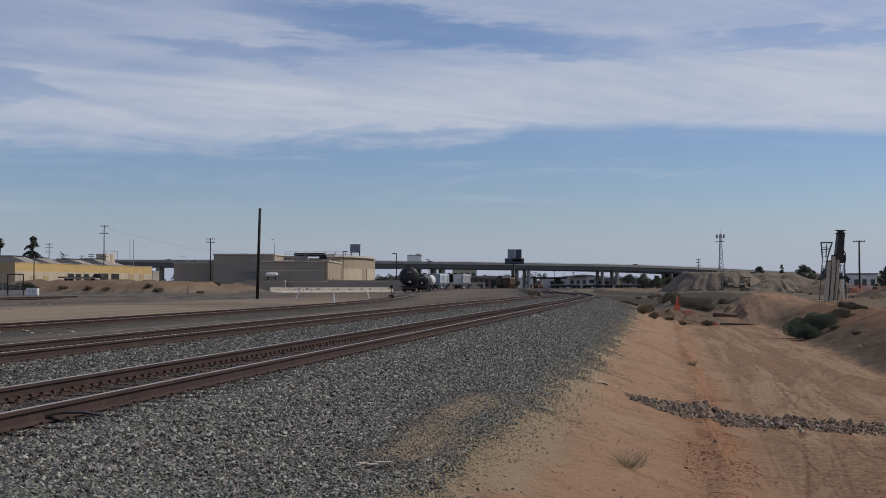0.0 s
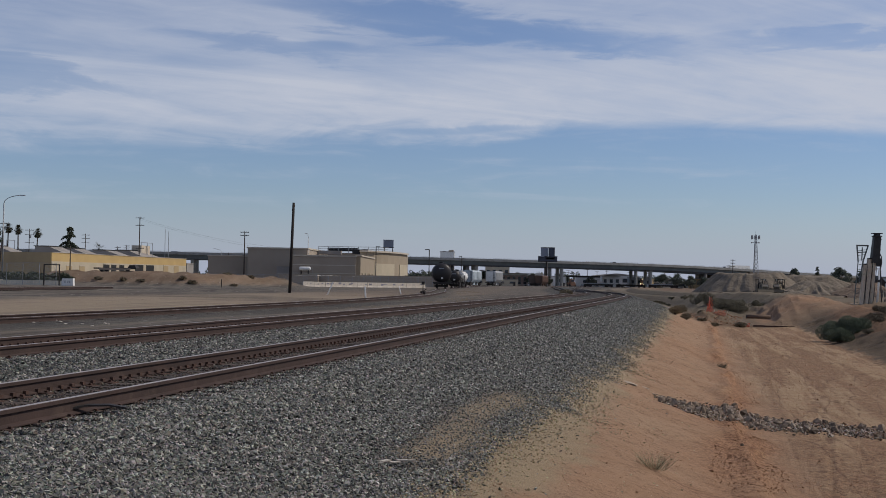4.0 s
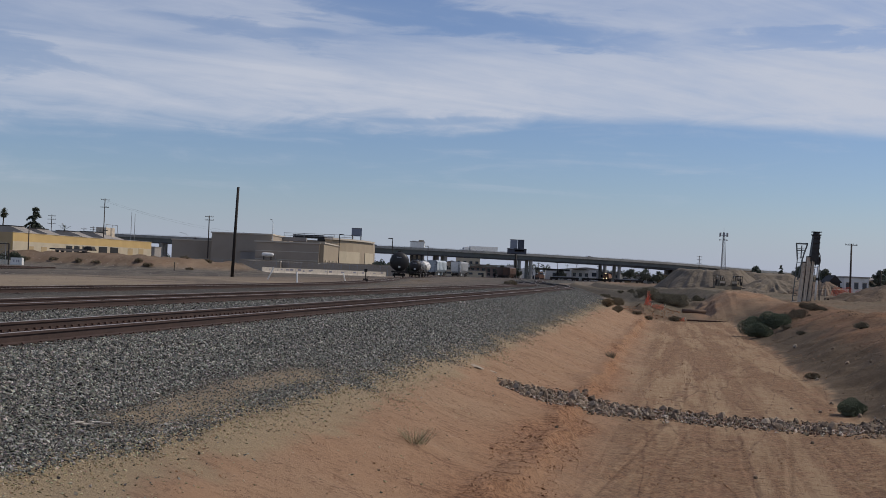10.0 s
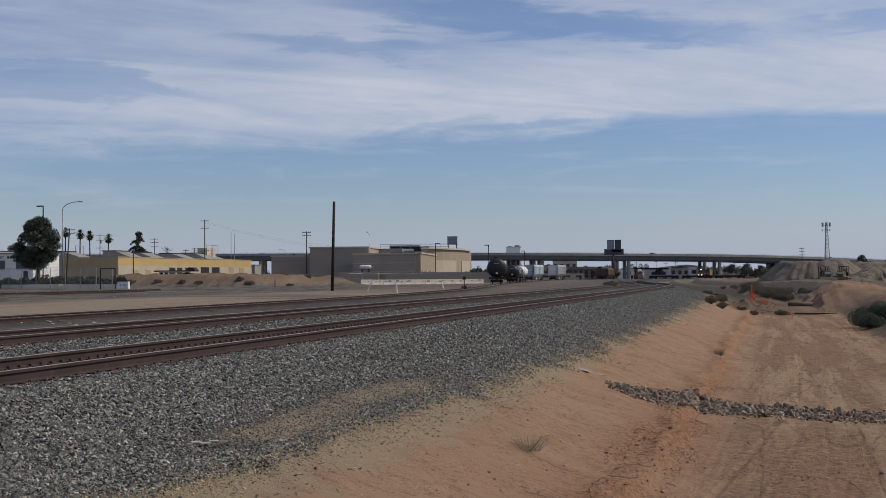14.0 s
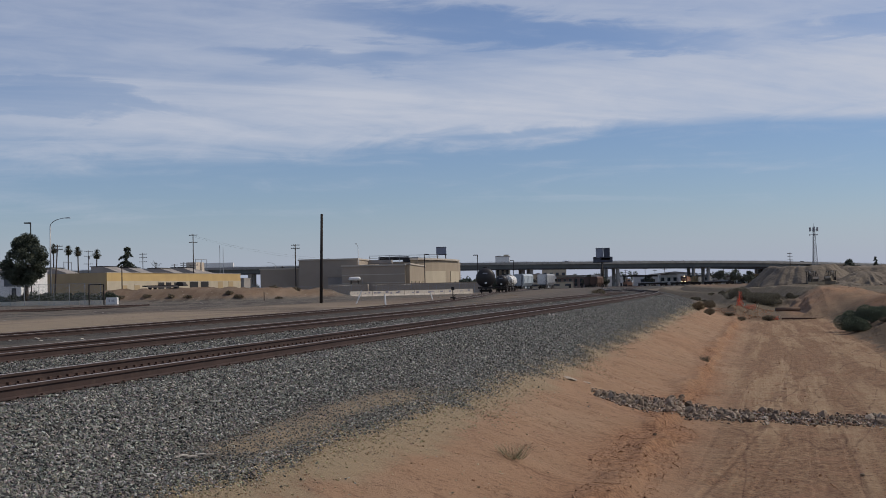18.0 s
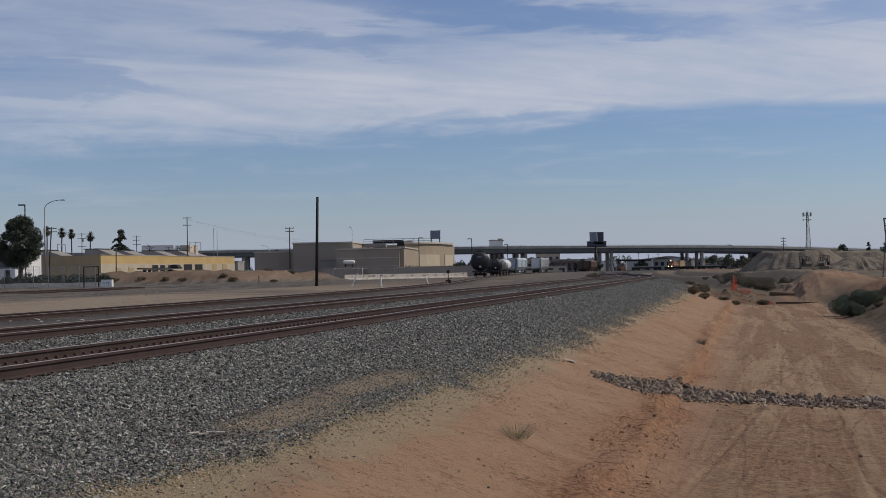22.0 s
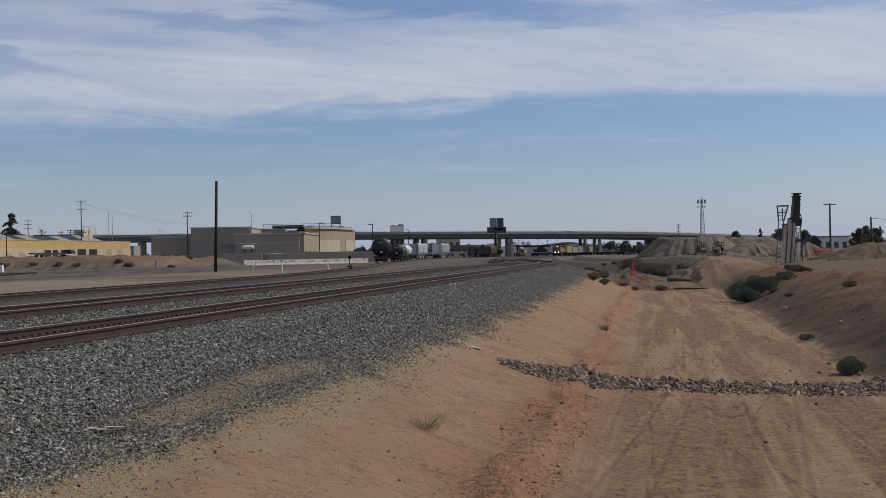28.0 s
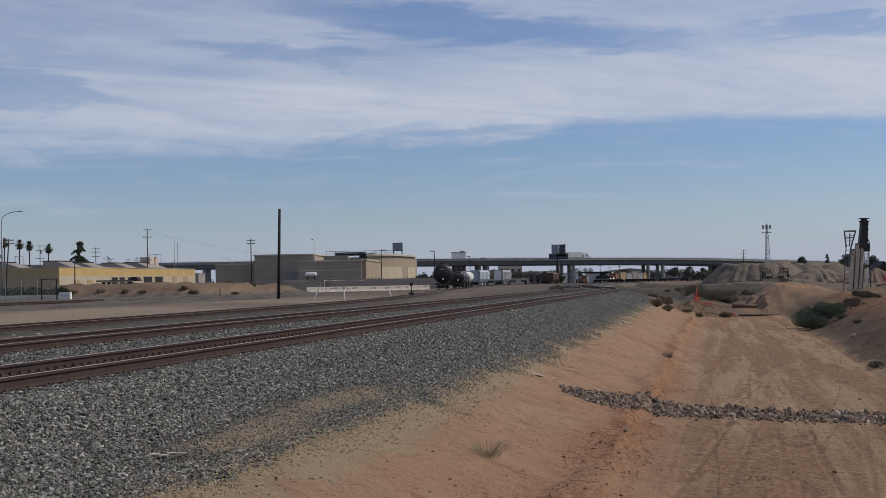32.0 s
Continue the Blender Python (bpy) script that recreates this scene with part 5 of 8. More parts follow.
# ---- lattice tower ----
def lattice_tower():
    x, y = 137.6, 600.0
    base = ground_z(x, y)
    h = 25.6 - base
    t = thing("cell_tower", (x, y, base), 8, "steel lattice tower with antenna panels at its top", "tower")
    w = lambda z: 1.5 * (1 - z / h) + 0.45
    corners = [(math.cos(a), math.sin(a)) for a in (math.pi / 2, math.pi * 7 / 6, math.pi * 11 / 6)]
    for cx, cy in corners:
        part("leg", rod((cx * w(0), cy * w(0), 0), (cx * w(h), cy * w(h), h), 0.14, 0.11, 6), M_STEEL, t)
    n = 14
    for k in range(n):
        z0, z1 = h * k / n, h * (k + 1) / n
        g = Geo()
        for i in range(3):
            (ax, ay), (bx, by) = corners[i], corners[(i + 1) % 3]
            g.rod((ax * w(z0), ay * w(z0), z0), (bx * w(z1), by * w(z1), z1), 0.07, 0.07, 4)
            g.rod((bx * w(z0), by * w(z0), z0), (ax * w(z1), ay * w(z1), z1), 0.07, 0.07, 4)
            g.rod((ax * w(z1), ay * w(z1), z1), (bx * w(z1), by * w(z1), z1), 0.06, 0.06, 4)
        part("brace", g, M_STEEL, t)
    for z in (h - 1.6, h - 3.9):
        g = Geo()
        for i in range(12):
            a, b = [(1.9 * math.cos(q), 1.9 * math.sin(q), z) for q in (2 * math.pi * i / 12, 2 * math.pi * (i + 1) / 12)]
            g.rod(a, b, 0.08, 0.08, 4)
        part("platform_ring", g, M_STEEL, t)
        for i in range(6 if z > h - 2 else 3):
            a = 2 * math.pi * i / (6 if z > h - 2 else 3) + 0.3
            part("antenna_panel", box((2.0 * math.cos(a), 2.0 * math.sin(a), z + (0.3 if z > h - 2 else 0)), (0.45, 0.6, 1.9 if z > h - 2 else 0.6), math.degrees(a)), M_GREYP, t)
    part("lightning_rod", rod((0, 0, h), (0, 0, h + 1.8), 0.06, 0.03, 5), M_STEEL, t)


lattice_tower()


# ---- buildings ----
def yellow_warehouse():
    ax, ay, bx, by = -105.8, 300.0, -92.4, 385.0
    a = math.degrees(math.atan2(by - ay, bx - ax))
    L, W, g = math.hypot(bx - ax, by - ay), 62.0, ground_z(ax, ay)
    H = 6.35 - g
    t = thing("yellow_warehouse", (ax, ay, g), a, "long low yellow and tan warehouse with roof monitors", "warehouse")
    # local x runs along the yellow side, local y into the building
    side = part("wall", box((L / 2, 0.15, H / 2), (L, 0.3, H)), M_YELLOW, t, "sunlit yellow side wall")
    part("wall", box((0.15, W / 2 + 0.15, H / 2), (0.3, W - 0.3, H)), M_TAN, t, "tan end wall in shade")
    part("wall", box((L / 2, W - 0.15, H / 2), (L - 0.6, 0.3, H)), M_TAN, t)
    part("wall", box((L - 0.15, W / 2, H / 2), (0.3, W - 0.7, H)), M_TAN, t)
    part("roof", box((L / 2, W / 2, H - 0.35), (L - 0.7, W - 0.7, 0.3)), M_ROOFGREY, t)
    part("base_course", box((L / 2, -0.03, 2.45), (L, 0.06, 4.9)), M_CREAM, t, "cream lower band of the wall")
    part("parapet_cap", box((L / 2, 0.1, H + 0.06), (L + 0.2, 0.45, 0.12)), M_TRIM, t)
    for k, (s, w, hh) in enumerate([(9, 3.0, 1.9), (16, 3.0, 1.9), (30, 3.6, 2.6), (34.5, 3.2, 2.6), (39.5, 3.0, 2.6), (51, 5.6, 2.8), (58.5, 5.4, 2.8), (70, 3.6, 2.8), (78, 3.6, 2.8)]):
        dark = 28 < s < 60
        part("loading_door", box((s, -0.06, hh / 2 + 1.9), (w, 0.1, hh)), M_DARK if dark else M_TAN, side, "dark loading door" if dark else "closed tan loading door")
        part("door_frame", box((s, -0.08, hh + 2.0), (w + 0.3, 0.16, 0.2)), M_TRIM, side)
    # roof monitors with sloped backs
    for s, d, w, h in [(3.4, 18, 6, 1.6), (16, 10, 7, 1.9), (33, 12, 7, 1.8), (47, 9, 6.5, 1.7), (60, 8, 8, 2.0), (72, 10, 6, 1.6), (6, 40, 8, 2.0), (20, 36, 8, 2.0)]:
        prof = [(d + 3.5, H - 0.3), (d + 3.5, H + h), (d - 0.3, H + h), (d - 4.6, H + 0.3), (d - 4.6, H - 0.3)]
        wedge = Geo().add([(x, y, z) for x in (s, s + w) for y, z in prof], [(0, 1, 2, 3, 4), (9, 8, 7, 6, 5)] + [(i, 5 + i, 5 + (i + 1) % 5, (i + 1) % 5) for i in range(5)])
        m = part("roof_monitor", wedge, M_ROOFGREY, t, "grey roof monitor with one sloping side")
        part("monitor_roof", box((s + w / 2, d + 1.6, H + h + 0.1), (w + 0.4, 4.4, 0.2)), M_DARK, m)
    f = part("roof_equipment", Geo().box((68, 8, H + 2.4), (3.2, 3.2, 2.6)).box((72, 8, H + 2.0), (2.4, 2.6, 3.4)), M_RIG, t, "pale rooftop cooling units")
    g2 = Geo()
    for x in (65.8, 70.2, 74.0):
        g2.rod((x, 6.2, H - 0.2), (x, 6.2, H + 4.6), 0.08, 0.08, 5)
    g2.rod((65.8, 6.2, H + 4.6), (74.0, 6.2, H + 4.6), 0.08, 0.08, 5)
    part("equipment_frame", g2, M_STEEL, f)
    fr = Geo()
    for x in (20, 24):
        fr.rod((x, 24, H), (x, 24, H + 3.6), 0.1, 0.1, 5)
    fr.rod((20, 24, H + 3.6), (24, 24, H + 3.6), 0.1, 0.1, 5)
    part("roof_frame", fr, M_STEEL, t)


def store():
    g = ground_z(-50, 320)
    t = thing("store_building", (0, 0, 0), 0, "large grey-brown and cream store with flat parapets", "store")

    def block(x0, x1, y0, y1, top, m, name="wall_block", cap=True, label=""):
        w = part(name, box(((x0 + x1) / 2, (y0 + y1) / 2, (top + g) / 2), (x1 - x0, y1 - y0, top - g)), m, t, label)
        if cap:
            part("parapet_cap", box(((x0 + x1) / 2, (y0 + y1) / 2, top + 0.12), (x1 - x0 + 0.5, y1 - y0 + 0.5, 0.35)), M_TRIM, w)
        return w

    a = block(-62.3, -45.9, 330, 375, 8.9, M_STORE, label="tall shaded store wall")
    part("roll_door", box((-50.0, 329.95, g + 2.4), (8.5, 0.12, 4.8)), M_ROOFGREY, a, "large closed roll-up door")
    part("door_lintel", box((-50.0, 329.9, g + 5.0), (8.9, 0.25, 0.25)), M_STORE, a)
    block(-74.5, -62.32, 336, 370, 6.7, M_STORE, label="lower wing of the store")
    b = block(-45.88, -29.9, 303, 345, 6.5, M_STORE, label="lower front block of the store")
    for z in (2.2, 4.3):
        part("wall_band", box((-37.9, 302.96, z), (15.9, 0.08, 0.18)), M_TRIM, b)
    # cream side with columns
    c = block(-29.88, -28.8, 304, 345, 6.7, M_STORE_LT, label="sunlit cream side wall with columns")
    for k in range(4):
        part("pilaster", box((-28.65, 308 + k * 10, g + 1.6), (0.35, 1.6, 3.2)), M_PANEL, c)
        part("dark_window", box((-28.72, 312 + k * 10, g + 2.2), (0.12, 4.0, 1.2)), M_DARK, c)
    # far cream block with a rounded corner
    gm = Geo()
    outline = [(-33.0, 346.0)] + [(-33.0 + 11.6 * math.sin(k / 8 * 1.35), 346.0 + 50 * (1 - math.cos(k / 8 * 1.35)) * 0.95) for k in range(1, 9)]
    outline += [(-24, 430), (-60, 430), (-60, 376), (-33.5, 376)]
    n, top = len(outline), 8.9
    gm.add([(x, y, z) for z in (g, top) for x, y in outline], [(i, (i + 1) % n, n + (i + 1) % n, n + i) for i in range(n)] + [tuple(range(n, 2 * n))])
    d = part("rounded_block", gm, M_STORE_LT, t, "sunlit cream wall with a rounded corner")
    for k in range(0, 8):
        p, q = outline[k], outline[k + 1]
        ang = math.degrees(math.atan2(q[1] - p[1], q[0] - p[0]))
        ln = math.hypot(q[0] - p[0], q[1] - p[1])
        nx, ny = math.sin(radians(ang)), -math.cos(radians(ang))
        cx, cy = (p[0] + q[0]) / 2 + nx * 0.1, (p[1] + q[1]) / 2 + ny * 0.1
        if k not in (1, 5):
            part("wall_panel", box((cx, cy, g + 3.4), (ln + 0.05, 0.2, 5.6), ang), M_PANEL, d, "pale recessed wall panel")
        part("cornice", box((cx + nx * 0.1, cy + ny * 0.1, top), (ln + 0.3, 0.7, 0.5), ang), M_TRIM, d)
    # things on the roof
    for k, (x, y, w, h, z) in enumerate([(-43, 352, 8, 1.1, 8.3), (-34, 352, 3.4, 1.2, 8.6), (-31.8, 350, 1.6, 1.4, 8.6), (-38.8, 340, 4, 1.0, 6.5), (-40, 365, 9, 1.0, 9.6)]):
        part("roof_unit", box((x, y, z + h / 2 - 0.4), (w, 3.0, h)), (M_ROOFGREY, M_DARK, M_STEEL)[k % 3], t)
    fr = Geo()
    for x in range(-47, -26, 3):
        fr.rod((x, 362, 8.0), (x, 362, 10.6), 0.07, 0.07, 5)
    fr.rod((-47, 362, 10.5), (-26, 362, 10.5), 0.07, 0.07, 5).rod((-47, 362, 9.8), (-26, 362, 9.8), 0.06, 0.06, 5)
    part("roof_railing", fr, M_STEEL, t)
    # screen wall of the yard before it
    s = thing("screen_wall", (-22.0, 296, ground_z(-22, 296)), 4, "long low dark screen wall before the store", "wall")
    part("wall_run", box((0, 0, 1.2), (28.5, 0.4, 2.6)), M_STORE, s)
    part("wall_cap", box((0, 0, 2.55), (28.8, 0.6, 0.15)), M_STORE, s)
    tz = ground_z(-42.4, 301)
    tr = thing("storage_tank", (-42.4, 301.0, tz), 0, "small white horizontal tank on a low block platform", "tank")
    part("tank", Geo().lathe([(0.15, -1.5), (0.42, -1.35), (0.5, -1.1), (0.5, 1.1), (0.42, 1.35), (0.15, 1.5)], 16, "y"), M_WHITE, tr, smooth=True).matrix_basis = pose(0, 0, 4.05, 0, 0, 90)
    part("platform", box((-1.6, 0.4, 1.3), (10.0, 2.4, 2.6)), M_STORE, tr, "grey-brown block platform")
    part("platform_edge", box((-1.6, -0.85, 2.66), (10.1, 0.2, 0.12)), M_TRIM, tr)
    for x in (-0.9, 0.9):
        part("stand", Geo().box((x, 0, 3.1), (0.2, 0.9, 1.1)).box((x, -0.3, 2.9), (0.1, 0.1, 0.8)), M_UNDER, tr)
    part("pipe", Geo().tube([(1.5, 0, 4.2), (1.9, 0, 4.2), (1.9, 0.6, 4.2), (1.9, 0.9, 2.6)], 0.05), M_STEEL, tr)


def billboard(x, y, top, w, h, label, faces, post_x=0.0, posts=1, base=None):
    g = ground_z(x, y) if base is None else base
    t = thing("billboard", (x, y, g), 0, label, "billboard")
    for k in range(posts):
        px = post_x + (k - (posts - 1) / 2) * w * 0.8
        part("post", rod((px, 0, 0), (px, 0, top - g - (h if posts == 1 else 0)), 0.45 if posts == 1 else 0.2, 0.4 if posts == 1 else 0.2, 12), M_UNDER, t, smooth=True)
    for cx, cz, fw, fh, rz, m in faces:
        p = part("panel", box((cx, -0.5, cz - g), (fw, 0.35, fh), rz), m, t)
        part("frame", Geo().box((cx, -0.45, cz - g + fh / 2), (fw + 0.2, 0.5, 0.2), rz).box((cx, -0.45, cz - g - fh / 2), (fw + 0.2, 0.5, 0.2), rz), M_UNDER, p)
    part("catwalk", box((0, -0.9, top - h - g), (w * 0.9, 0.9, 0.15)), M_UNDER, t)


yellow_warehouse()
store()
billboard(-34.6, 480, 16.5, 4.2, 3.2, "billboard on two posts behind the store", [(0, 14.9, 4.0, 3.0, 0, M_SIGNLT)], 0, 2)
billboard(35.3, 596, 17.7, 6.6, 7.0, "dark double billboard on a tall single post", [(-1.6, 15.2, 3.6, 4.8, 14, M_SIGNLT), (1.9, 15.2, 3.2, 4.8, -24, M_SIGN), (0.0, 11.9, 9.4, 2.6, 0, M_SIGN), (1.2, 12.3, 4.6, 0.9, 0, M_SIGNLT)], -0.4)


def shed(x, y, w, d, h, m, label, windows=3, roof=M_ROOFGREY, gable=0.0, rz=0.0, base=None, name="building"):
    """A plain building: walls, roof, a row of windows with frames, a door."""
    g = (ground_z(x, y) - 0.1) if base is None else base
    t = thing(name, (x, y, g), rz, label, "building", "far buildings")
    wall = part("wall", box((0, 0, h / 2), (w, d, h)), m, t)
    if gable:
        part("roof", Geo().add([(-w / 2 - 0.3, -d / 2 - 0.3, h), (w / 2 + 0.3, -d / 2 - 0.3, h), (w / 2 + 0.3, d / 2 + 0.3, h), (-w / 2 - 0.3, d / 2 + 0.3, h), (0, -d / 2 - 0.3, h + gable), (0, d / 2 + 0.3, h + gable)], [(0, 1, 4), (1, 2, 5, 4), (2, 3, 5), (3, 0, 4, 5), (3, 2, 1, 0)]), roof, t)
    else:
        part("roof", box((0, 0, h + 0.1), (w + 0.4, d + 0.4, 0.3)), roof, t)
    for k in range(windows):
        wx = (k + 0.5) / windows * w - w / 2
        v = part("window", box((wx, -d / 2 - 0.03, h * 0.58), (w / windows * 0.5, 0.1, h * 0.32)), M_GLASS, wall)
        part("frame", box((wx, -d / 2 - 0.05, h * 0.58 + h * 0.18), (w / windows * 0.56, 0.14, 0.15)), M_TRIM, v)
    part("door", box((w * 0.42, -d / 2 - 0.04, 1.05), (1.0, 0.1, 2.1)), M_DARK, wall)
    return t


wb = shed(-117.2, 259, 20, 14, 5.8, M_WHITE, "white low building with dark sign letters behind the tree", 4, name="white_house", base=0.6)
sign = bpy.data.curves.new("sign_letters", "FONT")
sign.body, sign.size, sign.extrude, sign.align_x = "VALLEY", 0.78, 0.03, "CENTER"
sign.materials.append(M_UNDER)
sign_mesh = new("sign_letters", sign)
sign_mesh.parent = wb
tagged(sign_mesh, "dark capital letters on the white wall")
sign_mesh.matrix_basis = pose(2.2, -7.04, 4.75, 90)
for k in range(4):
    part("sign_bar", box((4.5 + 0.62 * k, -7.04, 5.02), (0.42, 0.06, 0.52)), M_UNDER, wb, "plain dark bar of the sign")
shed(-127, 258, 14, 14, 5.4, M_WHITE, "white gabled building behind the tree", 2, M_ROOFGREY, 2.6, name="white_house", base=0.6)
tb = shed(-14.9, 640, 7.4, 8, 17.3, M_WHITE, "tall white building beyond the overpass", 3)
part("stair_tower", box((1.9, 0, 17.6), (2.6, 5, 1.5)), M_CREAM, tb, "low rooftop block")
part("roof_tank", box((-1.8, 0, 17.4), (2.0, 3, 0.9)), M_GREYP, tb)
dk = shed(13.6, 760, 15, 10, 12.6, M_CREAM, "tall cream building with a dark flat roof beyond the overpass", 4)
part("upper_storey", box((0, 0, 13.6), (14.4, 9, 2.2), 0, (0.86, 1.0)), M_UNDER, dk, "dark upper storey")
for x, w, h, m, lb, nw in [(2, 14, 5.2, M_CREAM, "beige building beyond the overpass", 3), (17, 13, 5.6, M_WHITE, "white building beyond the overpass", 3), (31, 12, 4.8, M_CREAM, "cream building beyond the overpass", 4),
                           (46, 12, 4.4, M_WHITE, "white warehouse beyond the overpass", 2), (82, 26, 5.6, M_WHITE, "white warehouse with a grey roof beyond the overpass", 2), (140, 30, 4.2, M_TAN, "tan building beyond the overpass", 5), (112, 22, 3.6, M_WHITE, "low pale building beyond the overpass", 3)]:
    shed(x, 705 + (x % 5) * 4, w, 16, h + 1.2, m, lb, nw, gable=1.3 if w > 20 else 0.0)
shed(-79, 425, 26, 10, 5.4, M_ROOFGREY, "low grey building between the warehouse and the store", 3)
shed(9.5, 560, 20, 8, 3.0, M_CREAM, "low cream shed under the overpass", 4)
M_PINK = mat("faded_pink_wall", (0.50, 0.37, 0.32), (0.42, 0.31, 0.27), 0.85, 0.4, 6, 0.05)
pk = shed(20.6, 652, 14.5, 9, 6.6, M_PINK, "faded pink two-storey building beyond the overpass", 5, M_WHITE)
for k in range(5):
    pw = part("window", box((-5.8 + k * 2.9, -4.53, 1.7), (1.5, 0.1, 1.5)), M_GLASS, pk)
    part("sill", box((-5.8 + k * 2.9, -4.6, 0.9), (1.7, 0.2, 0.12)), M_WHITE, pw)
part("white_band", box((0, -4.56, 6.1), (14.6, 0.12, 0.9)), M_WHITE, pk, "white painted band under the roof")
for k, (x, w, m) in enumerate([(-9, 9, M_WHITE), (3.5, 8, M_CREAM), (34, 10, M_WHITE), (75, 10, M_WHITE), (92, 12, M_GREYP)]):
    shed(x, 676 + (k % 3) * 8, w, 9, 5.4 + (k * 7 % 4) * 0.7, m, "small painted building in the street beyond the overpass", 3, gable=1.2 if k % 2 else 0.0)
shed(65.6, 698, 16, 6, 5.3, M_WHITE, "white shed with a flat roof by the tracks", 1)
shed(85.6, 250, 5.0, 8, 4.0, M_WHITE, "white single-storey house beyond the site", 3)
shed(96.5, 264, 7.5, 9, 3.6, M_CREAM, "pale single-storey house with a grey roof", 2, gable=0.9)
shed(79.5, 243, 2.2, 5, 2.9, M_UNDER, "dark gabled shed by the houses", 1, M_UNDER, 1.5)
shed(112, 270, 16, 10, 3.2, M_GREYP, "grey house beyond the building site", 3, gable=1.6)
for k, x in enumerate((-150, -132, -172, -190, -205, -222)):
    shed(x, 520 + k * 6, 15, 12, 6.5 + (k % 3), (M_TAN, M_ROOFGREY, M_CREAM)[k % 3], "distant low rooftops behind the warehouse", 3)
cv = thing("conveyor", (62.6, 688, ground_z(62, 688)), 0, "long dark gantry beyond the tracks", "gantry")
part("beam", box((1.8, 0, 5.8), (26.4, 1.6, 0.84)), M_UNDER, cv)
for x in (-10.5, 1.2, 13.9):
    part("support", box((x, 0, 2.75), (0.5, 1.0, 5.5)), M_UNDER, cv)


# ---- rolling stock standing in the yard ----
def truck(parent, x, z=0.0):
    """A two-axle bogie."""
    b = part("bogie", Geo().box((0, x, 0.55 + z), (2.2, 2.3, 0.35)).box((-1.0, x, 0.5 + z), (0.16, 2.6, 0.4)).box((1.0, x, 0.5 + z), (0.16, 2.6, 0.4)), M_UNDER, parent)
    for dx in (-0.9, 0.9):
        for s in (-0.75, 0.75):
            w = part("wheel", Geo().lathe([(0.46, -0.07), (0.46, 0.07)], 16, "y"), M_UNDER, b)
            w.matrix_basis = pose(s, x + dx, 0.46 + z, 0, 0, 90)


def tank_car(x, y, rz, r, length, paint, label, band=None):
    t = thing("tank_car", (x, y, float(land_fall(y)) - 0.08), rz, label, "tank car", "parked rail cars")
    L = length / 2
    tank = part("tank", Geo().lathe([(0.05, -L - 0.55), (r * 0.5, -L - 0.45), (r * 0.82, -L - 0.22), (r, -L + 0.15), (r, L - 0.15), (r * 0.82, L + 0.22), (r * 0.5, L + 0.45), (0.05, L + 0.55)], 28, "y", (0, 0, 1.15 + r)), paint, t, smooth=True)
    for k in (-L * 0.6, 0.0, L * 0.6):
        part("tank_band", Geo().lathe([(r + 0.02, k - 0.1), (r + 0.02, k + 0.1)], 28, "y", (0, 0, 1.15 + r)), band or paint, tank)
    part("dome", rod((0, 0, 1.1 + 2 * r), (0, 0, 1.42 + 2 * r), 0.42, 0.4, 14), paint, t)
    part("walkway", box((0, 0, 1.22 + 2 * r), (1.2, 3.4, 0.08)), M_UNDER, t)
    for s in (-1, 1):
        part("sill", box((0, s * (L + 0.2), 1.05), (2.7, 1.8, 0.3)), M_UNDER, t)
        part("coupler", box((0, s * (L + 1.35), 0.95), (0.35, 0.8, 0.35)), M_UNDER, t)
        part("ladder", Geo().box((1.25, s * L, 1.9), (0.08, 0.08, 1.6)).box((0.85, s * L, 1.9), (0.08, 0.08, 1.6)).box((1.05, s * L, 2.2), (0.4, 0.06, 0.06)).box((1.05, s * L, 1.8), (0.4, 0.06, 0.06)), M_UNDER, t)
        part("end_mark", box((0, s * (L + 0.56), 1.15 + r * 0.45), (0.35, 0.03, 0.3)), M_WHITE, t, "small white placard")
        truck(t, s * (L - 1.3))
    part("stencil", box((-0.1, -L - 0.48, 1.15 + r * 1.45), (0.85, 0.03, 0.16)), M_GREYP, t, "pale stencilled bar")


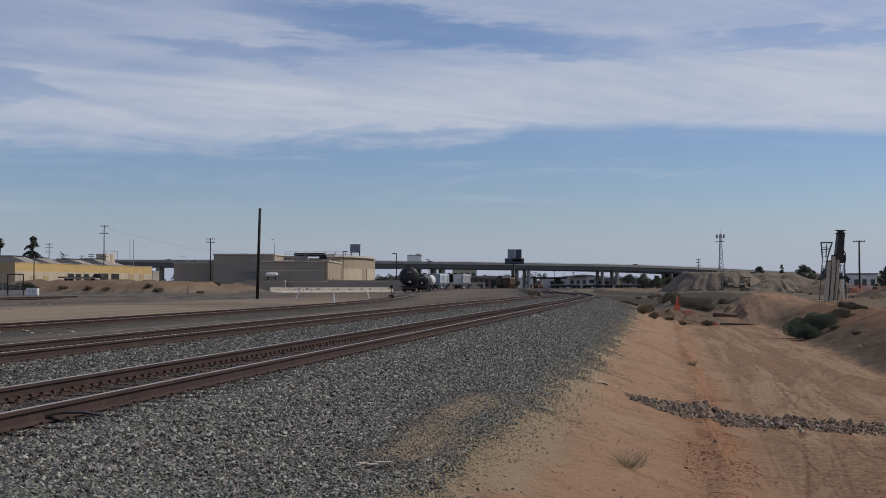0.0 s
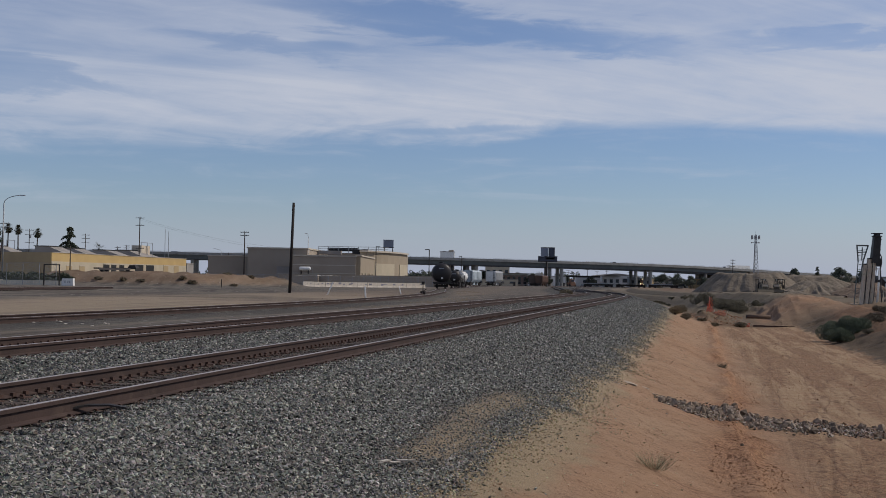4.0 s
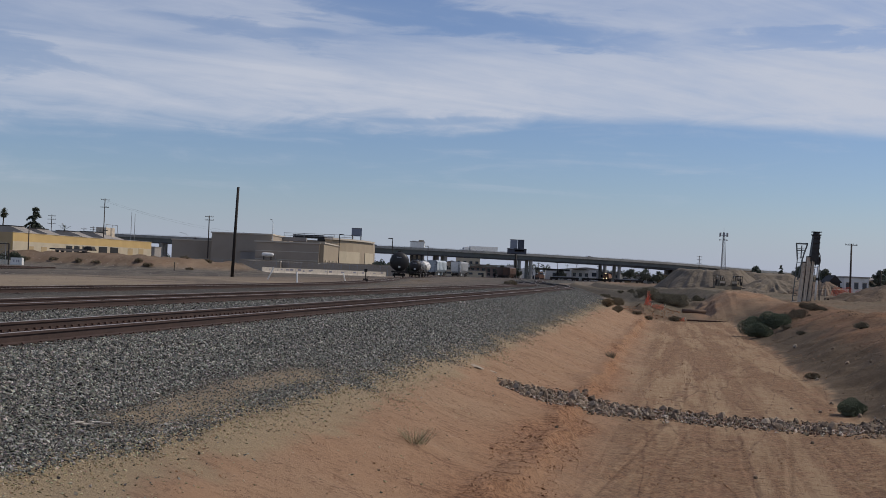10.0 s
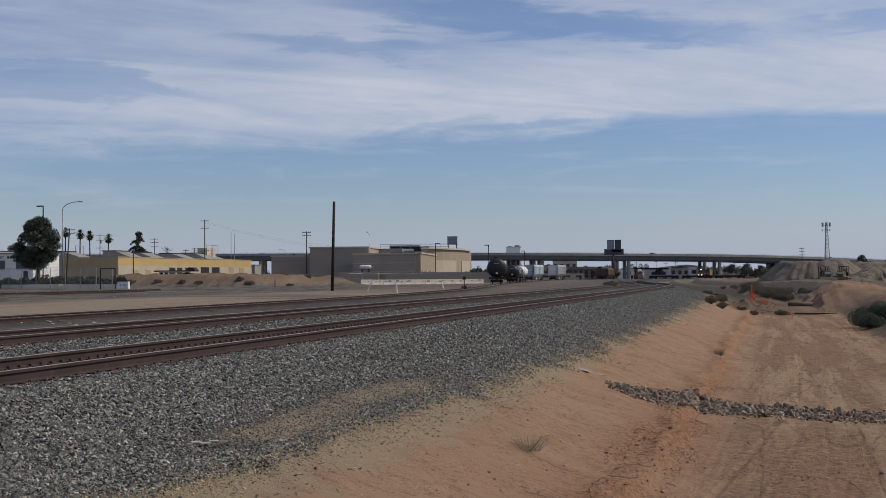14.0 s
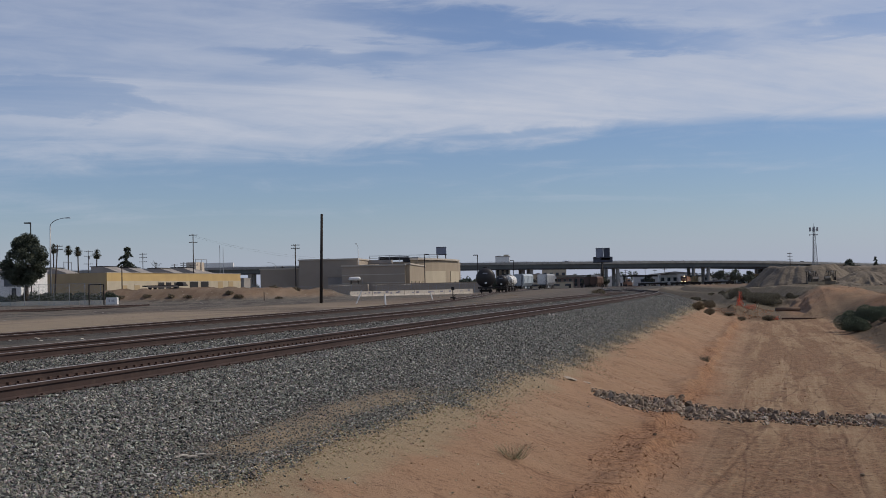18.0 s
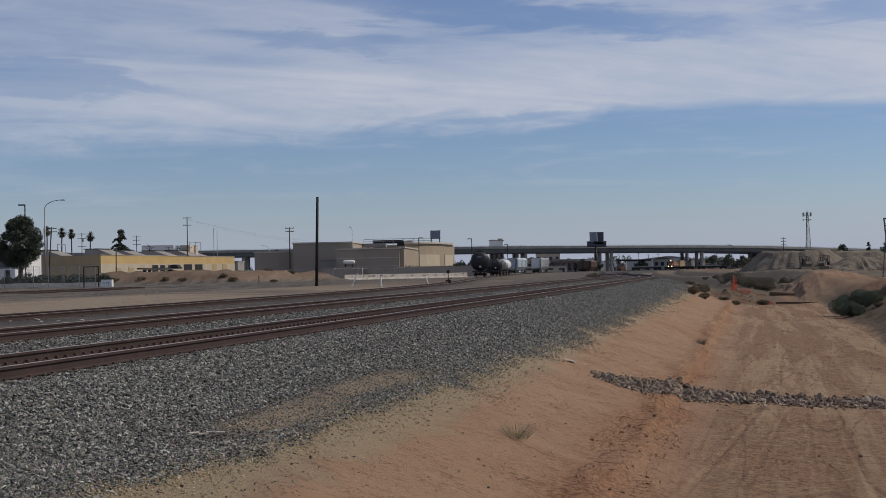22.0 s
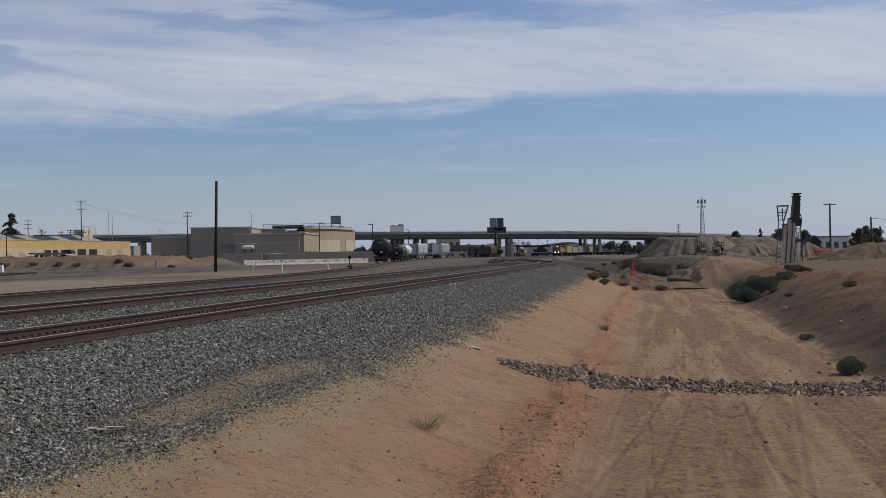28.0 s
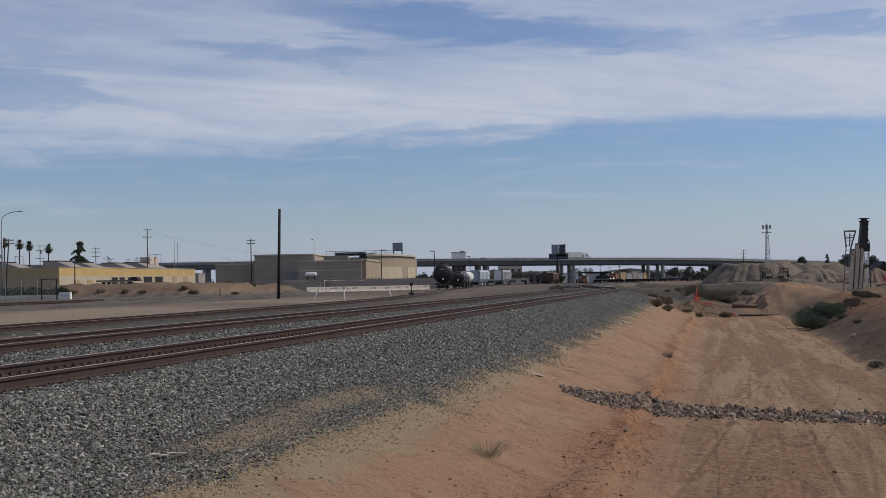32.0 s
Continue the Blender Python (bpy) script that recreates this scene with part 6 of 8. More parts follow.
def hopper_car(x, y, rz, paint, label, length=12.0, end_paint=None):
    t = thing("hopper_car", (x, y, float(land_fall(y)) - 0.08), rz, label, "hopper car", "parked rail cars")
    L = length / 2
    body = Geo().add([(a * w, b, z) for b in (-L, L) for a, w, z in ((-1, 1.0, 1.1), (1, 1.0, 1.1), (1, 1.6, 1.9), (1, 1.6, 4.1), (1, 1.1, 4.6), (-1, 1.1, 4.6), (-1, 1.6, 4.1), (-1, 1.6, 1.9))],
                     [tuple(range(8)), tuple(range(15, 7, -1))] + [(i, 8 + i, 8 + (i + 1) % 8, (i + 1) % 8) for i in range(8)])
    b = part("body", body, paint, t)
    for k in range(7):
        for s in (-1.63, 1.63):
            part("rib", box((s, -L + length * (k + 0.5) / 7, 3.0), (0.1, 0.16, 2.2)), paint, b)
    for s in (-1, 1):
        part("end_panel", box((0, s * (L + 0.06), 3.0), (3.1, 0.12, 2.9)), end_paint or paint, b)
        part("end_platform", box((0, s * (L + 0.9), 1.05), (2.8, 1.9, 0.25)), M_UNDER, t)
        part("coupler", box((0, s * (L + 2.1), 0.9), (0.35, 0.9, 0.35)), M_UNDER, t)
        part("ladder", Geo().box((1.3, s * (L + 0.2), 2.8), (0.07, 0.07, 3.2)).box((0.9, s * (L + 0.2), 2.8), (0.07, 0.07, 3.2)).box((1.1, s * (L + 0.2), 3.4), (0.4, 0.06, 0.06)).box((1.1, s * (L + 0.2), 2.6), (0.4, 0.06, 0.06)), M_UNDER, t)
        truck(t, s * (L - 0.2))
    for k in (-0.55, 0.0, 0.55):
        part("hopper_chute", box((0, k * length * 0.7, 0.75), (1.4, 2.0, 0.9)), paint, t)


tank_car(-6.05, 219, 3, 1.7, 12.0, M_BLACK, "black tank car standing at the end of the siding")
tank_car(-3.9, 262, -5, 1.25, 9.0, M_BLACK, "small black tank car with a white band", M_WHITE)
tank_car(-3.3, 292, -4, 1.3, 10.0, M_WHITE, "white and grey tank car in the yard", M_GREYP)
hopper_car(-0.9, 362, -12, M_BLUE, "faded light blue covered hopper car", 13.0)
hopper_car(6.0, 375, -14, M_GREYP, "grey hopper car with a white end", 10.0, M_WHITE)
hopper_car(28.5, 520, -16, mat("brown_car_paint", (0.12, 0.07, 0.05), None, 0.7, 0.6, 8, 0.05), "brown freight car beyond the curve", 11.0)
hopper_car(26.0, 526, -24, mat("rust_car_paint", (0.13, 0.09, 0.07), None, 0.7, 0.6, 8, 0.05), "rusty freight car beyond the curve", 7.0)
for k in range(3):
    fc = thing("flat_car", (68 - k * 11.5, 440 + k * 2, float(land_fall(440)) - 0.05), 86, "dark empty flat car standing beyond the curve", "flat car", "parked flat cars")
    part("deck", box((0, 0, 1.05), (2.6, 10.8, 0.22)), M_UNDER, fc)
    part("sill", box((0, 0, 0.8), (0.6, 10.4, 0.4)), M_UNDER, fc)
    if k % 2 == 0:
        part("load", box((0, 0.5, 1.3), (2.2, 7.5, 0.3)), M_GREYP, fc, "stack of grey plates")
    for s in (-1, 1):
        truck(fc, s * 3.9)
ow = thing("orange_machine", (46.6, 590, ground_z(50, 590)), 20, "orange wheeled yard machine under the overpass", "machine")
part("body", box((0, 0, 1.5), (2.6, 4.5, 1.4)), M_ORANGE, ow)
part("cab", box((0, -0.6, 3.0), (2.0, 2.0, 1.6), 0, (0.85, 0.85)), M_ORANGE, ow)
part("window", box((0, -1.6, 3.1), (1.5, 0.1, 0.9)), M_GLASS, ow)
for s in (-1, 1):
    for y in (-1.4, 1.4):
        part("wheel", Geo().lathe([(0.75, -0.25), (0.75, 0.25)], 14, "y"), M_TYRE, ow).matrix_basis = pose(s * 1.3, y, 0.75, 0, 0, 90)


# ---- yard: barriers, posts, fence ----
def jersey_row():
    x0, y0, x1, y1 = -33.6, 236.5, -10.9, 264.0
    n = 12
    a = math.degrees(math.atan2(y1 - y0, x1 - x0))
    sec = [(-0.30, 0), (0.30, 0), (0.30, 0.08), (0.16, 0.33), (0.09, 1.05), (-0.09, 1.05), (-0.16, 0.33), (-0.30, 0.08)]
    L = math.hypot(x1 - x0, y1 - y0) / n - 0.05
    me = Geo().sweep(sec, [(-L / 2, 0, 0), (L / 2, 0, 0)]).mesh("barrier_block", M_BARRIER)
    rs = random.Random(4)
    for k in range(n):
        f = (k + 0.5) / n
        x, y = x0 + (x1 - x0) * f, y0 + (y1 - y0) * f
        t = thing("concrete_barrier", (x, y, ground_z(x, y) - 0.02), a + rs.uniform(-2, 2), "pale concrete road barrier with faded spray paint", "concrete barrier", "row of barriers")
        part("block", me, None, t)
        for q in range(rs.randint(1, 3)):
            part("paint_mark", box((rs.uniform(-L * 0.35, L * 0.35), -0.135 - 0.012, 0.68 + rs.uniform(-0.12, 0.12)), (rs.uniform(0.3, 0.9), 0.012, rs.uniform(0.12, 0.4)), 0), M_GRAF, t, "plain bar of spray paint")


jersey_row()
for (x, y, dx, h, lb) in [(-13.25, 110.0, 0.52, 1.2, "leaning white wooden marker post"), (-7.74, 88.0, -0.06, 0.95, "upright white marker post beside the track"), (-7.4, 124.0, -0.22, 0.85, "leaning white marker post"), (-36.0, 172.0, 0.0, 1.3, "thin dark fence post")]:
    t = thing("marker_post", (x, y, ground_z(x, y) - 0.05), 0, lb, "marker post", "marker posts")
    part("post", rod((0, 0, 0), (dx, 0, h), 0.062, 0.055, 8), M_WHITE if "white" in lb or "pale" in lb else M_WOOD, t)
    part("post_top", rod((dx, 0, h), (dx * 1.05, 0, h + 0.05), 0.058, 0.03, 8), M_GREYP, t)
sw = thing("switch_stand", (-4.9, 118, ground_z(-4.9, 118)), 0, "small black railway switch stand with a target", "switch stand")
part("base", box((0, 0, 0.15), (0.5, 0.5, 0.3)), M_UNDER, sw)
part("mast", rod((0, 0, 0.2), (0, 0, 1.2), 0.05, 0.04, 8), M_UNDER, sw)
part("target", box((0, 0, 1.1), (0.3, 0.04, 0.3)), M_UNDER, sw)
part("lever", rod((0, 0, 0.3), (0.35, 0, 0.55), 0.03, 0.03, 6), M_UNDER, sw)

M_PALECONC = mat("pale_wall_concrete", (0.78, 0.70, 0.56), (0.64, 0.57, 0.455), 0.85, 0.6, 12, 0.1)
lw = thing("retaining_wall", (-62.5, 160.0, ground_z(-60, 158) - 0.1), -35.0, "low pale concrete wall edging the lot", "wall")
for k in range(4):
    part("wall_block", box((-9.5 + k * 6.6 - 4, 0, 0.30), (6.5, 0.5, 0.84 + 0.06 * (k % 2))), M_PALECONC, lw)
lw.matrix_basis = pose(-60.5, 160.0, ground_z(-60, 158) - 0.1, 0, 0, -30)
sg = thing("white_sign_box", (-50.9, 151, ground_z(-50.9, 151) - 0.1), -8, "white painted concrete block with a faded mark", "sign")
part("block", box((0, 0, 0.55), (1.55, 0.5, 0.95), 0, (0.96, 0.9)), M_WHITE, sg)
for x in (-0.3, 0.1, 0.35):
    part("mark", box((x, -0.262, 0.6), (0.12, 0.012, 0.3)), M_GREYP, sg, "faded grey mark")


def chain_fence(points, h, label):
    """Posts, rails and a wire mesh of crossing wires."""
    t = thing("chain_link_fence", (0, 0, 0), 0, label, "fence")
    for (x0, y0), (x1, y1) in zip(points, points[1:]):
        L = math.hypot(x1 - x0, y1 - y0)
        n = max(1, int(L / 3))
        for k in range(n + 1):
            f = k / n
            x, y = x0 + (x1 - x0) * f, y0 + (y1 - y0) * f
            z = ground_z(x, y) - 0.1
            part("post", rod((x, y, z), (x, y, z + h + 0.12), 0.045, 0.045, 6), M_STEEL, t)
        for k in range(n):
            a = Vector((x0 + (x1 - x0) * k / n, y0 + (y1 - y0) * k / n, 0))
            b = Vector((x0 + (x1 - x0) * (k + 1) / n, y0 + (y1 - y0) * (k + 1) / n, 0))
            za, zb = ground_z(a.x, a.y), ground_z(b.x, b.y)
            a.z, b.z = za, zb
            up = Vector((0, 0, h))
            part("top_rail", rod(a + up, b + up, 0.016, 0.016, 5), M_STEEL, t)
            g = Geo()
            for q in range(14):
                f0, f1 = q / 14, (q + 5) / 14
                p0, p1 = a.lerp(b, f0), a.lerp(b, min(f1, 1.0))
                u1 = min(1.0, (1.0 - f0) / (5 / 14))
                g.rod(p0 + up * 0.03, p1 + up * u1, 0.006, 0.006, 3)
                g.rod(p0 + up, p1 + up * (1 - u1), 0.006, 0.006, 3)
            part("mesh_panel", g, M_STEEL, t)
    return t


chain_fence([(-84, 174), (-70, 163.5), (-53.5, 154)], 2.9, "grey chain link fence on the low wall")
chain_fence([(-68, 246), (-40, 246), (-24, 262), (-10, 288)], 2.3, "grey chain link fence behind the earth berm")
gt = thing("gate_frame", (-53.9, 153.5, ground_z(-53.9, 153.5)), -8, "black steel gate frame at the end of the fence", "gate")
for x in (-1.05, 1.05):
    part("post", rod((x, 0, -0.1), (x, 0, 2.75), 0.09, 0.09, 8), M_UNDER, gt)
part("head_bar", rod((-1.05, 0, 2.7), (1.05, 0, 2.7), 0.06, 0.06, 8), M_UNDER, gt)
part("mid_bar", rod((-1.05, 0, 1.2), (1.05, 0, 1.2), 0.03, 0.03, 8), M_UNDER, gt)
fb = thing("flatbed_trailer", (-61.2, 206, ground_z(-61.2, 206) + 0.1), -3, "dark flat trailer standing on the berm", "trailer")
part("deck", box((0, 0, 0.62), (7.4, 2.2, 0.22)), M_UNDER, fb)
part("load", box((2.9, 0, 0.98), (1.5, 1.8, 0.5), 0, (0.6, 0.9)), M_UNDER, fb, "dark heaped load")
part("side_panel", box((0, -1.12, 0.5), (5.5, 0.06, 0.3)), M_STORE, fb)
for x in (-2.4, -1.5, 2.2):
    part("wheel", Geo().lathe([(0.3, -0.15), (0.3, 0.15)], 12, "y", (x, -0.85, 0.3)), M_TYRE, fb)


# ---- building site ----
def drilling_rig():
    x, y = 38.6, 120.0
    t = thing("drilling_rig", (x, y, -0.95), 0, "idle dusty tan drilling mast with a black hydraulic head", "drilling rig")
    for px, pw, h, lean in ((-0.72, 0.30, 4.30, 0.40), (-0.30, 0.52, 4.85, 0.46), (0.16, 0.34, 4.45, 0.40)):
        m = part("mast_box", box((px, 0, h / 2), (pw, 0.55, h), 0, (0.82, 0.8), (lean, 0)), M_RIG, t, "tan steel mast section")
        part("mast_seam", box((px + lean * 0.5, -0.285, h / 2), (0.05, 0.05, h * 0.9), 0, (1, 1), (lean, 0.03)), M_RIGBLACK, m)
        part("mast_cap", box((px + lean, 0, h + 0.05), (pw * 0.75, 0.5, 0.12)), M_RIGBLACK, m)
    for px, h in ((-0.36, 4.2), (0.16, 4.5)):
        part("guide_rail", box((px, -0.34, h / 2), (0.07, 0.09, h), 0, (1, 1), (0.26, 0)), M_RIG, t)
    for z in (3.9,):
        part("clamp_band", box((-0.05 + 0.07 * z, -0.31, z), (1.25, 0.07, 0.09)), M_RIG, t)
    p = part("hydraulic_ram", rod((0.78, -0.3, 0.3), (1.02, -0.3, 4.0), 0.11, 0.10, 12), M_WHITE, t, "white hydraulic ram", smooth=True)
    part("ram_collar", rod((0.93, -0.3, 2.6), (0.95, -0.3, 2.85), 0.14, 0.14, 12), M_RIGBLACK, p)
    hd = part("power_head", box((0.60, 0, 5.75), (0.78, 0.75, 2.6), 0, (0.80, 0.9), (0.22, 0)), M_RIGBLACK, t, "black hydraulic power head")
    for z in (4.8, 5.3, 5.8, 6.3, 6.8):
        part("head_rib", box((0.60 + (z - 4.6) * 0.085, -0.40, z), (0.74, 0.08, 0.09)), M_RIGBLACK, hd)
    part("head_flange", rod((0.82, 0, 7.02), (0.82, 0, 7.14), 0.47, 0.50, 16), M_RIGBLACK, t)
    part("head_cap", rod((0.82, 0, 7.14), (0.82, 0, 7.34), 0.34, 0.30, 16), M_RIGBLACK, t)
    part("top_plate", box((0.82, 0, 7.38), (0.9, 0.7, 0.08)), M_RIGBLACK, t)
    hose = Geo()
    pts = [(0.9, -0.35, 5.6), (1.14, -0.38, 5.1), (1.18, -0.38, 4.5), (1.08, -0.38, 4.0), (1.12, -0.38, 2.4), (1.20, -0.38, 0.5)]
    hose.tube(pts, 0.055)
    part("hose", hose, M_RIGBLACK, t, "black hydraulic hose")
    part("motor", box((0.92, 0, 4.55), (0.48, 0.6, 0.8)), M_RIGBLACK, t)
    lad = part("lattice_mast", rod((-1.35, 0.1, 0), (-0.95, 0.1, 4.6), 0.05, 0.045, 6), M_GIRDER, t, "dark steel lattice ladder mast")
    part("stile", rod((-0.85, 0.1, 2.6), (-0.45, 0.1, 4.7), 0.07, 0.07, 6), M_GIRDER, lad)
    part("stile", rod((-0.95, 0.1, 4.6), (-1.08, 0.1, 6.2), 0.07, 0.07, 6), M_GIRDER, lad)
    part("stile", rod((-0.45, 0.1, 4.7), (0.02, 0.1, 6.2), 0.07, 0.07, 6), M_GIRDER, lad)
    part("stile", rod((-0.60, 0.1, 4.7), (-0.55, 0.1, 6.0), 0.055, 0.055, 6), M_GIRDER, lad)
    for k in range(12):
        z = 0.5 + k * 0.47
        x0 = -1.35 + 0.087 * z if z < 4.6 else -0.95 - (z - 4.6) * 0.08
        part("rung", rod((x0, 0.1, z), (x0 + (0.42 if z < 4.6 else 0.5 + (z - 4.6) * 0.35), 0.1, z + 0.1), 0.025, 0.025, 5), M_GIRDER, lad)
    part("crown_bar", rod((-1.12, 0.1, 6.18), (0.05, 0.1, 6.18), 0.08, 0.08, 6), M_GIRDER, lad)
    part("crown_bar", rod((-1.02, 0.1, 5.5), (-0.22, 0.1, 5.55), 0.055, 0.055, 6), M_GIRDER, lad)
    part("undercarriage", box((-0.1, 0.4, 0.2), (2.6, 1.8, 0.5)), M_RIG, t)


def dozer(x, y, rz, label, seat_only=False):
    g = ground_z(x, y)
    t = thing("bulldozer", (x, y, g), rz, label, "bulldozer", "earth machines")
    for s in (-1, 1):
        tr = part("track", Geo().add([(s * 1.0 + a * 0.25, b, c) for a in (-1, 1) for b, c in ((-1.7, 0.3), (-1.4, 0.02), (1.4, 0.02), (1.7, 0.3), (1.6, 0.8), (-1.6, 0.8))], [(0, 1, 2, 3, 4, 5), (11, 10, 9, 8, 7, 6)] + [(i, 6 + i, 6 + (i + 1) % 6, (i + 1) % 6) for i in range(6)]), M_UNDER, t)
        for k in range(10):
            part("track_shoe", box((s * 1.0, -1.5 + k * 0.33, 0.83), (0.56, 0.2, 0.06)), M_UNDER, tr)
    part("hull", box((0, 0, 0.9), (1.5, 3.2, 0.9)), M_YMACH, t)
    part("engine_hood", box((0, -1.0, 1.75), (1.3, 1.7, 1.2), 0, (0.9, 0.95)), M_YMACH, t)
    part("cab_back", Geo().box((0, 1.36, 1.7), (1.5, 0.08, 0.7)).box((0, 1.36, 2.6), (1.5, 0.05, 0.06)), M_UNDER, t)
    part("cab_side", box((-0.74, 0.7, 1.75), (0.06, 1.1, 0.9)), M_YMACH, t)
    part("grille", box((0, -1.86, 1.95), (1.15, 0.08, 0.42)), M_RIG, t, "pale dusty nose panel")
    for k in range(5):
        part("grille_bar", box((-0.4 + k * 0.2, -1.85, 1.4), (0.06, 0.06, 0.6)), M_UNDER, t)
    for sx in (-0.8, 0.8):
        part("guard_bar", Geo().tube([(sx, 1.4, 3.2), (sx, 0.2, 3.25), (sx, -0.9, 2.6), (sx, -1.7, 1.5)], 0.07), M_UNDER, t)
    part("exhaust", rod((0.35, -1.0, 2.0), (0.35, -1.0, 3.0), 0.06, 0.06, 8), M_UNDER, t)
    for sx in (-0.72, 0.72):
        for sy in (0.1, 1.3):
            part("cab_post", box((sx, sy, 2.25), (0.12, 0.12, 1.9)), M_UNDER, t)
    part("cab_roof", box((0, 0.7, 3.25), (1.75, 1.7, 0.16)), M_YMACH if not seat_only else M_UNDER, t)
    part("seat", Geo().box((0, 0.8, 1.7), (0.6, 0.6, 0.3)).box((0, 1.1, 2.1), (0.6, 0.15, 0.8)), M_UNDER, t)
    bl = part("blade", Geo().add([(a * 1.75, b, c) for a in (-1, 1) for b, c in ((-2.35, 0.1), (-2.55, 0.55), (-2.35, 1.15), (-2.25, 1.15), (-2.42, 0.55), (-2.25, 0.1))], [(0, 1, 2, 3, 4, 5), (11, 10, 9, 8, 7, 6)] + [(i, 6 + i, 6 + (i + 1) % 6, (i + 1) % 6) for i in range(6)]), M_YMACH, t, "dusty steel blade")
    for s in (-0.9, 0.9):
        part("push_arm", rod((s * 1.4, 0, 0.5), (s * 1.3, -2.3, 0.5), 0.1, 0.1, 6), M_YMACH, bl)
    for s in (-0.5, 0.5):
        part("work_lamp", box((s, -0.15, 3.15), (0.22, 0.12, 0.16)), M_WHITE, t)


drilling_rig()
dozer(59.2, 252, 8, "dusty yellow bulldozer with an open cab among the heaps")
dozer(63.8, 256, -30, "second dusty bulldozer with a dark cab", True)
for k, (x, y, w) in enumerate([(53.5, 262, 2.6), (55.6, 258, 1.5), (51.6, 255, 1.0)]):
    heap("earth_heap", (x, y), w, w * 0.8, 0.7, 61 + k, M_EARTH, "small pile of pale spoil near the machines", 0.8)

pp = thing("steel_pipe", (25.15, 108.2, ground_z(25.15, 107.6) + 0.25), 2, "rusty steel pipe lying on the dirt bank", "pipe")
pp.matrix_basis = pose(25.15, 107.9, max(ground_z(25.15, 107.9), -1.75) + 0.16, 0, 0, 2)
part("barrel", Geo().lathe([(0.17, -1.05), (0.17, 1.05)], 16, "y"), mat("rusty_pipe", (0.15, 0.095, 0.066), (0.095, 0.062, 0.046), 0.8, 3, 30, 0.2), pp, smooth=True).matrix_basis = pose(0, 0, 0, 0, 0, 90)
part("pipe_mouth", Geo().lathe([(0.13, -0.02), (0.13, 0.02)], 16, "y"), M_DARK, pp).matrix_basis = pose(1.055, 0, 0, 0, 0, 90)
part("pipe_mouth", Geo().lathe([(0.13, -0.02), (0.13, 0.02)], 16, "y"), M_DARK, pp).matrix_basis = pose(-1.055, 0, 0, 0, 0, 90)
rs = random.Random(8)
TIMBER_Z = sorted(ground_z(24.6 + 0.5 * k, 105.4) for k in range(10))[5] + 0.06
for k in range(6):
    x = 24.6 + k * 0.95
    lg = thing("timber_edging", (x, 105.4 + rs.uniform(-0.1, 0.1), TIMBER_Z - 0.02 * k), rs.uniform(-6, 6), "weathered dark timber lying along the foot of the bank", "timber", "timber edging")
    part("timber", box((0, 0, -0.03), (1.0, 0.12, 0.14)), M_PLATE, lg)
    part("timber_end", box((0.51, 0, -0.03), (0.02, 0.11, 0.13)), M_OLDWOOD, lg)


def netting(x, y, w, h, rz, label, lean=0.0, cells=(10, 7), r0=0.011, taper=0.3):
    """Orange plastic safety net: crossing strips on posts."""
    t = thing("orange_safety_net", (x, y, ground_z(x, y) - 0.05), rz, label, "safety net", "orange nets")
    r = random.Random(int(x * 7 + y))
    nx, nz = cells
    for k in range(nx + 1):
        f = k / nx - 0.5
        top = h * (1 - taper * abs(2 * f + 0.2) - 0.25 * r.random())
        part("net_strip", rod((f * w, 0.06 * math.sin(k * 1.7), 0.0), (f * w * (1 - 0.6 * taper) + lean * top, 0.10 * math.sin(k * 1.1), top), r0, r0, 4), M_NET, t)
    for k in range(nz + 1):
        z = h * (k + 0.3) / (nz + 1)
        a, b = (w / 2 * (1 - taper * z / h * r.uniform(0.8, 1.25)) for e in range(2))
        part("net_strip", Geo().rod((-a + lean * z, 0, z), (lean * z, 0.08, z - 0.12), r0, r0, 4).rod((lean * z, 0.08, z - 0.12), (b + lean * z, 0, z + 0.02), r0, r0, 4), M_NET, t)
    for f in (-0.5, 0.5) if taper < 0.5 else (-0.1,):
        part("net_post", rod((f * w, 0.05, 0), (f * w + lean * h, 0.05, h), 0.018, 0.018, 6), M_RIG, t)


netting(21.8, 112.6, 0.95, 1.7, 20, "bundle of orange safety netting standing on the bank", 0.05, (14, 14), 0.017, 0.7)
netting(22.5, 111.8, 1.2, 0.55, -15, "slumped orange safety netting", 0.4, (12, 6), 0.014)
netting(23.3, 105.2, 1.0, 0.42, 10, "scrap of orange netting on the ground", 0.5, (10, 5), 0.018)
netting(51.9, 150, 3.2, 1.25, 8, "torn orange safety netting before the site", 0.0, (26, 14), 0.016)
netting(55.4, 151, 3.6, 1.1, -10, "torn orange safety netting before the site", 0.0, (26, 12), 0.016)
fn = thing("rail_fence", (0, 0, 0), 0, "thin pale pipe rail fence beside the rig", "fence")
for k in range(4):
    x = 43.5 + k * 2.6
    z = ground_z(x, 138)
    part("post", rod((x, 138, z - 0.1), (x, 138, z + 1.2), 0.028, 0.028, 6), M_RIG, fn)
    if k < 3:
        z2 = ground_z(x + 2.6, 138)
        part("rail", rod((x, 138, z + 1.1), (x + 2.6, 138, z2 + 1.15), 0.018, 0.018, 6), M_RIG, fn)
        part("rail", rod((x, 138, z + 0.3), (x + 2.6, 138, z2 + 0.9), 0.016, 0.016, 6), M_RIG, fn)


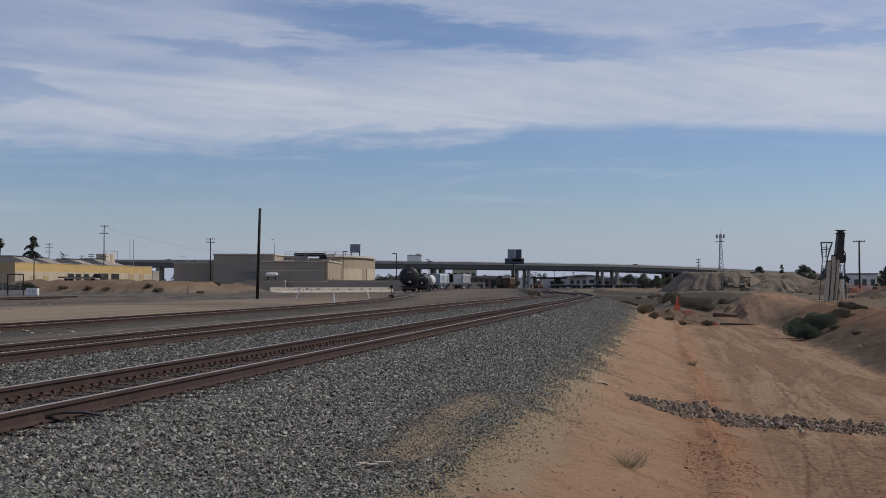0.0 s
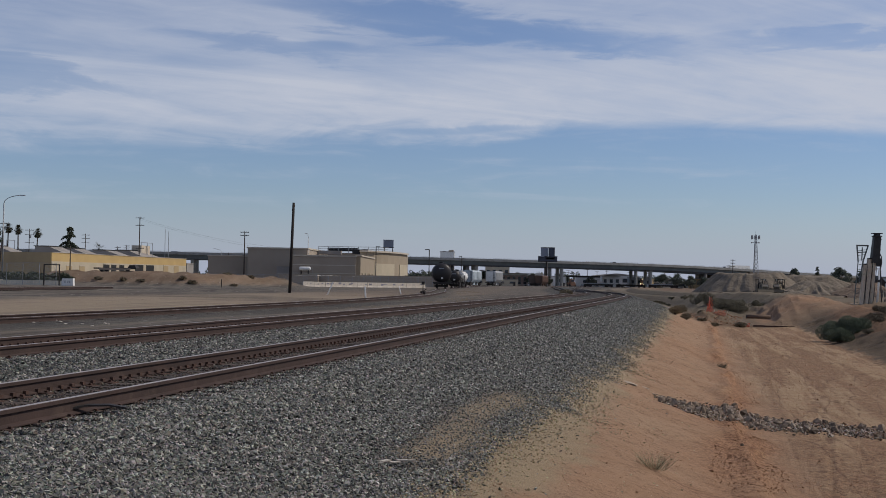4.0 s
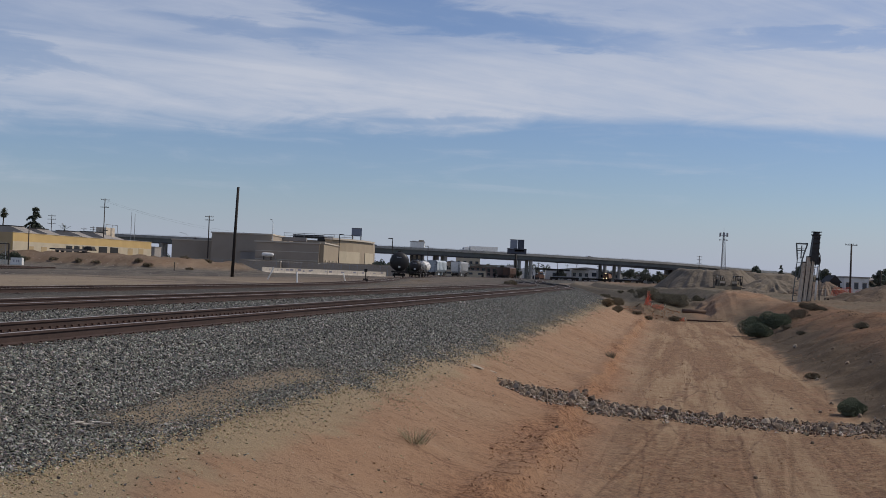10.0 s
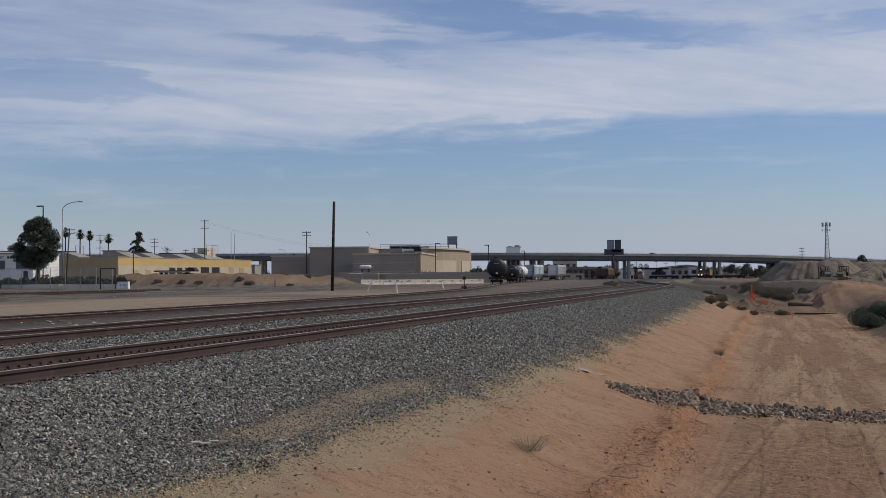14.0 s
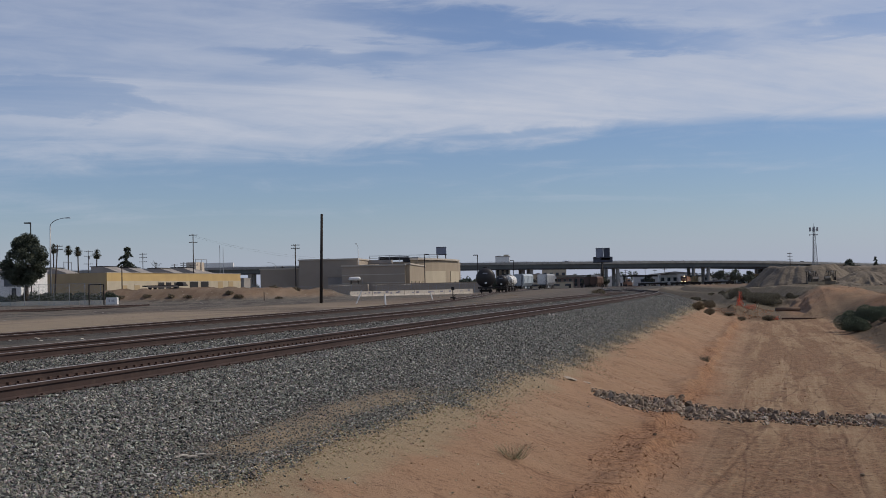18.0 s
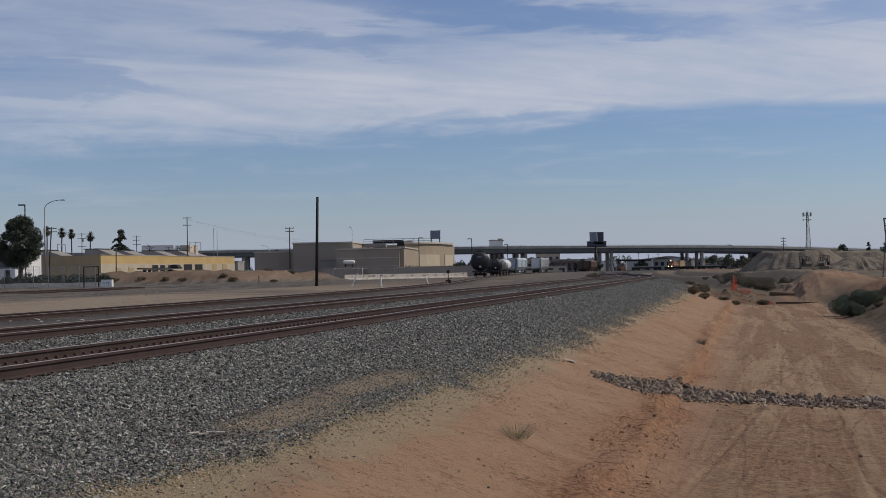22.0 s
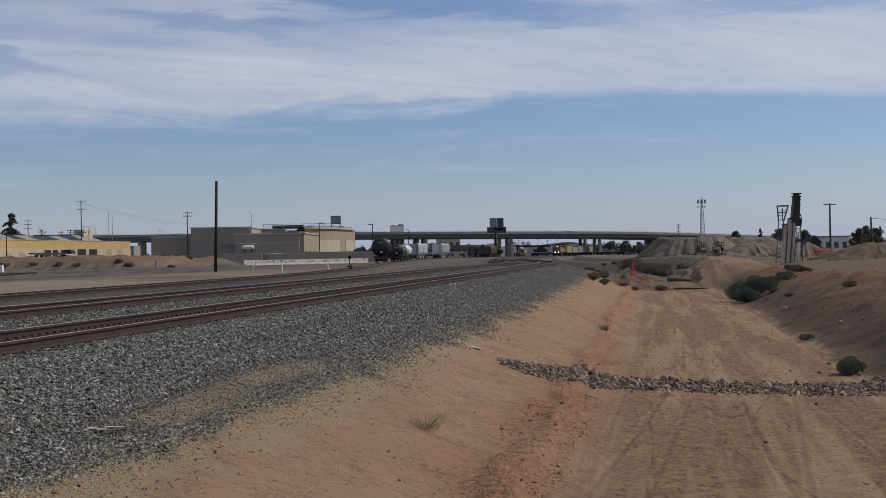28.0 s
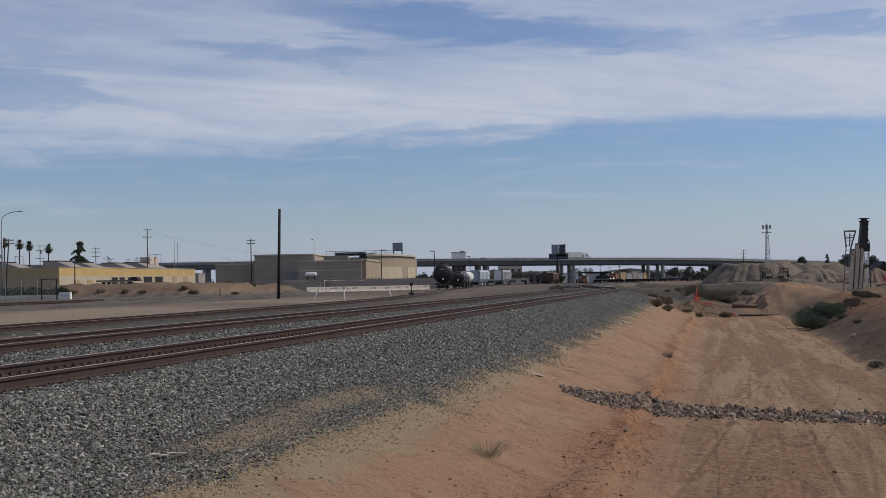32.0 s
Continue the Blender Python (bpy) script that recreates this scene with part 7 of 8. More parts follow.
# ---- rock row across the cutting ----
def rock_mesh(seed, material):
    r = random.Random(seed)
    bm = bmesh.new()
    bmesh.ops.create_icosphere(bm, subdivisions=1, radius=0.5)
    d = [Vector((r.gauss(0, 1), r.gauss(0, 1), r.gauss(0, 1))).normalized() for _ in range(7)]
    c = [r.uniform(0.27, 0.42) for _ in d]
    for v in bm.verts:
        for n, h in zip(d, c):
            q = v.co.dot(n)
            if q > h:
                v.co -= n * (q - h)
    for v in bm.verts:
        v.co += Vector((r.uniform(-1, 1), r.uniform(-1, 1), r.uniform(-1, 1))) * 0.03
    me = bpy.data.meshes.new("stone")
    bm.to_mesh(me)
    bm.free()
    me.materials.append(material)
    return me


def rock_row():
    t = thing("rock_row", (0, 0, 0), 0, "row of broken grey rocks laid across the dirt cutting", "rock row")
    grey = [rock_mesh(k, M_ROCK) for k in range(10)]
    pale = [rock_mesh(k + 40, M_PALEROCK) for k in range(3)]
    r = random.Random(12)
    path = [(5.0, 30.5), (5.45, 30.8), (6.0, 31.2), (6.8, 31.8), (7.5, 32.0), (8.3, 32.0), (9.6, 31.8), (11.0, 31.1), (12.4, 30.5), (13.8, 30.2), (15.3, 30.2), (17.2, 30.6)]

    def along(f):
        f = f * (len(path) - 1)
        i = min(int(f), len(path) - 2)
        return [path[i][k] + (path[i + 1][k] - path[i][k]) * (f - i) for k in (0, 1)]

    for k in range(300):
        f = r.random() ** 1.1
        x, y = along(f)
        w = min(1.1, 0.35 + 2.2 * f)
        x, y = x + r.gauss(0, 0.15), y + r.uniform(-w, w) + r.gauss(0, 0.12)
        s = 0.10 + 0.25 * r.random() ** 2.0 + (0.10 if r.random() < 0.06 else 0.0)
        ob = new("stone", r.choice(pale) if r.random() < 0.16 else r.choice(grey))
        ob.parent = t
        ob.matrix_basis = pose(x, y, ground_z(x, y) + s * 0.16, r.uniform(0, 360), r.uniform(0, 360), r.uniform(0, 360)) @ Matrix.Diagonal((s, s * r.uniform(0.7, 1.1), s * r.uniform(0.5, 0.9), 1))
    rr = np.random.RandomState(3)
    n = 6500
    f = rr.rand(n) * (len(path) - 1)
    px = np.interp(f, range(len(path)), [p[0] for p in path]) + rr.randn(n) * 0.14
    py = np.interp(f, range(len(path)), [p[1] for p in path]) + (rr.rand(n) - 0.5) * 2.1 * np.minimum(1.1, 0.35 + 0.22 * f) + rr.randn(n) * 0.30
    ob = new("rubble", stone_cloud("rubble", px, py, ground_height(px, py) + 0.02, 0.03 + 0.085 * rr.rand(n) ** 1.7, rr, M_ROCKBITS))
    ob.parent = t
    tagged(ob, "small broken stones between the rocks", kind="stuff")
    # two larger blocks at the foot of the slope
    for x, y, s in ((6.95, 33.2, 0.22), (7.25, 33.4, 0.18)):
        ob = new("stone", grey[3])
        ob.parent = t
        ob.matrix_basis = pose(x, y, ground_z(x, y) + s * 0.3, 20, 70, 40) @ Matrix.Diagonal((s, s, s * 1.3, 1))
    for k, (x, y, s, m) in enumerate([(4.15, 31.5, 0.58, 2), (4.62, 31.85, 0.30, 2), (4.75, 31.2, 0.16, 2)]):
        ob = tagged(new("pale_slab", pale[k]), "flat pale stone slab in the sandy slope", "stone slab", "stone slabs")
        ob.matrix_basis = pose(x, y, ground_z(x, y) - 0.005, 0, 18, 0) @ Matrix.Diagonal((s, s * 1.6, 0.07, 1))
    for k, (x, y, s) in enumerate([(17.0, 44.5, 0.32), (17.6, 46.5, 0.3), (18.9, 47.0, 0.42), (20.1, 52.6, 0.5), (19.2, 45.2, 0.3), (15.2, 37.0, 0.3), (20.6, 60, 0.5), (21.3, 61.0, 0.4), (5.8, 25.8, 0.16), (12.3, 21.0, 0.26), (14.0, 34.2, 0.26), (14.7, 33.0, 0.3), (15.5, 33.5, 0.22), (13.4, 35.0, 0.2), (11.8, 27.6, 0.2), (9.2, 22.4, 0.16), (19.8, 40.5, 0.34), (22.0, 50.2, 0.36)]):
        ob = tagged(new("loose_rock", pale[k % 3] if k % 6 == 0 else grey[k % 10]), "loose rock lying on the dirt", "rock", "loose rocks")
        s = s * 0.62
        ob.matrix_basis = pose(x, y, ground_z(x, y) + s * 0.15, k * 40, k * 70, k * 25) @ Matrix.Diagonal((s, s, s * 0.8, 1))


M_ROCKBITS = island_mat("rock_bits", [(0.080, 0.067, 0.054), (0.16, 0.130, 0.100), (0.26, 0.212, 0.160), (0.20, 0.125, 0.080), (0.46, 0.41, 0.34), (0.24, 0.145, 0.09), (0.095, 0.083, 0.070)])
rock_row()


M_DRYSAGE = island_mat("dry_scrub_leaf", [(0.125, 0.112, 0.078), (0.175, 0.158, 0.112), (0.23, 0.20, 0.14)], 0.85, True)
rr = random.Random(55)
WHITE_BIT = rock_mesh(71, M_BARRIER)
for k in range(9):
    x, y = -12.0 + rr.uniform(-1.2, 1.2), 37.2 + rr.uniform(-1.2, 1.2)
    ob = tagged(new("white_rubble", WHITE_BIT), "broken white plaster lying on the ballast", "rubble", "white rubble")
    s = rr.uniform(0.06, 0.13)
    ob.matrix_basis = pose(x, y, ground_z(x, y) + 0.03, 0, 0, rr.uniform(0, 360)) @ Matrix.Diagonal((s * 1.6, s, s * 0.4, 1))


for x, y in ((3.86, 50.4), (4.02, 50.2)):
    ob = tagged(new("white_stone", WHITE_BIT), "small white stone beside the rail", "stone", "white stones")
    ob.matrix_basis = pose(x, y, ground_z(x, y) + 0.06, 0, 0, 30) @ Matrix.Diagonal((0.16, 0.14, 0.12, 1))
rg = thing("torn_rag", (-0.65, 13.7, ground_z(-0.65, 13.7) + 0.05), 25, "pale dirty rag lying on the ballast", "rag")
g = Geo()
for k in range(5):
    g.box((0.10 * k - 0.2, 0.03 * math.sin(k * 2.1), 0.012 * (k % 2)), (0.12, 0.07 - 0.008 * k, 0.012), 18 * math.sin(k * 1.3))
part("cloth", g, M_BARRIER, rg)
pl = thing("steel_strap", (-3.70, 12.9, ground_z(-3.7, 12.9) + 0.06), 20, "dark bent steel strap lying beside the rail", "scrap metal")
part("strap", Geo().sweep([(-0.05, 0), (0.05, 0), (0.05, 0.02), (-0.05, 0.02)], [(-0.3, 0, 0), (-0.1, 0.02, 0.03), (0.12, 0.0, 0.03), (0.3, -0.05, 0.0)]), M_UNDER, pl)


def yard_weeds():
    """Dry weeds in clumps along the siding and over the yard."""
    q = np.random.RandomState(17)
    n = 26000
    y = 62 + 150 * q.rand(n)
    x = track_x(SIDING, y) + np.where(q.rand(n) < 0.5, -2.4 - 16 * q.rand(n) ** 1.6, 2.2 + 3.0 * q.rand(n))
    keep = bumps(x, y, 3.5, 81) + 0.6 * bumps(x, y, 1.2, 82) > 0.16
    x, y = x[keep], y[keep]
    n = len(x)
    h = 0.02 + 0.045 * q.rand(n) ** 2
    root = np.stack([x, y, ground_height(x, y) - 0.02], -1)
    tip = root + np.stack([q.randn(n) * 0.08, q.randn(n) * 0.08, h], -1)
    a = q.rand(n) * 6.283
    s = np.stack([np.cos(a), np.sin(a), 0 * a], -1) * 0.022
    quad = np.stack([root - s, root + s, tip + s * 0.3, tip - s * 0.3], 1)
    ob = new("yard_weeds", mesh_from_arrays("yard_weeds", quad.reshape(-1, 3), np.arange(n * 4).reshape(n, 4), M_STRAW))
    tagged(ob, "low dry weeds along the old siding", "weeds", kind="stuff")


yard_weeds()


# ---- plants ----
def leaf_cloud(centres, radii, n, size, seed, squash=0.8, material=None, name="foliage", thin=0.35, hollow=0.55):
    """Many small leaf blades about clump centres, as one mesh."""
    rs = np.random.RandomState(seed)
    c, rad = np.asarray(centres, float), np.asarray(radii, float)
    w = rad**2 / (rad**2).sum()
    pick = rs.choice(len(c), n, p=w)
    d = rs.randn(n, 3)
    d /= np.linalg.norm(d, axis=1)[:, None]
    r = hollow + (1.08 - hollow) * rs.rand(n) ** 0.7
    p = c[pick] + d * (rad[pick] * r)[:, None] * [1, 1, squash]
    a = rs.randn(n, 3) + d * 0.8
    a /= np.linalg.norm(a, axis=1)[:, None]
    b = np.cross(a, rs.randn(n, 3))
    b /= np.linalg.norm(b, axis=1)[:, None]
    s = size * (0.6 + 0.8 * rs.rand(n))[:, None]
    quad = np.stack([p - a * s - b * s * thin * 0.3, p - b * s * thin, p + a * s, p + b * s * thin], 1)
    return mesh_from_arrays(name, quad.reshape(-1, 3), np.arange(n * 4).reshape(n, 4), material)


def bush(x, y, w, h, seed, material, label, leaves=2600, leaf=0.07, dz=0.0, name="bush", thin=0.3, hollow=0.55):
    r = random.Random(seed)
    g = ground_z(x, y) + dz
    t = thing(name, (x, y, g), 0, label, "bush", "bushes")
    cs, rad = [], []
    for k in range(11):
        a, q = r.uniform(0, 6.28), r.random() ** 0.6
        cs.append((math.cos(a) * q * w * 0.34, math.sin(a) * q * w * 0.30, h * (0.30 + 0.34 * r.random() * (1.15 - q))))
        rad.append(min(w, h * 1.3) * r.uniform(0.20, 0.33))
    part("foliage", leaf_cloud(cs, rad, leaves, leaf, seed, 0.85, material, thin=thin, hollow=hollow), None, t, kind="stuff")
    st = Geo()
    for c in cs:
        st.rod((c[0] * 0.1, c[1] * 0.1, -0.06), (c[0], c[1], c[2] + 0.1), 0.022, 0.008, 4)
    part("root_stock", st, M_BARK, t)
    return t


bush(23.1, 77.2, 1.9, 1.1, 1, M_SAGE, "dark green saltbush at the foot of the bank", 34000, 0.026, hollow=0.78)
bush(24.8, 79.8, 2.0, 1.35, 2, M_SAGE, "large dark green saltbush against the bank", 40000, 0.028, hollow=0.78)
bush(23.6, 80.3, 1.8, 1.45, 3, M_SAGE, "dark green saltbush in the cutting", 34000, 0.028, hollow=0.78)
bush(14.7, 33.7, 1.0, 0.55, 5, M_SAGE, "small grey-green bush at the foot of the bank", 16000, 0.02, hollow=0.7)
bush(17.1, 45.4, 0.6, 0.3, 6, M_DRYBUSH, "low brown dead bush on the ground", 900, 0.05)
bush(18.55, 108.6, 1.35, 0.9, 7, M_DRYBUSH, "dark round dry bush on the slope", 3800, 0.06)
bush(15.9, 96.0, 1.0, 1.0, 8, M_STRAW, "pale dry straw bush at the ballast edge", 2400, 0.08, thin=0.15)
bush(16.7, 95.6, 0.9, 0.7, 9, M_DRYBUSH, "dry bush at the ballast edge", 2000, 0.06)
bush(21.2, 113.5, 0.85, 0.5, 10, M_DRYBUSH, "small dry bush on the bank", 1500, 0.05)
bush(19.5, 104.3, 0.8, 0.4, 11, M_DRYBUSH, "small brown bush on the bank", 1300, 0.05)
bush(20.0, 101.2, 0.85, 0.42, 12, M_DRYBUSH, "small brown bush on the bank", 1400, 0.05)
bush(22.8, 104.3, 1.1, 0.6, 13, M_DRYBUSH, "brown dry bush on the dirt", 2000, 0.055)
rr = random.Random(77)
for k in range(16):
    x, y = 19.5 + rr.uniform(0, 6.5), 124 + k * 2.6
    bush(x + (y - 124) * 0.10, y, rr.uniform(0.9, 2.0), rr.uniform(0.3, 0.6), 300 + k, M_DRYSAGE, "grey dry scrub on the rough ground", 1500, 0.05, hollow=0.45)
for k in range(15):
    x, y = 23.6 + k * 0.36 + rr.uniform(-0.4, 0.4), 121.0 + rr.uniform(0, 9)
    bush(x, y, rr.uniform(1.4, 2.4), rr.uniform(0.75, 1.15), 100 + k, M_DRYSAGE, "dull brown-green scrubby bush on the bank", 5000, 0.045, hollow=0.7)
for k in range(4):
    y = 50 + k * 9.0
    x = float(track_x(MAIN, y)) + rr.uniform(17.3, 22.5)
    bush(x, y, rr.uniform(0.7, 1.5), rr.uniform(0.26, 0.5), 130 + k, M_DRYSAGE, "dry weeds on the brown bank", 2600, 0.03, hollow=0.4)
M_DEADSCRUB = island_mat("dead_scrub_twig", [(0.125, 0.100, 0.070), (0.170, 0.135, 0.095), (0.145, 0.122, 0.084), (0.095, 0.078, 0.056)], 0.9, True)
for k, (x, y) in enumerate([(26.4, 82.6), (27.6, 84.0), (28.2, 86.5), (29.4, 87.5), (27.0, 80.8), (30.2, 91.0)]):
    bush(x, y, rr.uniform(1.2, 1.9), rr.uniform(0.45, 0.75), 430 + k, M_DEADSCRUB, "dead brown scrub beside the saltbush", 4200, 0.04, hollow=0.5, thin=0.2)
for k in range(3):
    y = 88 + 6.5 * k + rr.uniform(-1.0, 1.0)
    x = float(track_x(MAIN, y)) + rr.uniform(17.0, 21.5) + (k % 3) * 0.6
    bush(x, y, rr.uniform(1.0, 1.8), rr.uniform(0.25, 0.4), 400 + k, M_DEADSCRUB, "dead brown scrub on the crest of the bank", 2400, 0.05, hollow=0.3, thin=0.18)
for k in range(7):
    x = -68 + k * 4.6 + rr.uniform(-1.5, 1.5)
    bush(x, 199.5 + rr.uniform(-1, 1.5), rr.uniform(1.2, 2.4), rr.uniform(0.5, 1.0), 150 + k, M_DRYBUSH, "dry brown bush on the earth berm", 900, 0.12)
for k in range(16):
    x = -81 + k * 1.75
    bush(x, 176.5 - k * 1.1 + rr.uniform(0, 2), rr.uniform(2.4, 3.6), rr.uniform(1.7, 2.5), 170 + k, M_LEAF, "dark shrubs behind the chain link fence", 2400, 0.15)
for x, y, w in ((9.8, 129.0, 1.7), (90, 600, 6), (-40, 215, 2.4), (-44, 214, 2.0), (98, 286, 5), (84, 296, 6), (79, 297, 4)):
    bush(x, y, w, w * 0.42, int(x * 3 + y), M_DRYBUSH, "dry brown bush on bare dirt", 1800, 0.10 if y < 300 else 0.2)
M_GREENBLADE = island_mat("pale_green_blade", [(0.30, 0.30, 0.185), (0.38, 0.37, 0.23), (0.24, 0.25, 0.15)], 0.8, True)
tf = thing("dry_tuft", (2.97, 18.9, ground_z(2.97, 18.9)), 0, "small pale green and straw tuft on the sandy slope", "weed")
rs = np.random.RandomState(9)


def blades(n, spread, h, seed, name, material, width=0.006, lean=0.5):
    q = np.random.RandomState(seed)
    a = q.rand(n) * 6.283
    b = spread * q.rand(n) ** 0.7
    root = np.stack([np.cos(a) * b, np.sin(a) * b, -0.01 + 0 * a], -1)
    tip = root + np.stack([np.cos(a) * lean, np.sin(a) * lean, 1 + 0 * a], -1) * (h * (0.4 + 0.6 * q.rand(n)))[:, None] + q.randn(n, 3) * [0.06, 0.06, 0.0]
    s = np.cross(tip - root, q.randn(n, 3))
    s /= np.linalg.norm(s, axis=1)[:, None]
    quad = np.stack([root - s * width, root + s * width, tip + s * width * 0.4, tip - s * width * 0.4], 1)
    return mesh_from_arrays(name, quad.reshape(-1, 3), np.arange(n * 4).reshape(n, 4), material)


part("foliage", blades(110, 0.18, 0.26, 3, "blades", M_STRAW, 0.0020, 0.75), None, tf, kind="stuff")
part("greenery", blades(130, 0.17, 0.28, 4, "greenery", M_GREENBLADE, 0.0020, 0.75), None, tf, kind="stuff")
st = thing("dry_weed", (9.85, 47.9, ground_z(9.85, 47.9)), 0, "small brown dry weed in the cutting", "weed")
part("foliage", blades(150, 0.07, 0.36, 5, "blades", M_DRYSAGE, 0.006, 0.35), None, st, kind="stuff")


def dry_grass():
    """Dead grass over the brown bank on the right."""
    q = np.random.RandomState(44)
    n = 18000
    y = 26 + (100 - 26) * q.rand(n) ** 1.3
    u = 16.0 + 9.0 * q.rand(n) ** 0.9
    x = u / 0.983 + track_x(MAIN, y)
    keep = (bumps(x, y, 2.2, 71) + 0.5 * bumps(x, y, 0.8, 72) > -0.02) & (np.abs(u - 22.4) > 0.9)
    x, y = x[keep], y[keep]
    n = len(x)
    h = (0.02 + 0.07 * q.rand(n) ** 2) * (0.8 + 0.006 * y)
    root = np.stack([x, y, ground_height(x, y) - 0.02], -1)
    tip = root + np.stack([q.randn(n) * 0.05, q.randn(n) * 0.05, h], -1)
    a = q.rand(n) * 6.283
    w = (0.0035 + 0.00012 * y)[:, None]
    s = np.stack([np.cos(a), np.sin(a), 0 * a], -1) * w
    quad = np.stack([root - s, root + s, tip + s * 0.3, tip - s * 0.3], 1)
    ob = new("dry_grass", mesh_from_arrays("dry_grass", quad.reshape(-1, 3), np.arange(n * 4).reshape(n, 4), M_DEADGRASS))
    tagged(ob, "sparse dead grass on the brown bank", "grass", kind="stuff")


M_DEADGRASS = island_mat("dead_grass", [(0.10, 0.075, 0.048), (0.16, 0.12, 0.075), (0.075, 0.058, 0.04), (0.12, 0.10, 0.062)], 0.9, True)
dry_grass()


def far_tree_belt():
    """A belt of distant street trees behind the overpass."""
    q = np.random.RandomState(91)
    cs, rad = [], []
    for k in range(260):
        x = -330 + k * 2.6 + q.randn() * 2.0
        h = (4.8 if x < 70 else 3.6) + 3.6 * q.rand()
        for j in range(4):
            cs.append((x + q.randn() * 1.6, 800 + q.randn() * 6 + abs(x) * 0.05, -1.8 + h * (0.30 + 0.22 * j)))
            rad.append(1.1 + 1.2 * q.rand())
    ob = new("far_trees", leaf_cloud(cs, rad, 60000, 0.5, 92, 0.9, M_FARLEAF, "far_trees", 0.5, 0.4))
    tagged(ob, "distant belt of dark street trees", "trees", kind="stuff")


far_tree_belt()


def broad_tree(x, y, h, w, seed, label, leaves=9000, leaf=0.22, trunk=0.35, name="tree", base=None, material=None):
    r = random.Random(seed)
    g = (ground_z(x, y) - 0.1) if base is None else base
    t = thing(name, (x, y, g), 0, label, "tree", "trees")
    part("trunk", Geo().rod((0, 0, 0), (0.1 * h * 0.1, 0, h * 0.32), trunk, trunk * 0.75, 10).rod((0.01 * h, 0, h * 0.32), (0, 0.1, h * 0.62), trunk * 0.75, trunk * 0.4, 8), M_BARK, t)
    cs, rad = [], []
    near = y < 200
    for k in range(84 if near else 34):
        a, f = r.uniform(0, 6.28), r.random()
        # a lopsided dome, wider below its middle, with a few boughs that reach out of it
        wide = math.sin(math.pi * (0.12 + 0.83 * f) ** 0.85) * (0.8 + 0.25 * math.sin(a * 2 + seed) + 0.12 * math.sin(a * 5 + seed * 2))
        q = w * 0.46 * wide * r.random() ** 0.45 * (1.18 if k % 9 == 0 else 1.0)
        cs.append((math.cos(a) * q, math.sin(a) * q, h * (0.33 + 0.62 * f)))
        rad.append(w * (r.uniform(0.055, 0.105) if near else r.uniform(0.08, 0.15)))
    limbs = Geo()
    for c in cs[:18]:
        limbs.rod((0, 0, h * r.uniform(0.25, 0.5)), (c[0] * 0.85, c[1] * 0.85, c[2]), trunk * 0.28, trunk * 0.08, 6)
    part("limbs", limbs, M_BARK, t, kind="stuff")
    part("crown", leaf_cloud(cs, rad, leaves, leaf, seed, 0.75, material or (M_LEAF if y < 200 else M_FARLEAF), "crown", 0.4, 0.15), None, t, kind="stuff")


def conifer(x, y, h, w, seed, label, base=None):
    r = random.Random(seed)
    g = (ground_z(x, y) - 0.1) if base is None else base
    t = thing("conifer", (x, y, g), 0, label, "tree", "trees")
    part("trunk", rod((0, 0, 0), (0, 0, h * 0.96), 0.02 * h + 0.08, 0.04, 8), M_BARK, t)
    cs, rad = [], []
    # drooping branches in uneven tiers, with air between them
    for tier in range(9):
        f = (tier + r.uniform(0.1, 0.6)) / 9
        for k in range(6 if tier < 7 else 4):
            z = h * (0.20 + 0.80 * f) + r.uniform(-0.02, 0.02) * h
            q = w * 0.50 * (1 - f) ** 1.25 * r.uniform(0.4, 1.25) + 0.05 * w
            a = r.uniform(0, 6.28)
            for s in (0.15, 0.35, 0.55, 0.75, 0.9, 1.05):
                cs.append((math.cos(a) * q * s, math.sin(a) * q * s, z + q * (0.30 * s - 0.75 * s * s)))
                rad.append(w * 0.042 * (1.2 - 0.5 * s) * r.uniform(0.7, 1.2))
    part("crown", leaf_cloud(cs, rad, 7500, 0.020 * h, seed, 0.75, M_LEAF, "crown", 0.3, 0.2), None, t, kind="stuff")


def palm(x, y, top, seed, skirt=True, lean=0.0, fronds=90, size=2.2):
    r = random.Random(seed)
    g = ground_z(x, y) - 0.1
    h = top - g - size * 0.5
    t = thing("palm_tree", (x, y, g), r.uniform(0, 360), "tall thin fan palm against the sky", "palm tree", "palm trees")
    part("trunk", Geo().rod((0, 0, 0), (lean * 0.4, 0, h * 0.5), 0.32, 0.26, 8).rod((lean * 0.4, 0, h * 0.5), (lean, 0, h), 0.26, 0.22, 8), M_BARK, t)
    for k in range(fronds):
        a, up = r.uniform(0, 6.28), r.uniform(-1.2, 1.45)
        L = size * r.uniform(0.7, 1.0)
        d = Vector((math.cos(a) * math.cos(up), math.sin(a) * math.cos(up), math.sin(up)))
        gq = Geo()
        o = Vector((lean, 0, h))
        mid = o + d * L * 0.55
        side = d.cross(Vector((0, 0, 1))).normalized()
        gq.rod(o, mid, 0.04, 0.03, 4)
        for j in range(9):
            q = (j / 8 - 0.5) * 2.0
            tip = mid + (d * math.cos(q) + side * math.sin(q)) * L * 0.5 - Vector((0, 0, 0.22 * L * abs(q) + 0.1))
            gq.add([mid - side * 0.03, mid + side * 0.03, tip + side * 0.05, tip - side * 0.05], [(0, 1, 2, 3)])
        part("frond", gq, M_PALM, t)
    if skirt:
        part("dead_skirt", leaf_cloud([(lean, 0, h - 0.9), (lean, 0, h - 1.7)], [0.7, 0.5], 260, 0.5, seed, 1.2, M_DRYBUSH, "dead_skirt", 0.2, 0.1), None, t, "brown skirt of dead fronds", kind="stuff")


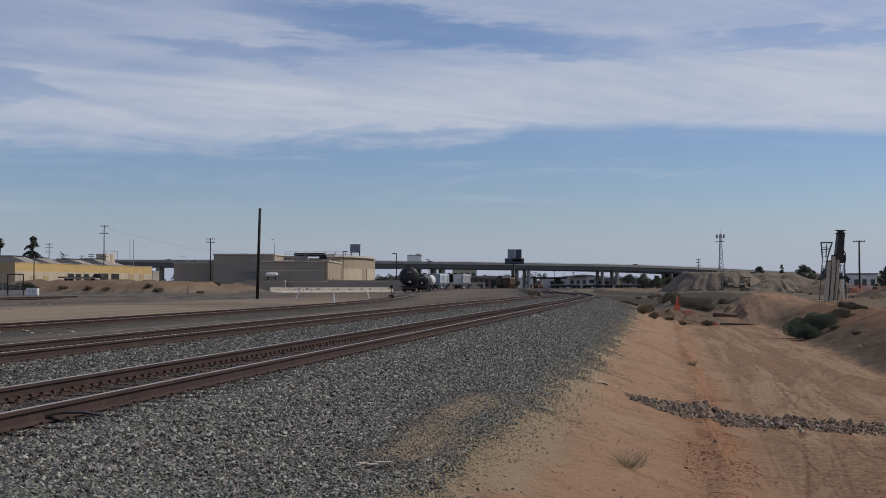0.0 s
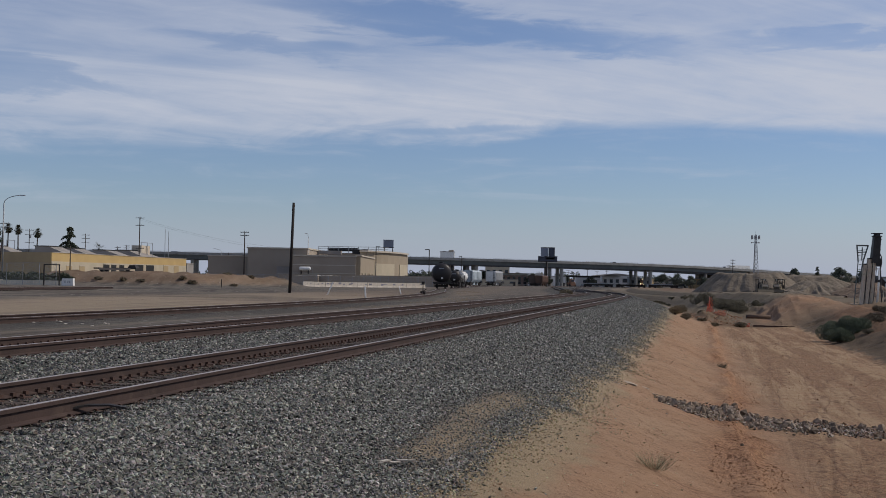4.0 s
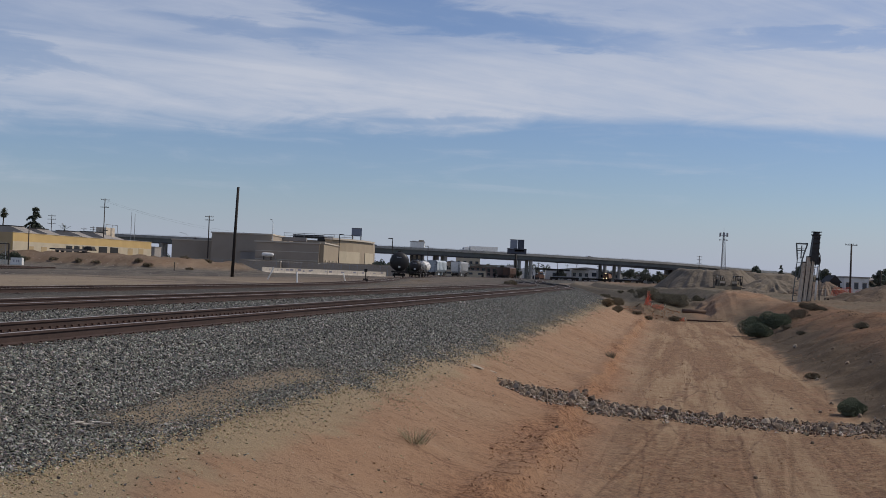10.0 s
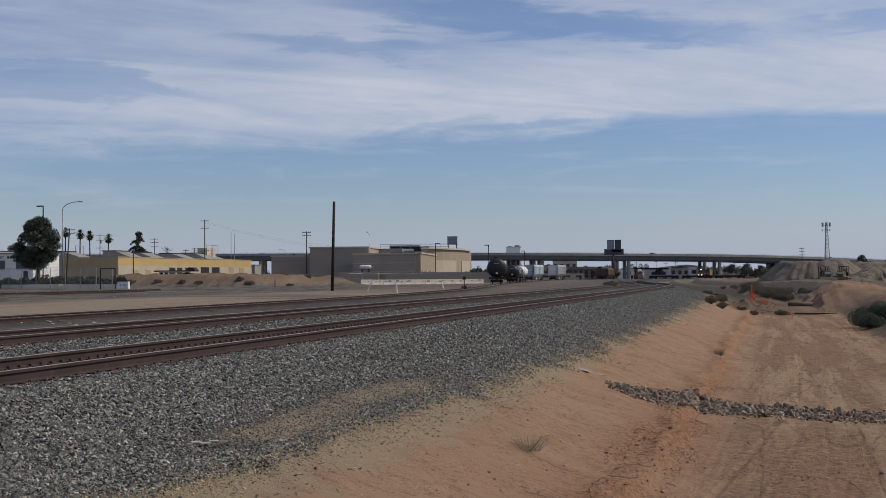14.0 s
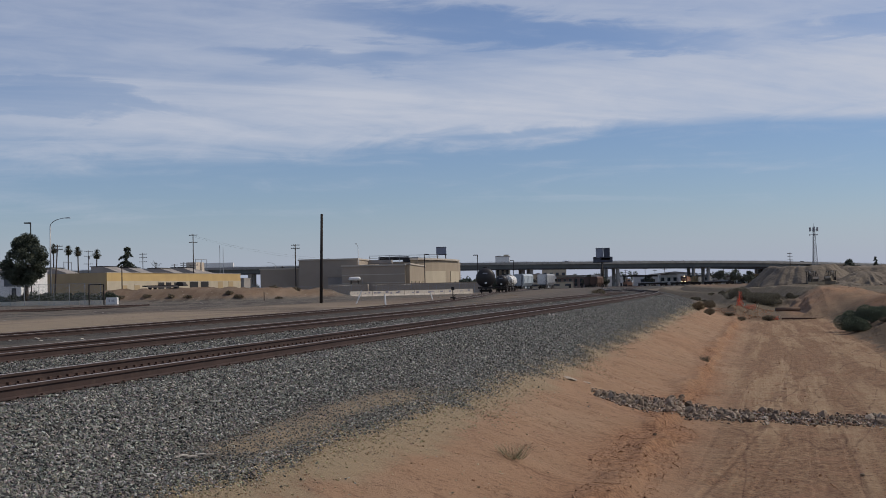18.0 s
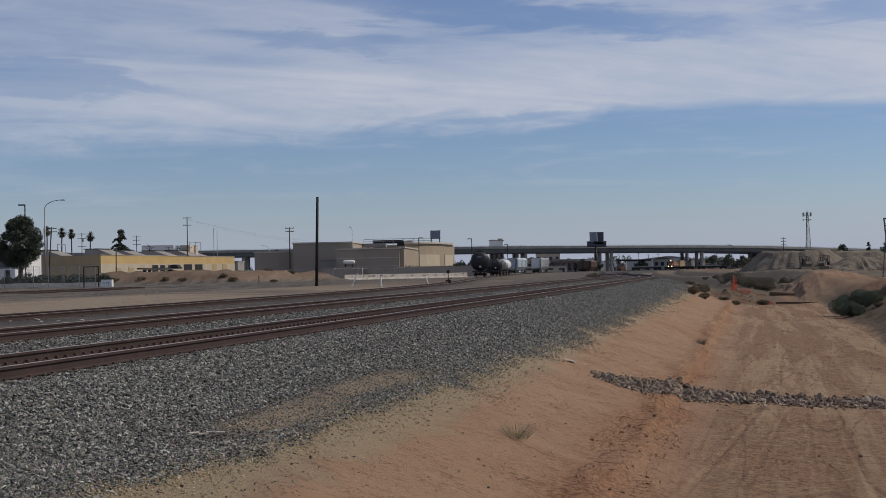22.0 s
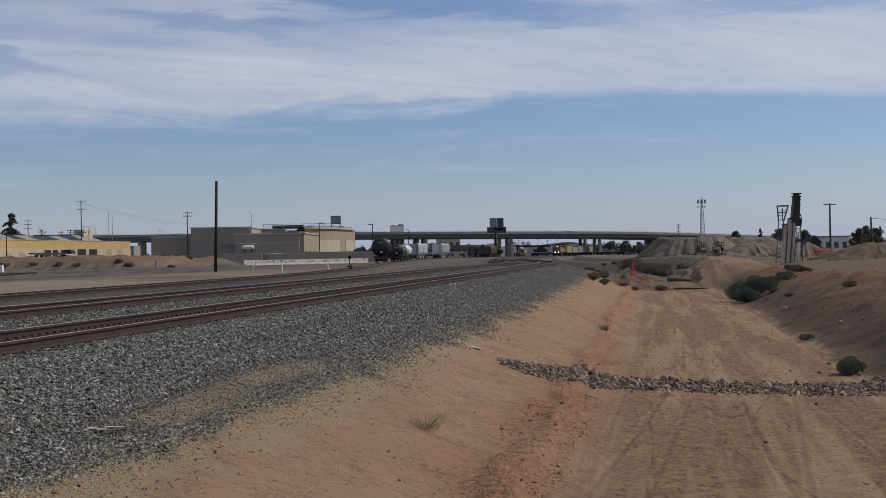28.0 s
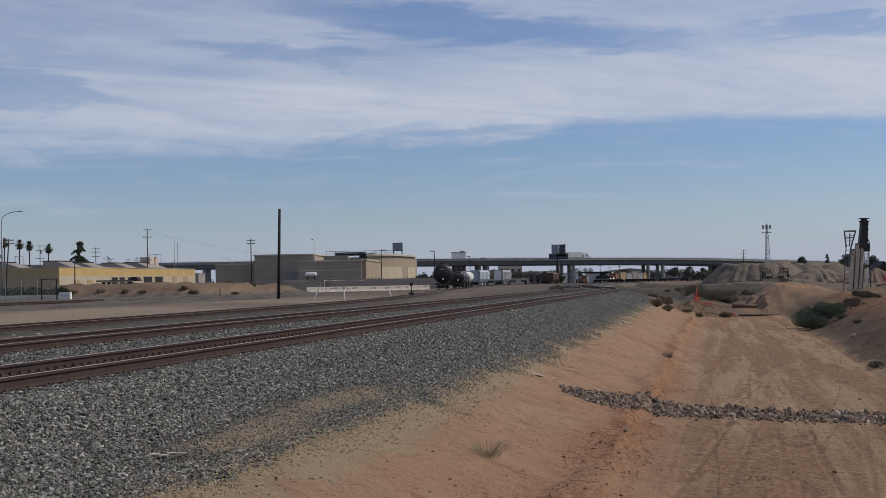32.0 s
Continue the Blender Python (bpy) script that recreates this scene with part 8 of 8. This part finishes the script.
broad_tree(-69.7, 168, 10.4, 10.4, 3, "dark spreading pine-like tree behind the fence", 46000, 0.13, 0.42)
M_OLIVE = island_mat("sunlit_olive_leaf", [(0.115, 0.098, 0.055), (0.16, 0.135, 0.078), (0.085, 0.075, 0.045), (0.205, 0.165, 0.095)], 0.75, True)
broad_tree(-79.2, 166, 11.8, 7.5, 4, "sunlit olive-brown tree at the edge of the lot", 9000, 0.17, 0.35, material=M_OLIVE)
for k, (x, top, ln) in enumerate([(-193.6, 21.0, 0.4), (-187.4, 20.2, 0.2), (-183.0, 19.6, -0.3), (-175.9, 18.3, 0.9), (-201.0, 21.0, 0.2)]):
    palm(x, 480, top, 20 + k, True, ln)
conifer(-145.6, 430, 19.8, 14.5, 6, "ragged dark conifer with drooping branches")
palm(-134.5, 430, 11.6, 41, False, 0.5, 20, 3.0)
conifer(117.6, 420, 9.2, 5.2, 7, "dark pointed conifer beyond the site")
conifer(114.7, 300, 6.9, 3.0, 8, "slim dark conifer beyond the houses")
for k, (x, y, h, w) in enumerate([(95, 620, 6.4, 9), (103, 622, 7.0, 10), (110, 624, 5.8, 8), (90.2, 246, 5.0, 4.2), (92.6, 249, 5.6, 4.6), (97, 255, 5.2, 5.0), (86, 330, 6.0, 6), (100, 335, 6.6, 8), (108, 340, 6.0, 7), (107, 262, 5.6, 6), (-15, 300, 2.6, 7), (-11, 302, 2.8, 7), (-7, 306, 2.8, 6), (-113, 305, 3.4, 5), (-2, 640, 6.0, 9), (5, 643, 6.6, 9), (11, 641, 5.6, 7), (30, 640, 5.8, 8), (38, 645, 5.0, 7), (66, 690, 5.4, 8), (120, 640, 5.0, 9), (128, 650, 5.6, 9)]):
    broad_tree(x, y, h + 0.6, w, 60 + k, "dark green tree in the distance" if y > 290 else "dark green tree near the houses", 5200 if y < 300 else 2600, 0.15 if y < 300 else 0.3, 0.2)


# ---- parked cars by the far yard ----
def car(paint, label, at=(0, 0, 0), rz=0.0, van=False):
    """A car heading along its own x."""
    t = thing("car", at, rz, label, "car", "cars")
    part("body", Geo().box((0, 0, 0.62), (4.5, 1.8, 0.62), 0, (0.97, 0.94)), paint, t)
    cabin = part("cabin", box((-0.25 if not van else 0.0, 0, 1.22 if not van else 1.35), (2.5 if not van else 3.6, 1.6, 0.58 if not van else 0.9), 0, (0.66 if not van else 0.9, 0.86)), paint, t)
    for s in (-1, 1):
        part("side_window", box((-0.25 if not van else 0.3, s * 0.77, 1.2), (1.7, 0.05, 0.34), 0, (0.8, 1.0)), M_GLASS, cabin)
    part("windscreen", box((0.85 if not van else 1.75, 0, 1.2), (0.3, 1.35, 0.4), 0, (0.5, 0.9), (-0.15, 0)), M_GLASS, cabin)
    for x in (-1.4, 1.4):
        for s in (-0.82, 0.82):
            part("wheel", Geo().lathe([(0.33, -0.11), (0.33, 0.11)], 14, "y", (x, s, 0.33)), M_TYRE, t)
    for s in (-0.6, 0.6):
        part("headlight", box((2.2, s, 0.7), (0.06, 0.3, 0.14)), M_WHITE, t)
        part("tail_light", box((-2.2, s, 0.75), (0.06, 0.3, 0.14)), M_CARR, t)
    return t


def semi_truck(label):
    """A tractor with a long trailer, heading along its own x; its front is at x = 0."""
    t = thing("semi_truck", (0, 0, 0), 0, label, "truck")
    part("hood", box((-0.9, 0, 1.25), (1.8, 2.0, 1.3), 0, (0.85, 0.9), (-0.15, 0)), M_CARW, t)
    cab = part("cab", box((-3.1, 0, 1.9), (2.8, 2.4, 2.7), 0, (0.92, 0.95)), M_CARW, t)
    part("windscreen", box((-1.72, 0, 2.4), (0.1, 2.0, 0.7)), M_GLASS, cab)
    part("side_window", box((-2.4, -1.2, 2.3), (0.8, 0.06, 0.6)), M_GLASS, cab)
    part("stack", rod((-4.7, -0.9, 1.0), (-4.7, -0.9, 3.9), 0.09, 0.09, 8), M_STEEL, cab)
    part("chassis", box((-5.0, 0, 0.85), (5.0, 0.9, 0.3)), M_UNDER, t)
    tr = part("trailer_box", box((-13.2, 0, 2.55), (15.6, 2.55, 2.8)), M_WHITE, t, "long white box trailer")
    part("trailer_frame", box((-13.2, 0, 1.05), (15.2, 2.3, 0.2)), M_UNDER, tr)
    for x in (-1.0, -4.6, -5.9, -18.6, -19.9):
        for s in (-1.05, 1.05):
            part("wheel", Geo().lathe([(0.5, -0.2), (0.5, 0.2)], 14, "y", (x, s, 0.5)), M_TYRE, t)
    return t


for k in range(7):
    car((M_CARW, M_CARS, M_CARD)[k % 3], "parked car on the far lot beyond the overpass", (52 + k * 7.0, 665 + (k % 2) * 5, ground_z(60, 665)), 80 + k * 9, k % 3 == 0)


# ---- the train that comes in ----
def locomotive():
    t = thing("locomotive", (0, 0, 0), 0, "orange and dark diesel locomotive with lit headlights", "locomotive")
    part("frame", box((0, 9.5, 1.25), (3.0, 19.5, 0.5)), M_UNDER, t)
    part("pilot", box((0, -0.3, 0.65), (2.9, 0.4, 0.9), 0, (1, 0.6)), M_UNDER, t, "black snowplough pilot")
    part("nose", box((0, 1.2, 2.35), (1.9, 2.0, 1.7), 0, (0.92, 0.8)), M_ORANGE, t)
    cab = part("cab", box((0, 3.5, 3.0), (3.05, 2.6, 3.0), 0, (0.9, 0.95)), M_ORANGE, t)
    part("windscreen", Geo().box((-0.6, 2.2, 3.75), (0.8, 0.06, 0.6)).box((0.6, 2.2, 3.75), (0.8, 0.06, 0.6)), M_GLASS, cab)
    part("cab_roof", box((0, 3.5, 4.55), (2.8, 2.7, 0.15)), M_UNDER, cab)
    part("nose_stripe", box((0, 0.12, 2.0), (1.8, 0.05, 0.4)), M_UNDER, t, "dark band across the nose")
    part("engine_hood", box((0, 11.4, 2.85), (1.8, 13.0, 2.6), 0, (0.95, 1.0)), M_ORANGE, t)
    part("hood_lower", box((0, 11.4, 1.75), (1.9, 13.0, 0.5)), M_UNDER, t)
    part("radiator", box((0, 16.2, 4.2), (2.7, 3.2, 0.6)), M_UNDER, t)
    part("fuel_tank", box((0, 9.0, 0.75), (2.6, 4.6, 0.7)), M_UNDER, t)
    for k in range(3):
        part("fan", rod((0, 9 + k * 2.0, 4.1), (0, 9 + k * 2.0, 4.3), 0.7, 0.7, 12), M_UNDER, t)
    for s in (-1.45, 1.45):
        part("hand_rail", Geo().rod((s, 0.2, 2.4), (s, 19, 2.4), 0.03, 0.03, 5), M_WHITE, t)
    part("number_board", box((0, 2.15, 4.25), (1.4, 0.06, 0.25)), M_WHITE, t, "plain pale board")
    for s in (-0.75, 0.75):
        part("ditch_light", rod((s, -0.05, 1.75), (s, -0.22, 1.75), 0.20, 0.20, 12), M_LAMP, t, "lit ditch light")
    part("headlight", rod((0, 2.2, 4.45), (0, 2.0, 4.45), 0.2, 0.2, 12), M_LAMP, t, "lit main headlight")
    for y in (3.2, 15.8):
        truck(t, y)
    return t


def train_car(paint, label, h=3.6):
    t = thing("freight_car", (0, 0, 0), 0, label, "freight car", "train cars")
    b = part("body", box((0, 8.0, 1.2 + h / 2), (2.9, 14.6, h), 0, (0.96, 1.0)), paint, t)
    for k in range(8):
        for s in (-1.48, 1.48):
            part("rib", box((s, 1.6 + k * 1.8, 1.2 + h / 2), (0.08, 0.14, h * 0.95)), paint, b)
    part("sill", box((0, 8.0, 1.0), (2.4, 15.6, 0.3)), M_UNDER, t)
    for y in (2.4, 13.6):
        truck(t, y)
    return t


LOCO = locomotive()
TRAIN = [(LOCO, 0.0)] + [(train_car((M_TAN, M_GREYP, M_ROOFGREY, M_GREYP, M_TAN)[k], "freight car coupled behind the locomotive", (3.3, 2.9, 3.5, 3.1, 3.4)[k]), 20.5 + k * 16.6) for k in range(5)]
main_y = np.arange(400.0, 1000.0, 1.0)
main_x = track_x(MAIN, main_y)
main_s = np.concatenate([[0], np.cumsum(np.hypot(np.diff(main_x), np.diff(main_y)))])


def on_main(s):
    """A pose on the main track, s metres along it from its far bend, nose towards the camera."""
    y, y2 = np.interp([s, s + 8], main_s, main_y)
    x, x2 = np.interp([s, s + 8], main_s, main_x)
    return pose(x, y, float(land_fall(y)), 0, 0, -math.degrees(math.atan2(x2 - x, y2 - y)))


TRUCK = semi_truck("white semi truck crossing the overpass")
TRUCK_B = semi_truck("white semi truck crossing the overpass the other way")
TRAFFIC = []
rt = random.Random(21)
for k in range(14):
    paint, word = [(M_CARW, "white"), (M_CARS, "silver"), (M_CARD, "dark"), (M_CARR, "dull red"), (M_CARW, "white")][k % 5]
    TRAFFIC.append((car(paint, word + (" van" if k % 4 == 1 else " car") + " crossing the overpass", van=k % 4 == 1), -380 + k * 62 + rt.uniform(-20, 20), rt.uniform(22, 27) * (1 if k % 2 == 0 else -1)))


def on_deck(x, back, way):
    p, a = deck_at(max(-400, min(400, x)), back)
    return pose(p.x, p.y, p.z - 0.9, 0, 0, a if way > 0 else a + 180)


def motions():
    times = [k * 2.0 for k in range(17)]
    for ob, behind in TRAIN:
        start = behind
        walk(ob, [(t, on_main(start + 289.0 - 2.1 * t - 0.071 * t * t)) for t in times])
    walk(TRUCK, [(t, on_deck(-390 if t < 11.8 else 32.4 + 22.0 * (t - 31.0), 3.0, 1)) for t in [0, 11.7] + [12 + k for k in range(21)]])
    walk(TRUCK_B, [(t, on_deck(260 - 24.0 * t, 36.0, -1)) for t in [k for k in range(28)] + [32]])
    for k, (ob, x0, v) in enumerate(TRAFFIC):
        walk(ob, [(t, on_deck(x0 + v * t * 0.9 if v > 0 else x0 + 250 + v * t * 0.9, (3.0, 6.6)[k // 2 % 2] if v > 0 else 30.0 + (k // 2 % 2) * 3.6, v)) for t in times])


motions()
